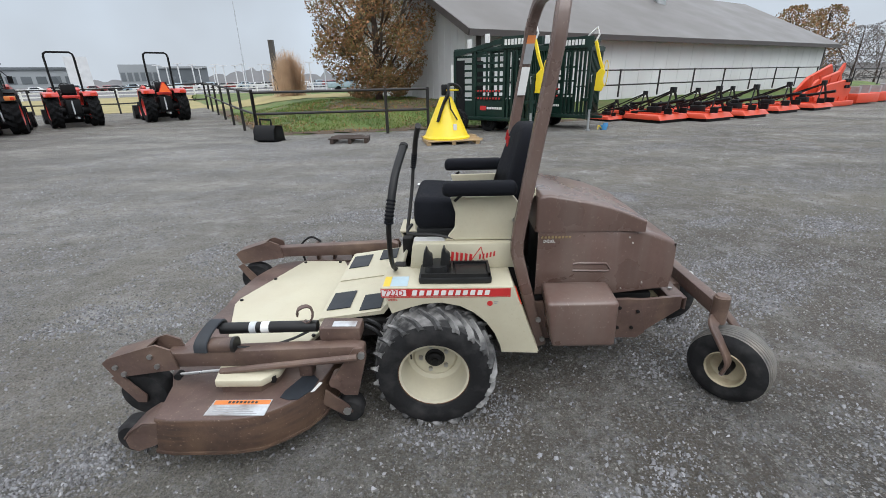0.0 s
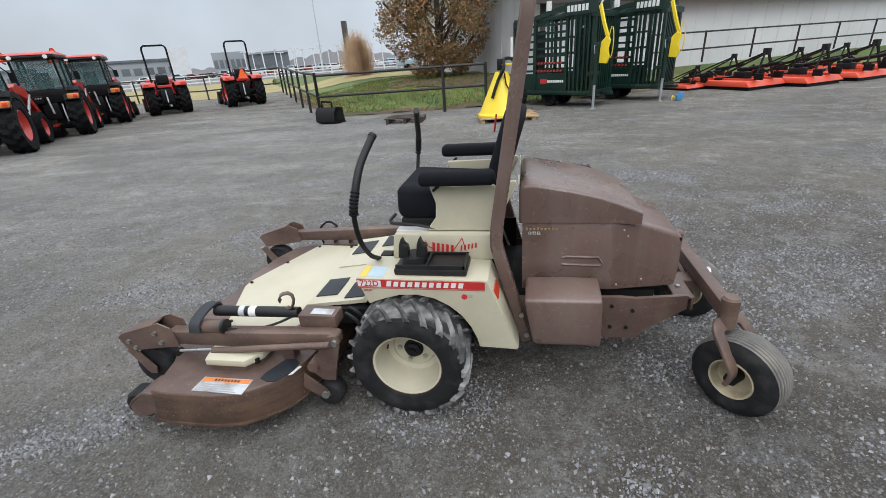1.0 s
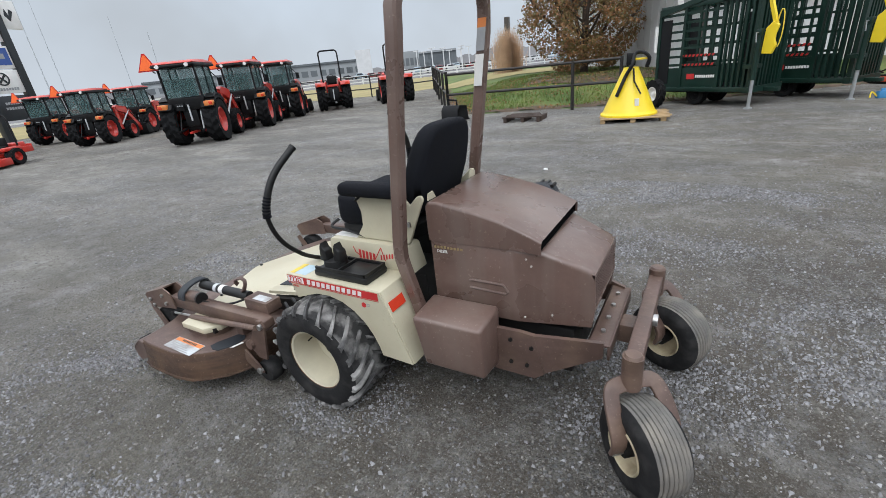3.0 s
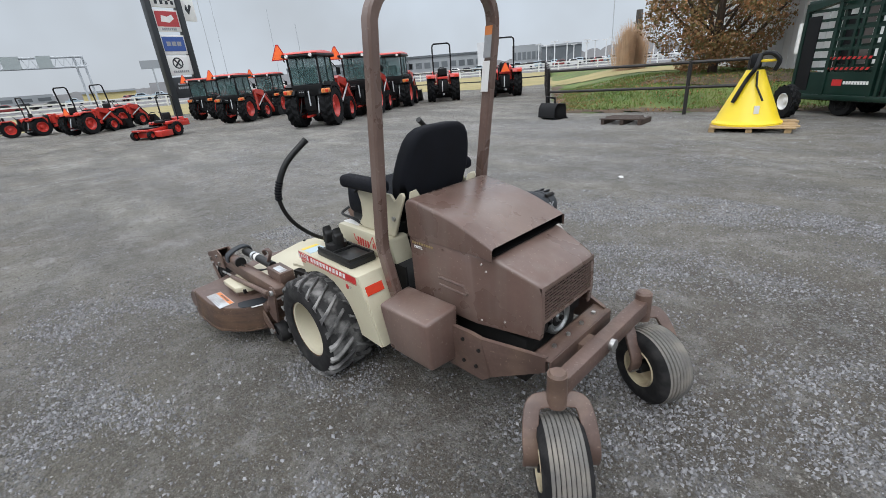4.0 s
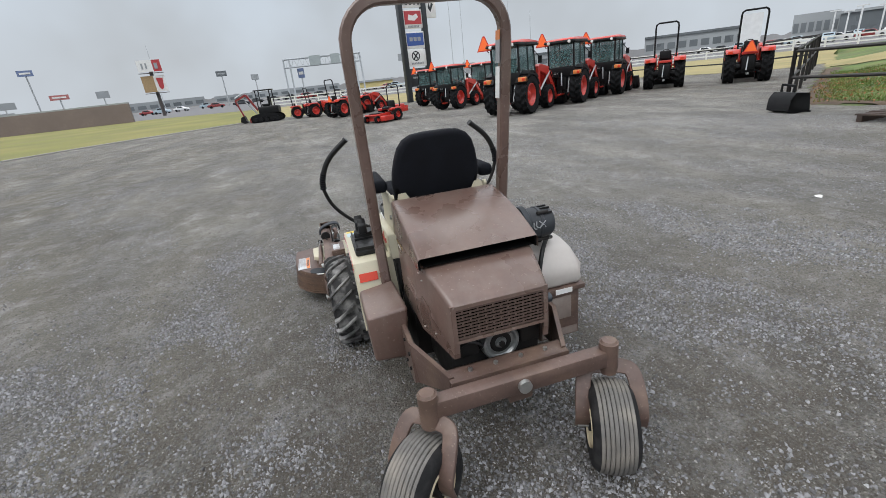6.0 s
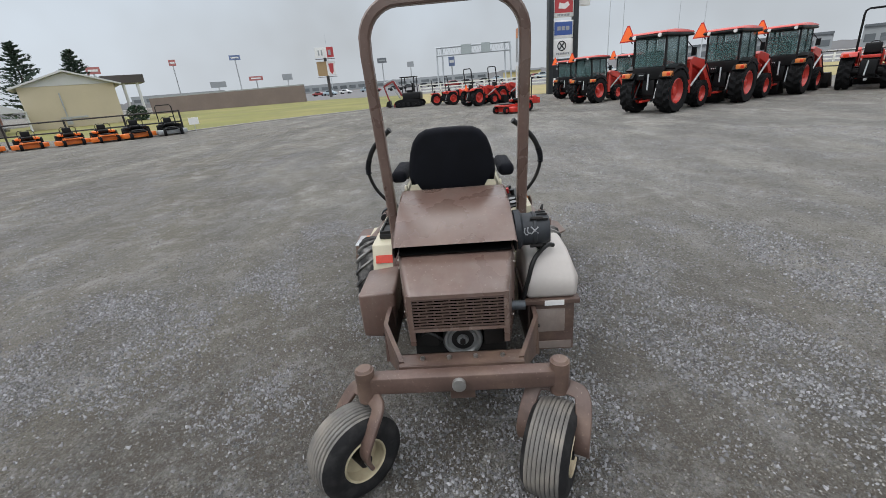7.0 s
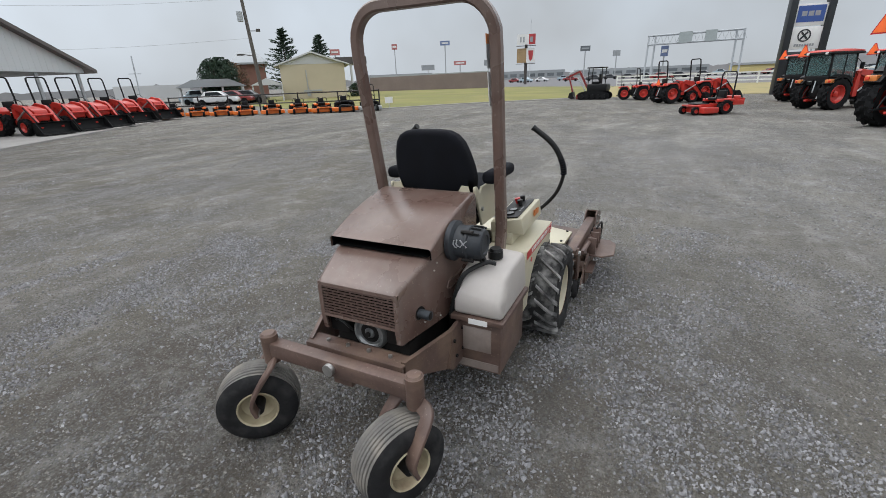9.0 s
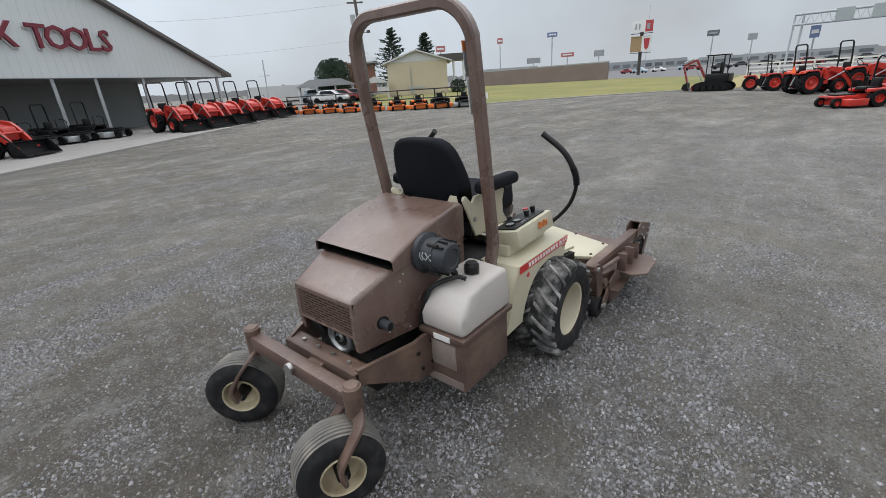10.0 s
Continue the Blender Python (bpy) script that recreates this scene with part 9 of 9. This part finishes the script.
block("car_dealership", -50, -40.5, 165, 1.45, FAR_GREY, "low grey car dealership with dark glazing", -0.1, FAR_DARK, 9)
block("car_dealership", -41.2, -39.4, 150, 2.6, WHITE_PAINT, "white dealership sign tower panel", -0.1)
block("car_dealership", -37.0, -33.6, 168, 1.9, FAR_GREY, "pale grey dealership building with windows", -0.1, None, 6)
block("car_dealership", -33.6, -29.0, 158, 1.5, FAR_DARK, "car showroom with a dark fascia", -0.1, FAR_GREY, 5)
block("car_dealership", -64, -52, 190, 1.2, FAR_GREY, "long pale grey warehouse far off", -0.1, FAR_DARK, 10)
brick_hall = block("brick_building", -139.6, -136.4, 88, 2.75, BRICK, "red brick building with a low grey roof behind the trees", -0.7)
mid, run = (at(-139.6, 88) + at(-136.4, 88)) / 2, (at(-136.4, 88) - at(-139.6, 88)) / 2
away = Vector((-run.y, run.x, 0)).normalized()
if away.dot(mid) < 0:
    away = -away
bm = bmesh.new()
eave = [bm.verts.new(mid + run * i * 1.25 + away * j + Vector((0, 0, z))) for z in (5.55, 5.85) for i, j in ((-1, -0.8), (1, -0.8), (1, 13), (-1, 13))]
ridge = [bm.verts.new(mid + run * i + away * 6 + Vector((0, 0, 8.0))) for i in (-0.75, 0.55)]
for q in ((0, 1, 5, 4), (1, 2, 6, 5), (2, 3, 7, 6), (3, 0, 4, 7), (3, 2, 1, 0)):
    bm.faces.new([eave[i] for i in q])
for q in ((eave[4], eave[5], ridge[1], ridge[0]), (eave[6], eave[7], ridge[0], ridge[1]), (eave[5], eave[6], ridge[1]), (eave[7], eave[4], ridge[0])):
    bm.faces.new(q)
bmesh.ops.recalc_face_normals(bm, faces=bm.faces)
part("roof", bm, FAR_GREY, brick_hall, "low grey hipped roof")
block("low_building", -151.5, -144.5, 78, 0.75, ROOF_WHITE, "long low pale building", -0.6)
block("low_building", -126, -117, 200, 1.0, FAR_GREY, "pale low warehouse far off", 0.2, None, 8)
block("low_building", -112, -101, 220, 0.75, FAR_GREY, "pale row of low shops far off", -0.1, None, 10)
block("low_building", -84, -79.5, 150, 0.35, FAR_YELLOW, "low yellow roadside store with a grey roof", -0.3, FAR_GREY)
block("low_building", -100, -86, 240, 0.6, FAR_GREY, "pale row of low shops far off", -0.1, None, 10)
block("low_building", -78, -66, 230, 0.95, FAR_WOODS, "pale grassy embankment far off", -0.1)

pav = thing("pavilion", at(-142.2, 56), "open pavilion with a grey roof and white posts", "pavilion", facing(-143))
bm = bmesh.new()
prism(bm, [(-3.6, 1.9), (3.6, 1.9), (1.8, 2.7), (-1.8, 2.7)], 0, -3, 0.5)
part("roof", bm, FAR_GREY, pav)
for y in (-3.2, -1.1, 1.1, 3.2):
    part("post", made(cyl, (0.2, y, -0.1), (0.2, y, 1.9), 0.09, 8), WHITE_PAINT, pav)
    part("post", made(cyl, (-2.7, y, -0.1), (-2.7, y, 1.9), 0.09, 8), WHITE_PAINT, pav)
pav2 = thing("pavilion", at(-136.3, 60), "small gazebo with a white roof", "pavilion", facing(-136))
bm = bmesh.new()
prism(bm, [(-1.9, 1.9), (1.9, 1.9), (0, 2.7)], 0, -3, 0.5)
part("roof", bm, ROOF_WHITE, pav2)
for y in (-1.7, 1.7):
    part("post", made(cyl, (0.2, y, -0.1), (0.2, y, 1.9), 0.09, 8), WHITE_PAINT, pav2)


def car(loc, yaw, paint, label, tall=1.0, group="cars in the distance", pickup=False):
    c = thing("parked_car", loc, label, "car", yaw, group)
    bm = bmesh.new()
    roof = [(-2.2, 0.35), (-2.25, 0.8), (-2.0, 0.95 * tall), (-1.4, 1.0 * tall), (-1.0, 1.42 * tall), (0.4, 1.45 * tall), (1.0, 1.0 * tall), (1.9, 0.88 * tall), (2.2, 0.65), (2.2, 0.35)]
    if pickup:
        roof = [(-2.6, 0.45), (-2.6, 1.15), (-0.7, 1.15), (-0.55, 1.75), (0.7, 1.78), (1.2, 1.15), (2.3, 1.08), (2.45, 0.8), (2.45, 0.45)]
    prism(bm, roof, 1, -0.88, 0.88)
    soften(bm, 0.09, 2)
    body = part("body", bm, paint, c, smooth=50)
    for s in (-1, 1):
        win = [(-0.95, 1.02 * tall), (-0.85, 1.36 * tall), (0.35, 1.38 * tall), (0.85, 1.02 * tall)]
        if pickup:
            win = [(-0.5, 1.18), (-0.42, 1.66), (0.62, 1.68), (1.0, 1.18)]
        part("side_window", made(prism, win, 1, s * 0.86, s * 0.89), CAR_GLASS, body)
        for x in (-1.35, 1.35):
            part("wheel", made(cyl, (x, s * 0.72, 0.34), (x, s * 0.90, 0.34), 0.34, 14), TRACTOR_TYRE, c)
    zr = 1.3 * tall if not pickup else 1.6
    part("rear_window", boxes((-1.32 if not pickup else -0.66, -1.2 if not pickup else -0.58, -0.7, 0.7, 1.05 * tall, zr)), CAR_GLASS, body)
    return c


kinds = [car((*at(-44, 128)[:2], 0), 30, CAR_WHITE, "white parked car far off"), car((*at(-42.5, 131)[:2], 0), 30, CAR_DARK, "dark parked car far off"),
         car((*at(-41, 127)[:2], 0), 30, CAR_BLUE, "pale blue-grey parked car far off", 1.15), car((*at(-39.6, 130)[:2], 0), 30, CAR_RED, "dark red parked car far off")]
rng = random.Random(5)
for k in range(34):
    b = -38.5 + k * 0.72 + rng.uniform(-0.15, 0.15)
    d = rng.uniform(112, 150)
    copy_thing(kinds[rng.choice((0, 0, 1, 1, 2, 3))], pose(*at(b, d)[:2], 0, 0, 0, rng.choice((30, 35, 120))))
for k in range(26):
    b = -113 + k * 1.9 + rng.uniform(-0.6, 0.6)
    d = rng.uniform(105, 170)
    copy_thing(kinds[rng.choice((0, 0, 1, 2, 3))], pose(*at(b, d)[:2], 0, 0, 0, rng.uniform(60, 110)))
for b, d, k in ((-141.8, 53, 0), (-140.2, 54, 3), (-138.6, 55, 1), (-139.4, 58, 0), (-143.5, 60, 2)):
    copy_thing(kinds[k], pose(*at(b, d)[:2], 0, 0, 0, 140 + b * 0.1))
truck = car((*at(-15.2, 58)[:2], 0.15), 20, CAR_BLUE, "pale blue pickup truck behind the lawn", 1.0, "", True)

# lamp posts and tall masts
mast = thing("light_mast", at(-25.9, 92), "very tall thin grey light mast", "lamp post")
part("shaft", made(cyl, (0, 0, 0), (0, 0, 26), 0.10, 8, 0.05), FAR_STEEL, mast)
for b, d, h in ((-17.5, 70, 17), (-70.5, 130, 24), (-65.0, 140, 20), (-71.9, 95, 17), (-105.0, 160, 19), (-62.5, 90, 11)):
    ob = copy_thing(mast, Matrix.Translation(at(b, d)))
    ob.scale = (1, 1, h / 26)
thick = thing("timber_mast", at(-23.4, 62), "thick dark square timber mast", "post")
part("shaft", boxes((-0.28, 0.28, -0.28, 0.28, 0, 6.3)), TRIM_DARK, thick)
lamp = thing("car_park_lamp", at(-28.5, 120), "white car-park lamp post with two heads", "lamp post", 0, "car-park lamps")
part("shaft", made(cyl, (0, 0, 0), (0, 0, 5.4), 0.14, 8), WHITE_PAINT, lamp)
part("lamp_head", boxes((-0.9, 0.9, -0.2, 0.2, 5.35, 5.55)), WHITE_PAINT, lamp)
for k in range(16):
    b, d = -34 + k * 1.05 + rng.uniform(-0.3, 0.3), rng.uniform(105, 150)
    copy_thing(lamp, Matrix.Translation(at(b, d)))

# far woods and hills closing the horizon
rng = random.Random(8)


def woods(name, b0, b1, d, el, rough, seed, material, label):
    """A far belt of trees: an uneven solid band."""
    n = int((b1 - b0) / 0.35)
    bm = bmesh.new()
    lo, hi, back = [], [], []
    for k in range(n + 1):
        b = b0 + (b1 - b0) * k / n
        h = el * (0.65 + 0.35 * noise.noise((b * 0.15, seed, 0))) + rough * noise.noise((b * 1.1, seed, 3)) + rough * 0.5 * noise.noise((b * 3.7, seed, 5))
        z = 1.5 + d * math.tan(radians(max(0.15, h)))
        p, q = at(b, d), at(b, d + 25)
        lo.append(bm.verts.new((p.x, p.y, -1)))
        hi.append(bm.verts.new((p.x, p.y, z)))
        back.append(bm.verts.new((q.x, q.y, z * 0.9)))
    for k in range(n):
        bm.faces.new((lo[k], lo[k + 1], hi[k + 1], hi[k]))
        bm.faces.new((hi[k], hi[k + 1], back[k + 1], back[k]))
    return tagged(part(name, bm, material, None, label, smooth=0), category="woods", kind="structure")


# the haze over these woods is in their pale colour
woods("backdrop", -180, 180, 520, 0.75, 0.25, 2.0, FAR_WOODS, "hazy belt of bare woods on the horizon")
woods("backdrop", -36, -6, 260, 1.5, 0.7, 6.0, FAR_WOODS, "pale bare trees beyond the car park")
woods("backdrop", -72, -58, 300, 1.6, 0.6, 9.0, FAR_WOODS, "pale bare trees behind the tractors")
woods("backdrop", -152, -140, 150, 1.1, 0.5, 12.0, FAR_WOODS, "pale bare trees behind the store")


# ---- loose stones on the yard ----
def lattice_noise(x, y, seed):
    """Smooth noise in 0..1 over arrays of places."""
    g = np.random.RandomState(seed).uniform(0, 1, (256, 256))
    xi, yi = np.floor(x).astype(int), np.floor(y).astype(int)
    fx, fy = x - xi, y - yi
    fx, fy = fx * fx * (3 - 2 * fx), fy * fy * (3 - 2 * fy)

    def at(i, j):
        return g[(xi + i) % 256, (yi + j) % 256]
    return (at(0, 0) * (1 - fx) + at(1, 0) * fx) * (1 - fy) + (at(0, 1) * (1 - fx) + at(1, 1) * fx) * fy


def drift(x, y):
    """How thickly clean loose stone lies: ragged drifts drawn out along the wheel tracks, with bare packed ground between."""
    u, v = x * 0.94 + y * 0.34, -x * 0.34 + y * 0.94
    long = lattice_noise(u * 0.55 + 40, v * 1.5 + 40, 1) * 0.55 + lattice_noise(u * 1.7 + 9, v * 3.4 + 9, 2) * 0.45
    clump = lattice_noise(u * 5 + 70, v * 7 + 70, 3) * 0.6 + lattice_noise(u * 14, v * 18, 4) * 0.4
    long = long + 0.36 * (lattice_noise(u * 0.17 + 5, v * 0.55 + 5, 8) - 0.5)
    return np.clip((long - 0.43) / 0.16, 0.08, 1.0) * np.clip((clump - 0.20) / 0.4, 0.3, 1.0)


def scatter(name, count, cx, cy, rmin, rmax, smin, smax, seed, material, label, blocky, power=2.4, dusty=False):
    """Loose angular stones as one mesh: flat-topped blocks close by, pointed chips farther off."""
    rs = np.random.RandomState(seed)
    r = np.sqrt(rs.uniform(rmin ** 2, rmax ** 2, count * 12))
    a = rs.uniform(0, 2 * math.pi, count * 12)
    x, y = cx + r * np.cos(a), cy + r * np.sin(a)
    keep = np.nonzero(rs.uniform(0, 1, count * 12) < (1.1 - 0.7 * drift(x, y) if dusty else drift(x, y)))[0][:count]
    x, y = x[keep], y[keep]
    n = len(x)
    s = smin + (smax - smin) * rs.uniform(0, 1, n) ** power
    if blocky:
        base = np.array([(1, 0, -0.15), (-0.5, 0.87, -0.15), (-0.5, -0.87, -0.15), (0.55, 0.1, 0.90), (-0.30, 0.46, 0.80), (-0.34, -0.50, 0.85)])
        face = np.array([(0, 1, 4), (0, 4, 3), (1, 2, 5), (1, 5, 4), (2, 0, 3), (2, 3, 5), (3, 4, 5)])
    else:
        base = np.array([(1, 0, -0.1), (-0.4, 0.87, -0.1), (-0.6, -0.87, -0.1), (0.1, 0.0, 0.85)])
        face = np.array([(0, 1, 3), (1, 2, 3), (2, 0, 3)])
    k, w = len(base), face.shape[1]
    V = np.repeat(base[None], n, 0) * np.stack([np.ones(n), rs.uniform(0.55, 1, n), rs.uniform(0.55, 1.15, n)], 1)[:, None, :]
    V = (V + rs.uniform(-0.30, 0.30, (n, k, 3))) * s[:, None, None]
    t = rs.uniform(0, 2 * math.pi, n)[:, None]
    vx, vy = V[..., 0] * np.cos(t) - V[..., 1] * np.sin(t), V[..., 0] * np.sin(t) + V[..., 1] * np.cos(t)
    V = np.stack([vx + x[:, None], vy + y[:, None], V[..., 2]], 2).reshape(-1, 3)
    F = (face[None] + (np.arange(n) * k)[:, None, None]).reshape(-1, w)
    me = bpy.data.meshes.new(name)
    me.vertices.add(len(V))
    me.vertices.foreach_set("co", V.ravel())
    me.loops.add(F.size)
    me.loops.foreach_set("vertex_index", F.ravel().astype(np.int32))
    me.polygons.add(len(F))
    me.polygons.foreach_set("loop_start", np.arange(0, F.size, w, dtype=np.int32))
    me.update(calc_edges=True)
    me.validate()
    me.materials.append(material)
    return tagged(new(name, me), label, "gravel", kind="stuff")


def stone_material(name, tones):
    """Stones each of one tone, from the darkest to the palest of those given, with a little grain."""
    m = bpy.data.materials.new(name)
    m.use_nodes = True
    n, l = m.node_tree.nodes, m.node_tree.links
    g, r = n.new("ShaderNodeNewGeometry"), n.new("ShaderNodeValToRGB")
    e = r.color_ramp.elements
    e[0].color, e[1].color = (*tones[0], 1), (*tones[-1], 1)
    for p, c in zip((0.3, 0.62, 0.86, 0.96), tones[1:-1]):
        e.new(p).color = (*c, 1)
    l.new(g.outputs["Random Per Island"], r.inputs["Fac"])
    l.new(r.outputs["Color"], n["Principled BSDF"].inputs["Base Color"])
    n["Principled BSDF"].inputs["Roughness"].default_value = 0.8
    return m


STONES = stone_material("clean_blue_grey_stones", ((0.085, 0.083, 0.083), (0.150, 0.149, 0.153), (0.212, 0.213, 0.219), (0.262, 0.264, 0.273), (0.310, 0.313, 0.322), (0.38, 0.383, 0.392)))
DUSTY_STONES = stone_material("dusty_brown_grey_stones", ((0.075, 0.068, 0.058), (0.120, 0.112, 0.098), (0.165, 0.155, 0.138), (0.205, 0.197, 0.18), (0.255, 0.247, 0.23), (0.33, 0.325, 0.31)))
scatter("gravel", 125000, 1.0, 2.2, 0.0, 3.8, 0.0040, 0.0138, 3, STONES, "loose clean blue-grey stones in drifts on the yard", True, 2.6)
scatter("gravel", 190000, 1.0, 2.2, 0.0, 4.2, 0.0032, 0.0105, 4, DUSTY_STONES, "dusty brown-grey chips trodden into packed ground", False, 2.6, True)
scatter("gravel", 150000, 0.5, 2.6, 3.7, 10.5, 0.0058, 0.0160, 5, STONES, "loose grey crushed stones farther across the yard", False)
scatter("gravel", 90000, 0.5, 2.6, 4.1, 9.0, 0.0055, 0.014, 6, DUSTY_STONES, "dusty chips on packed ground farther off", False, 2.4, True)
scatter("gravel", 30000, -1.5, 2.6, 10.4, 20.0, 0.010, 0.018, 7, DUSTY_STONES, "loose dusty stones across the far yard", False)
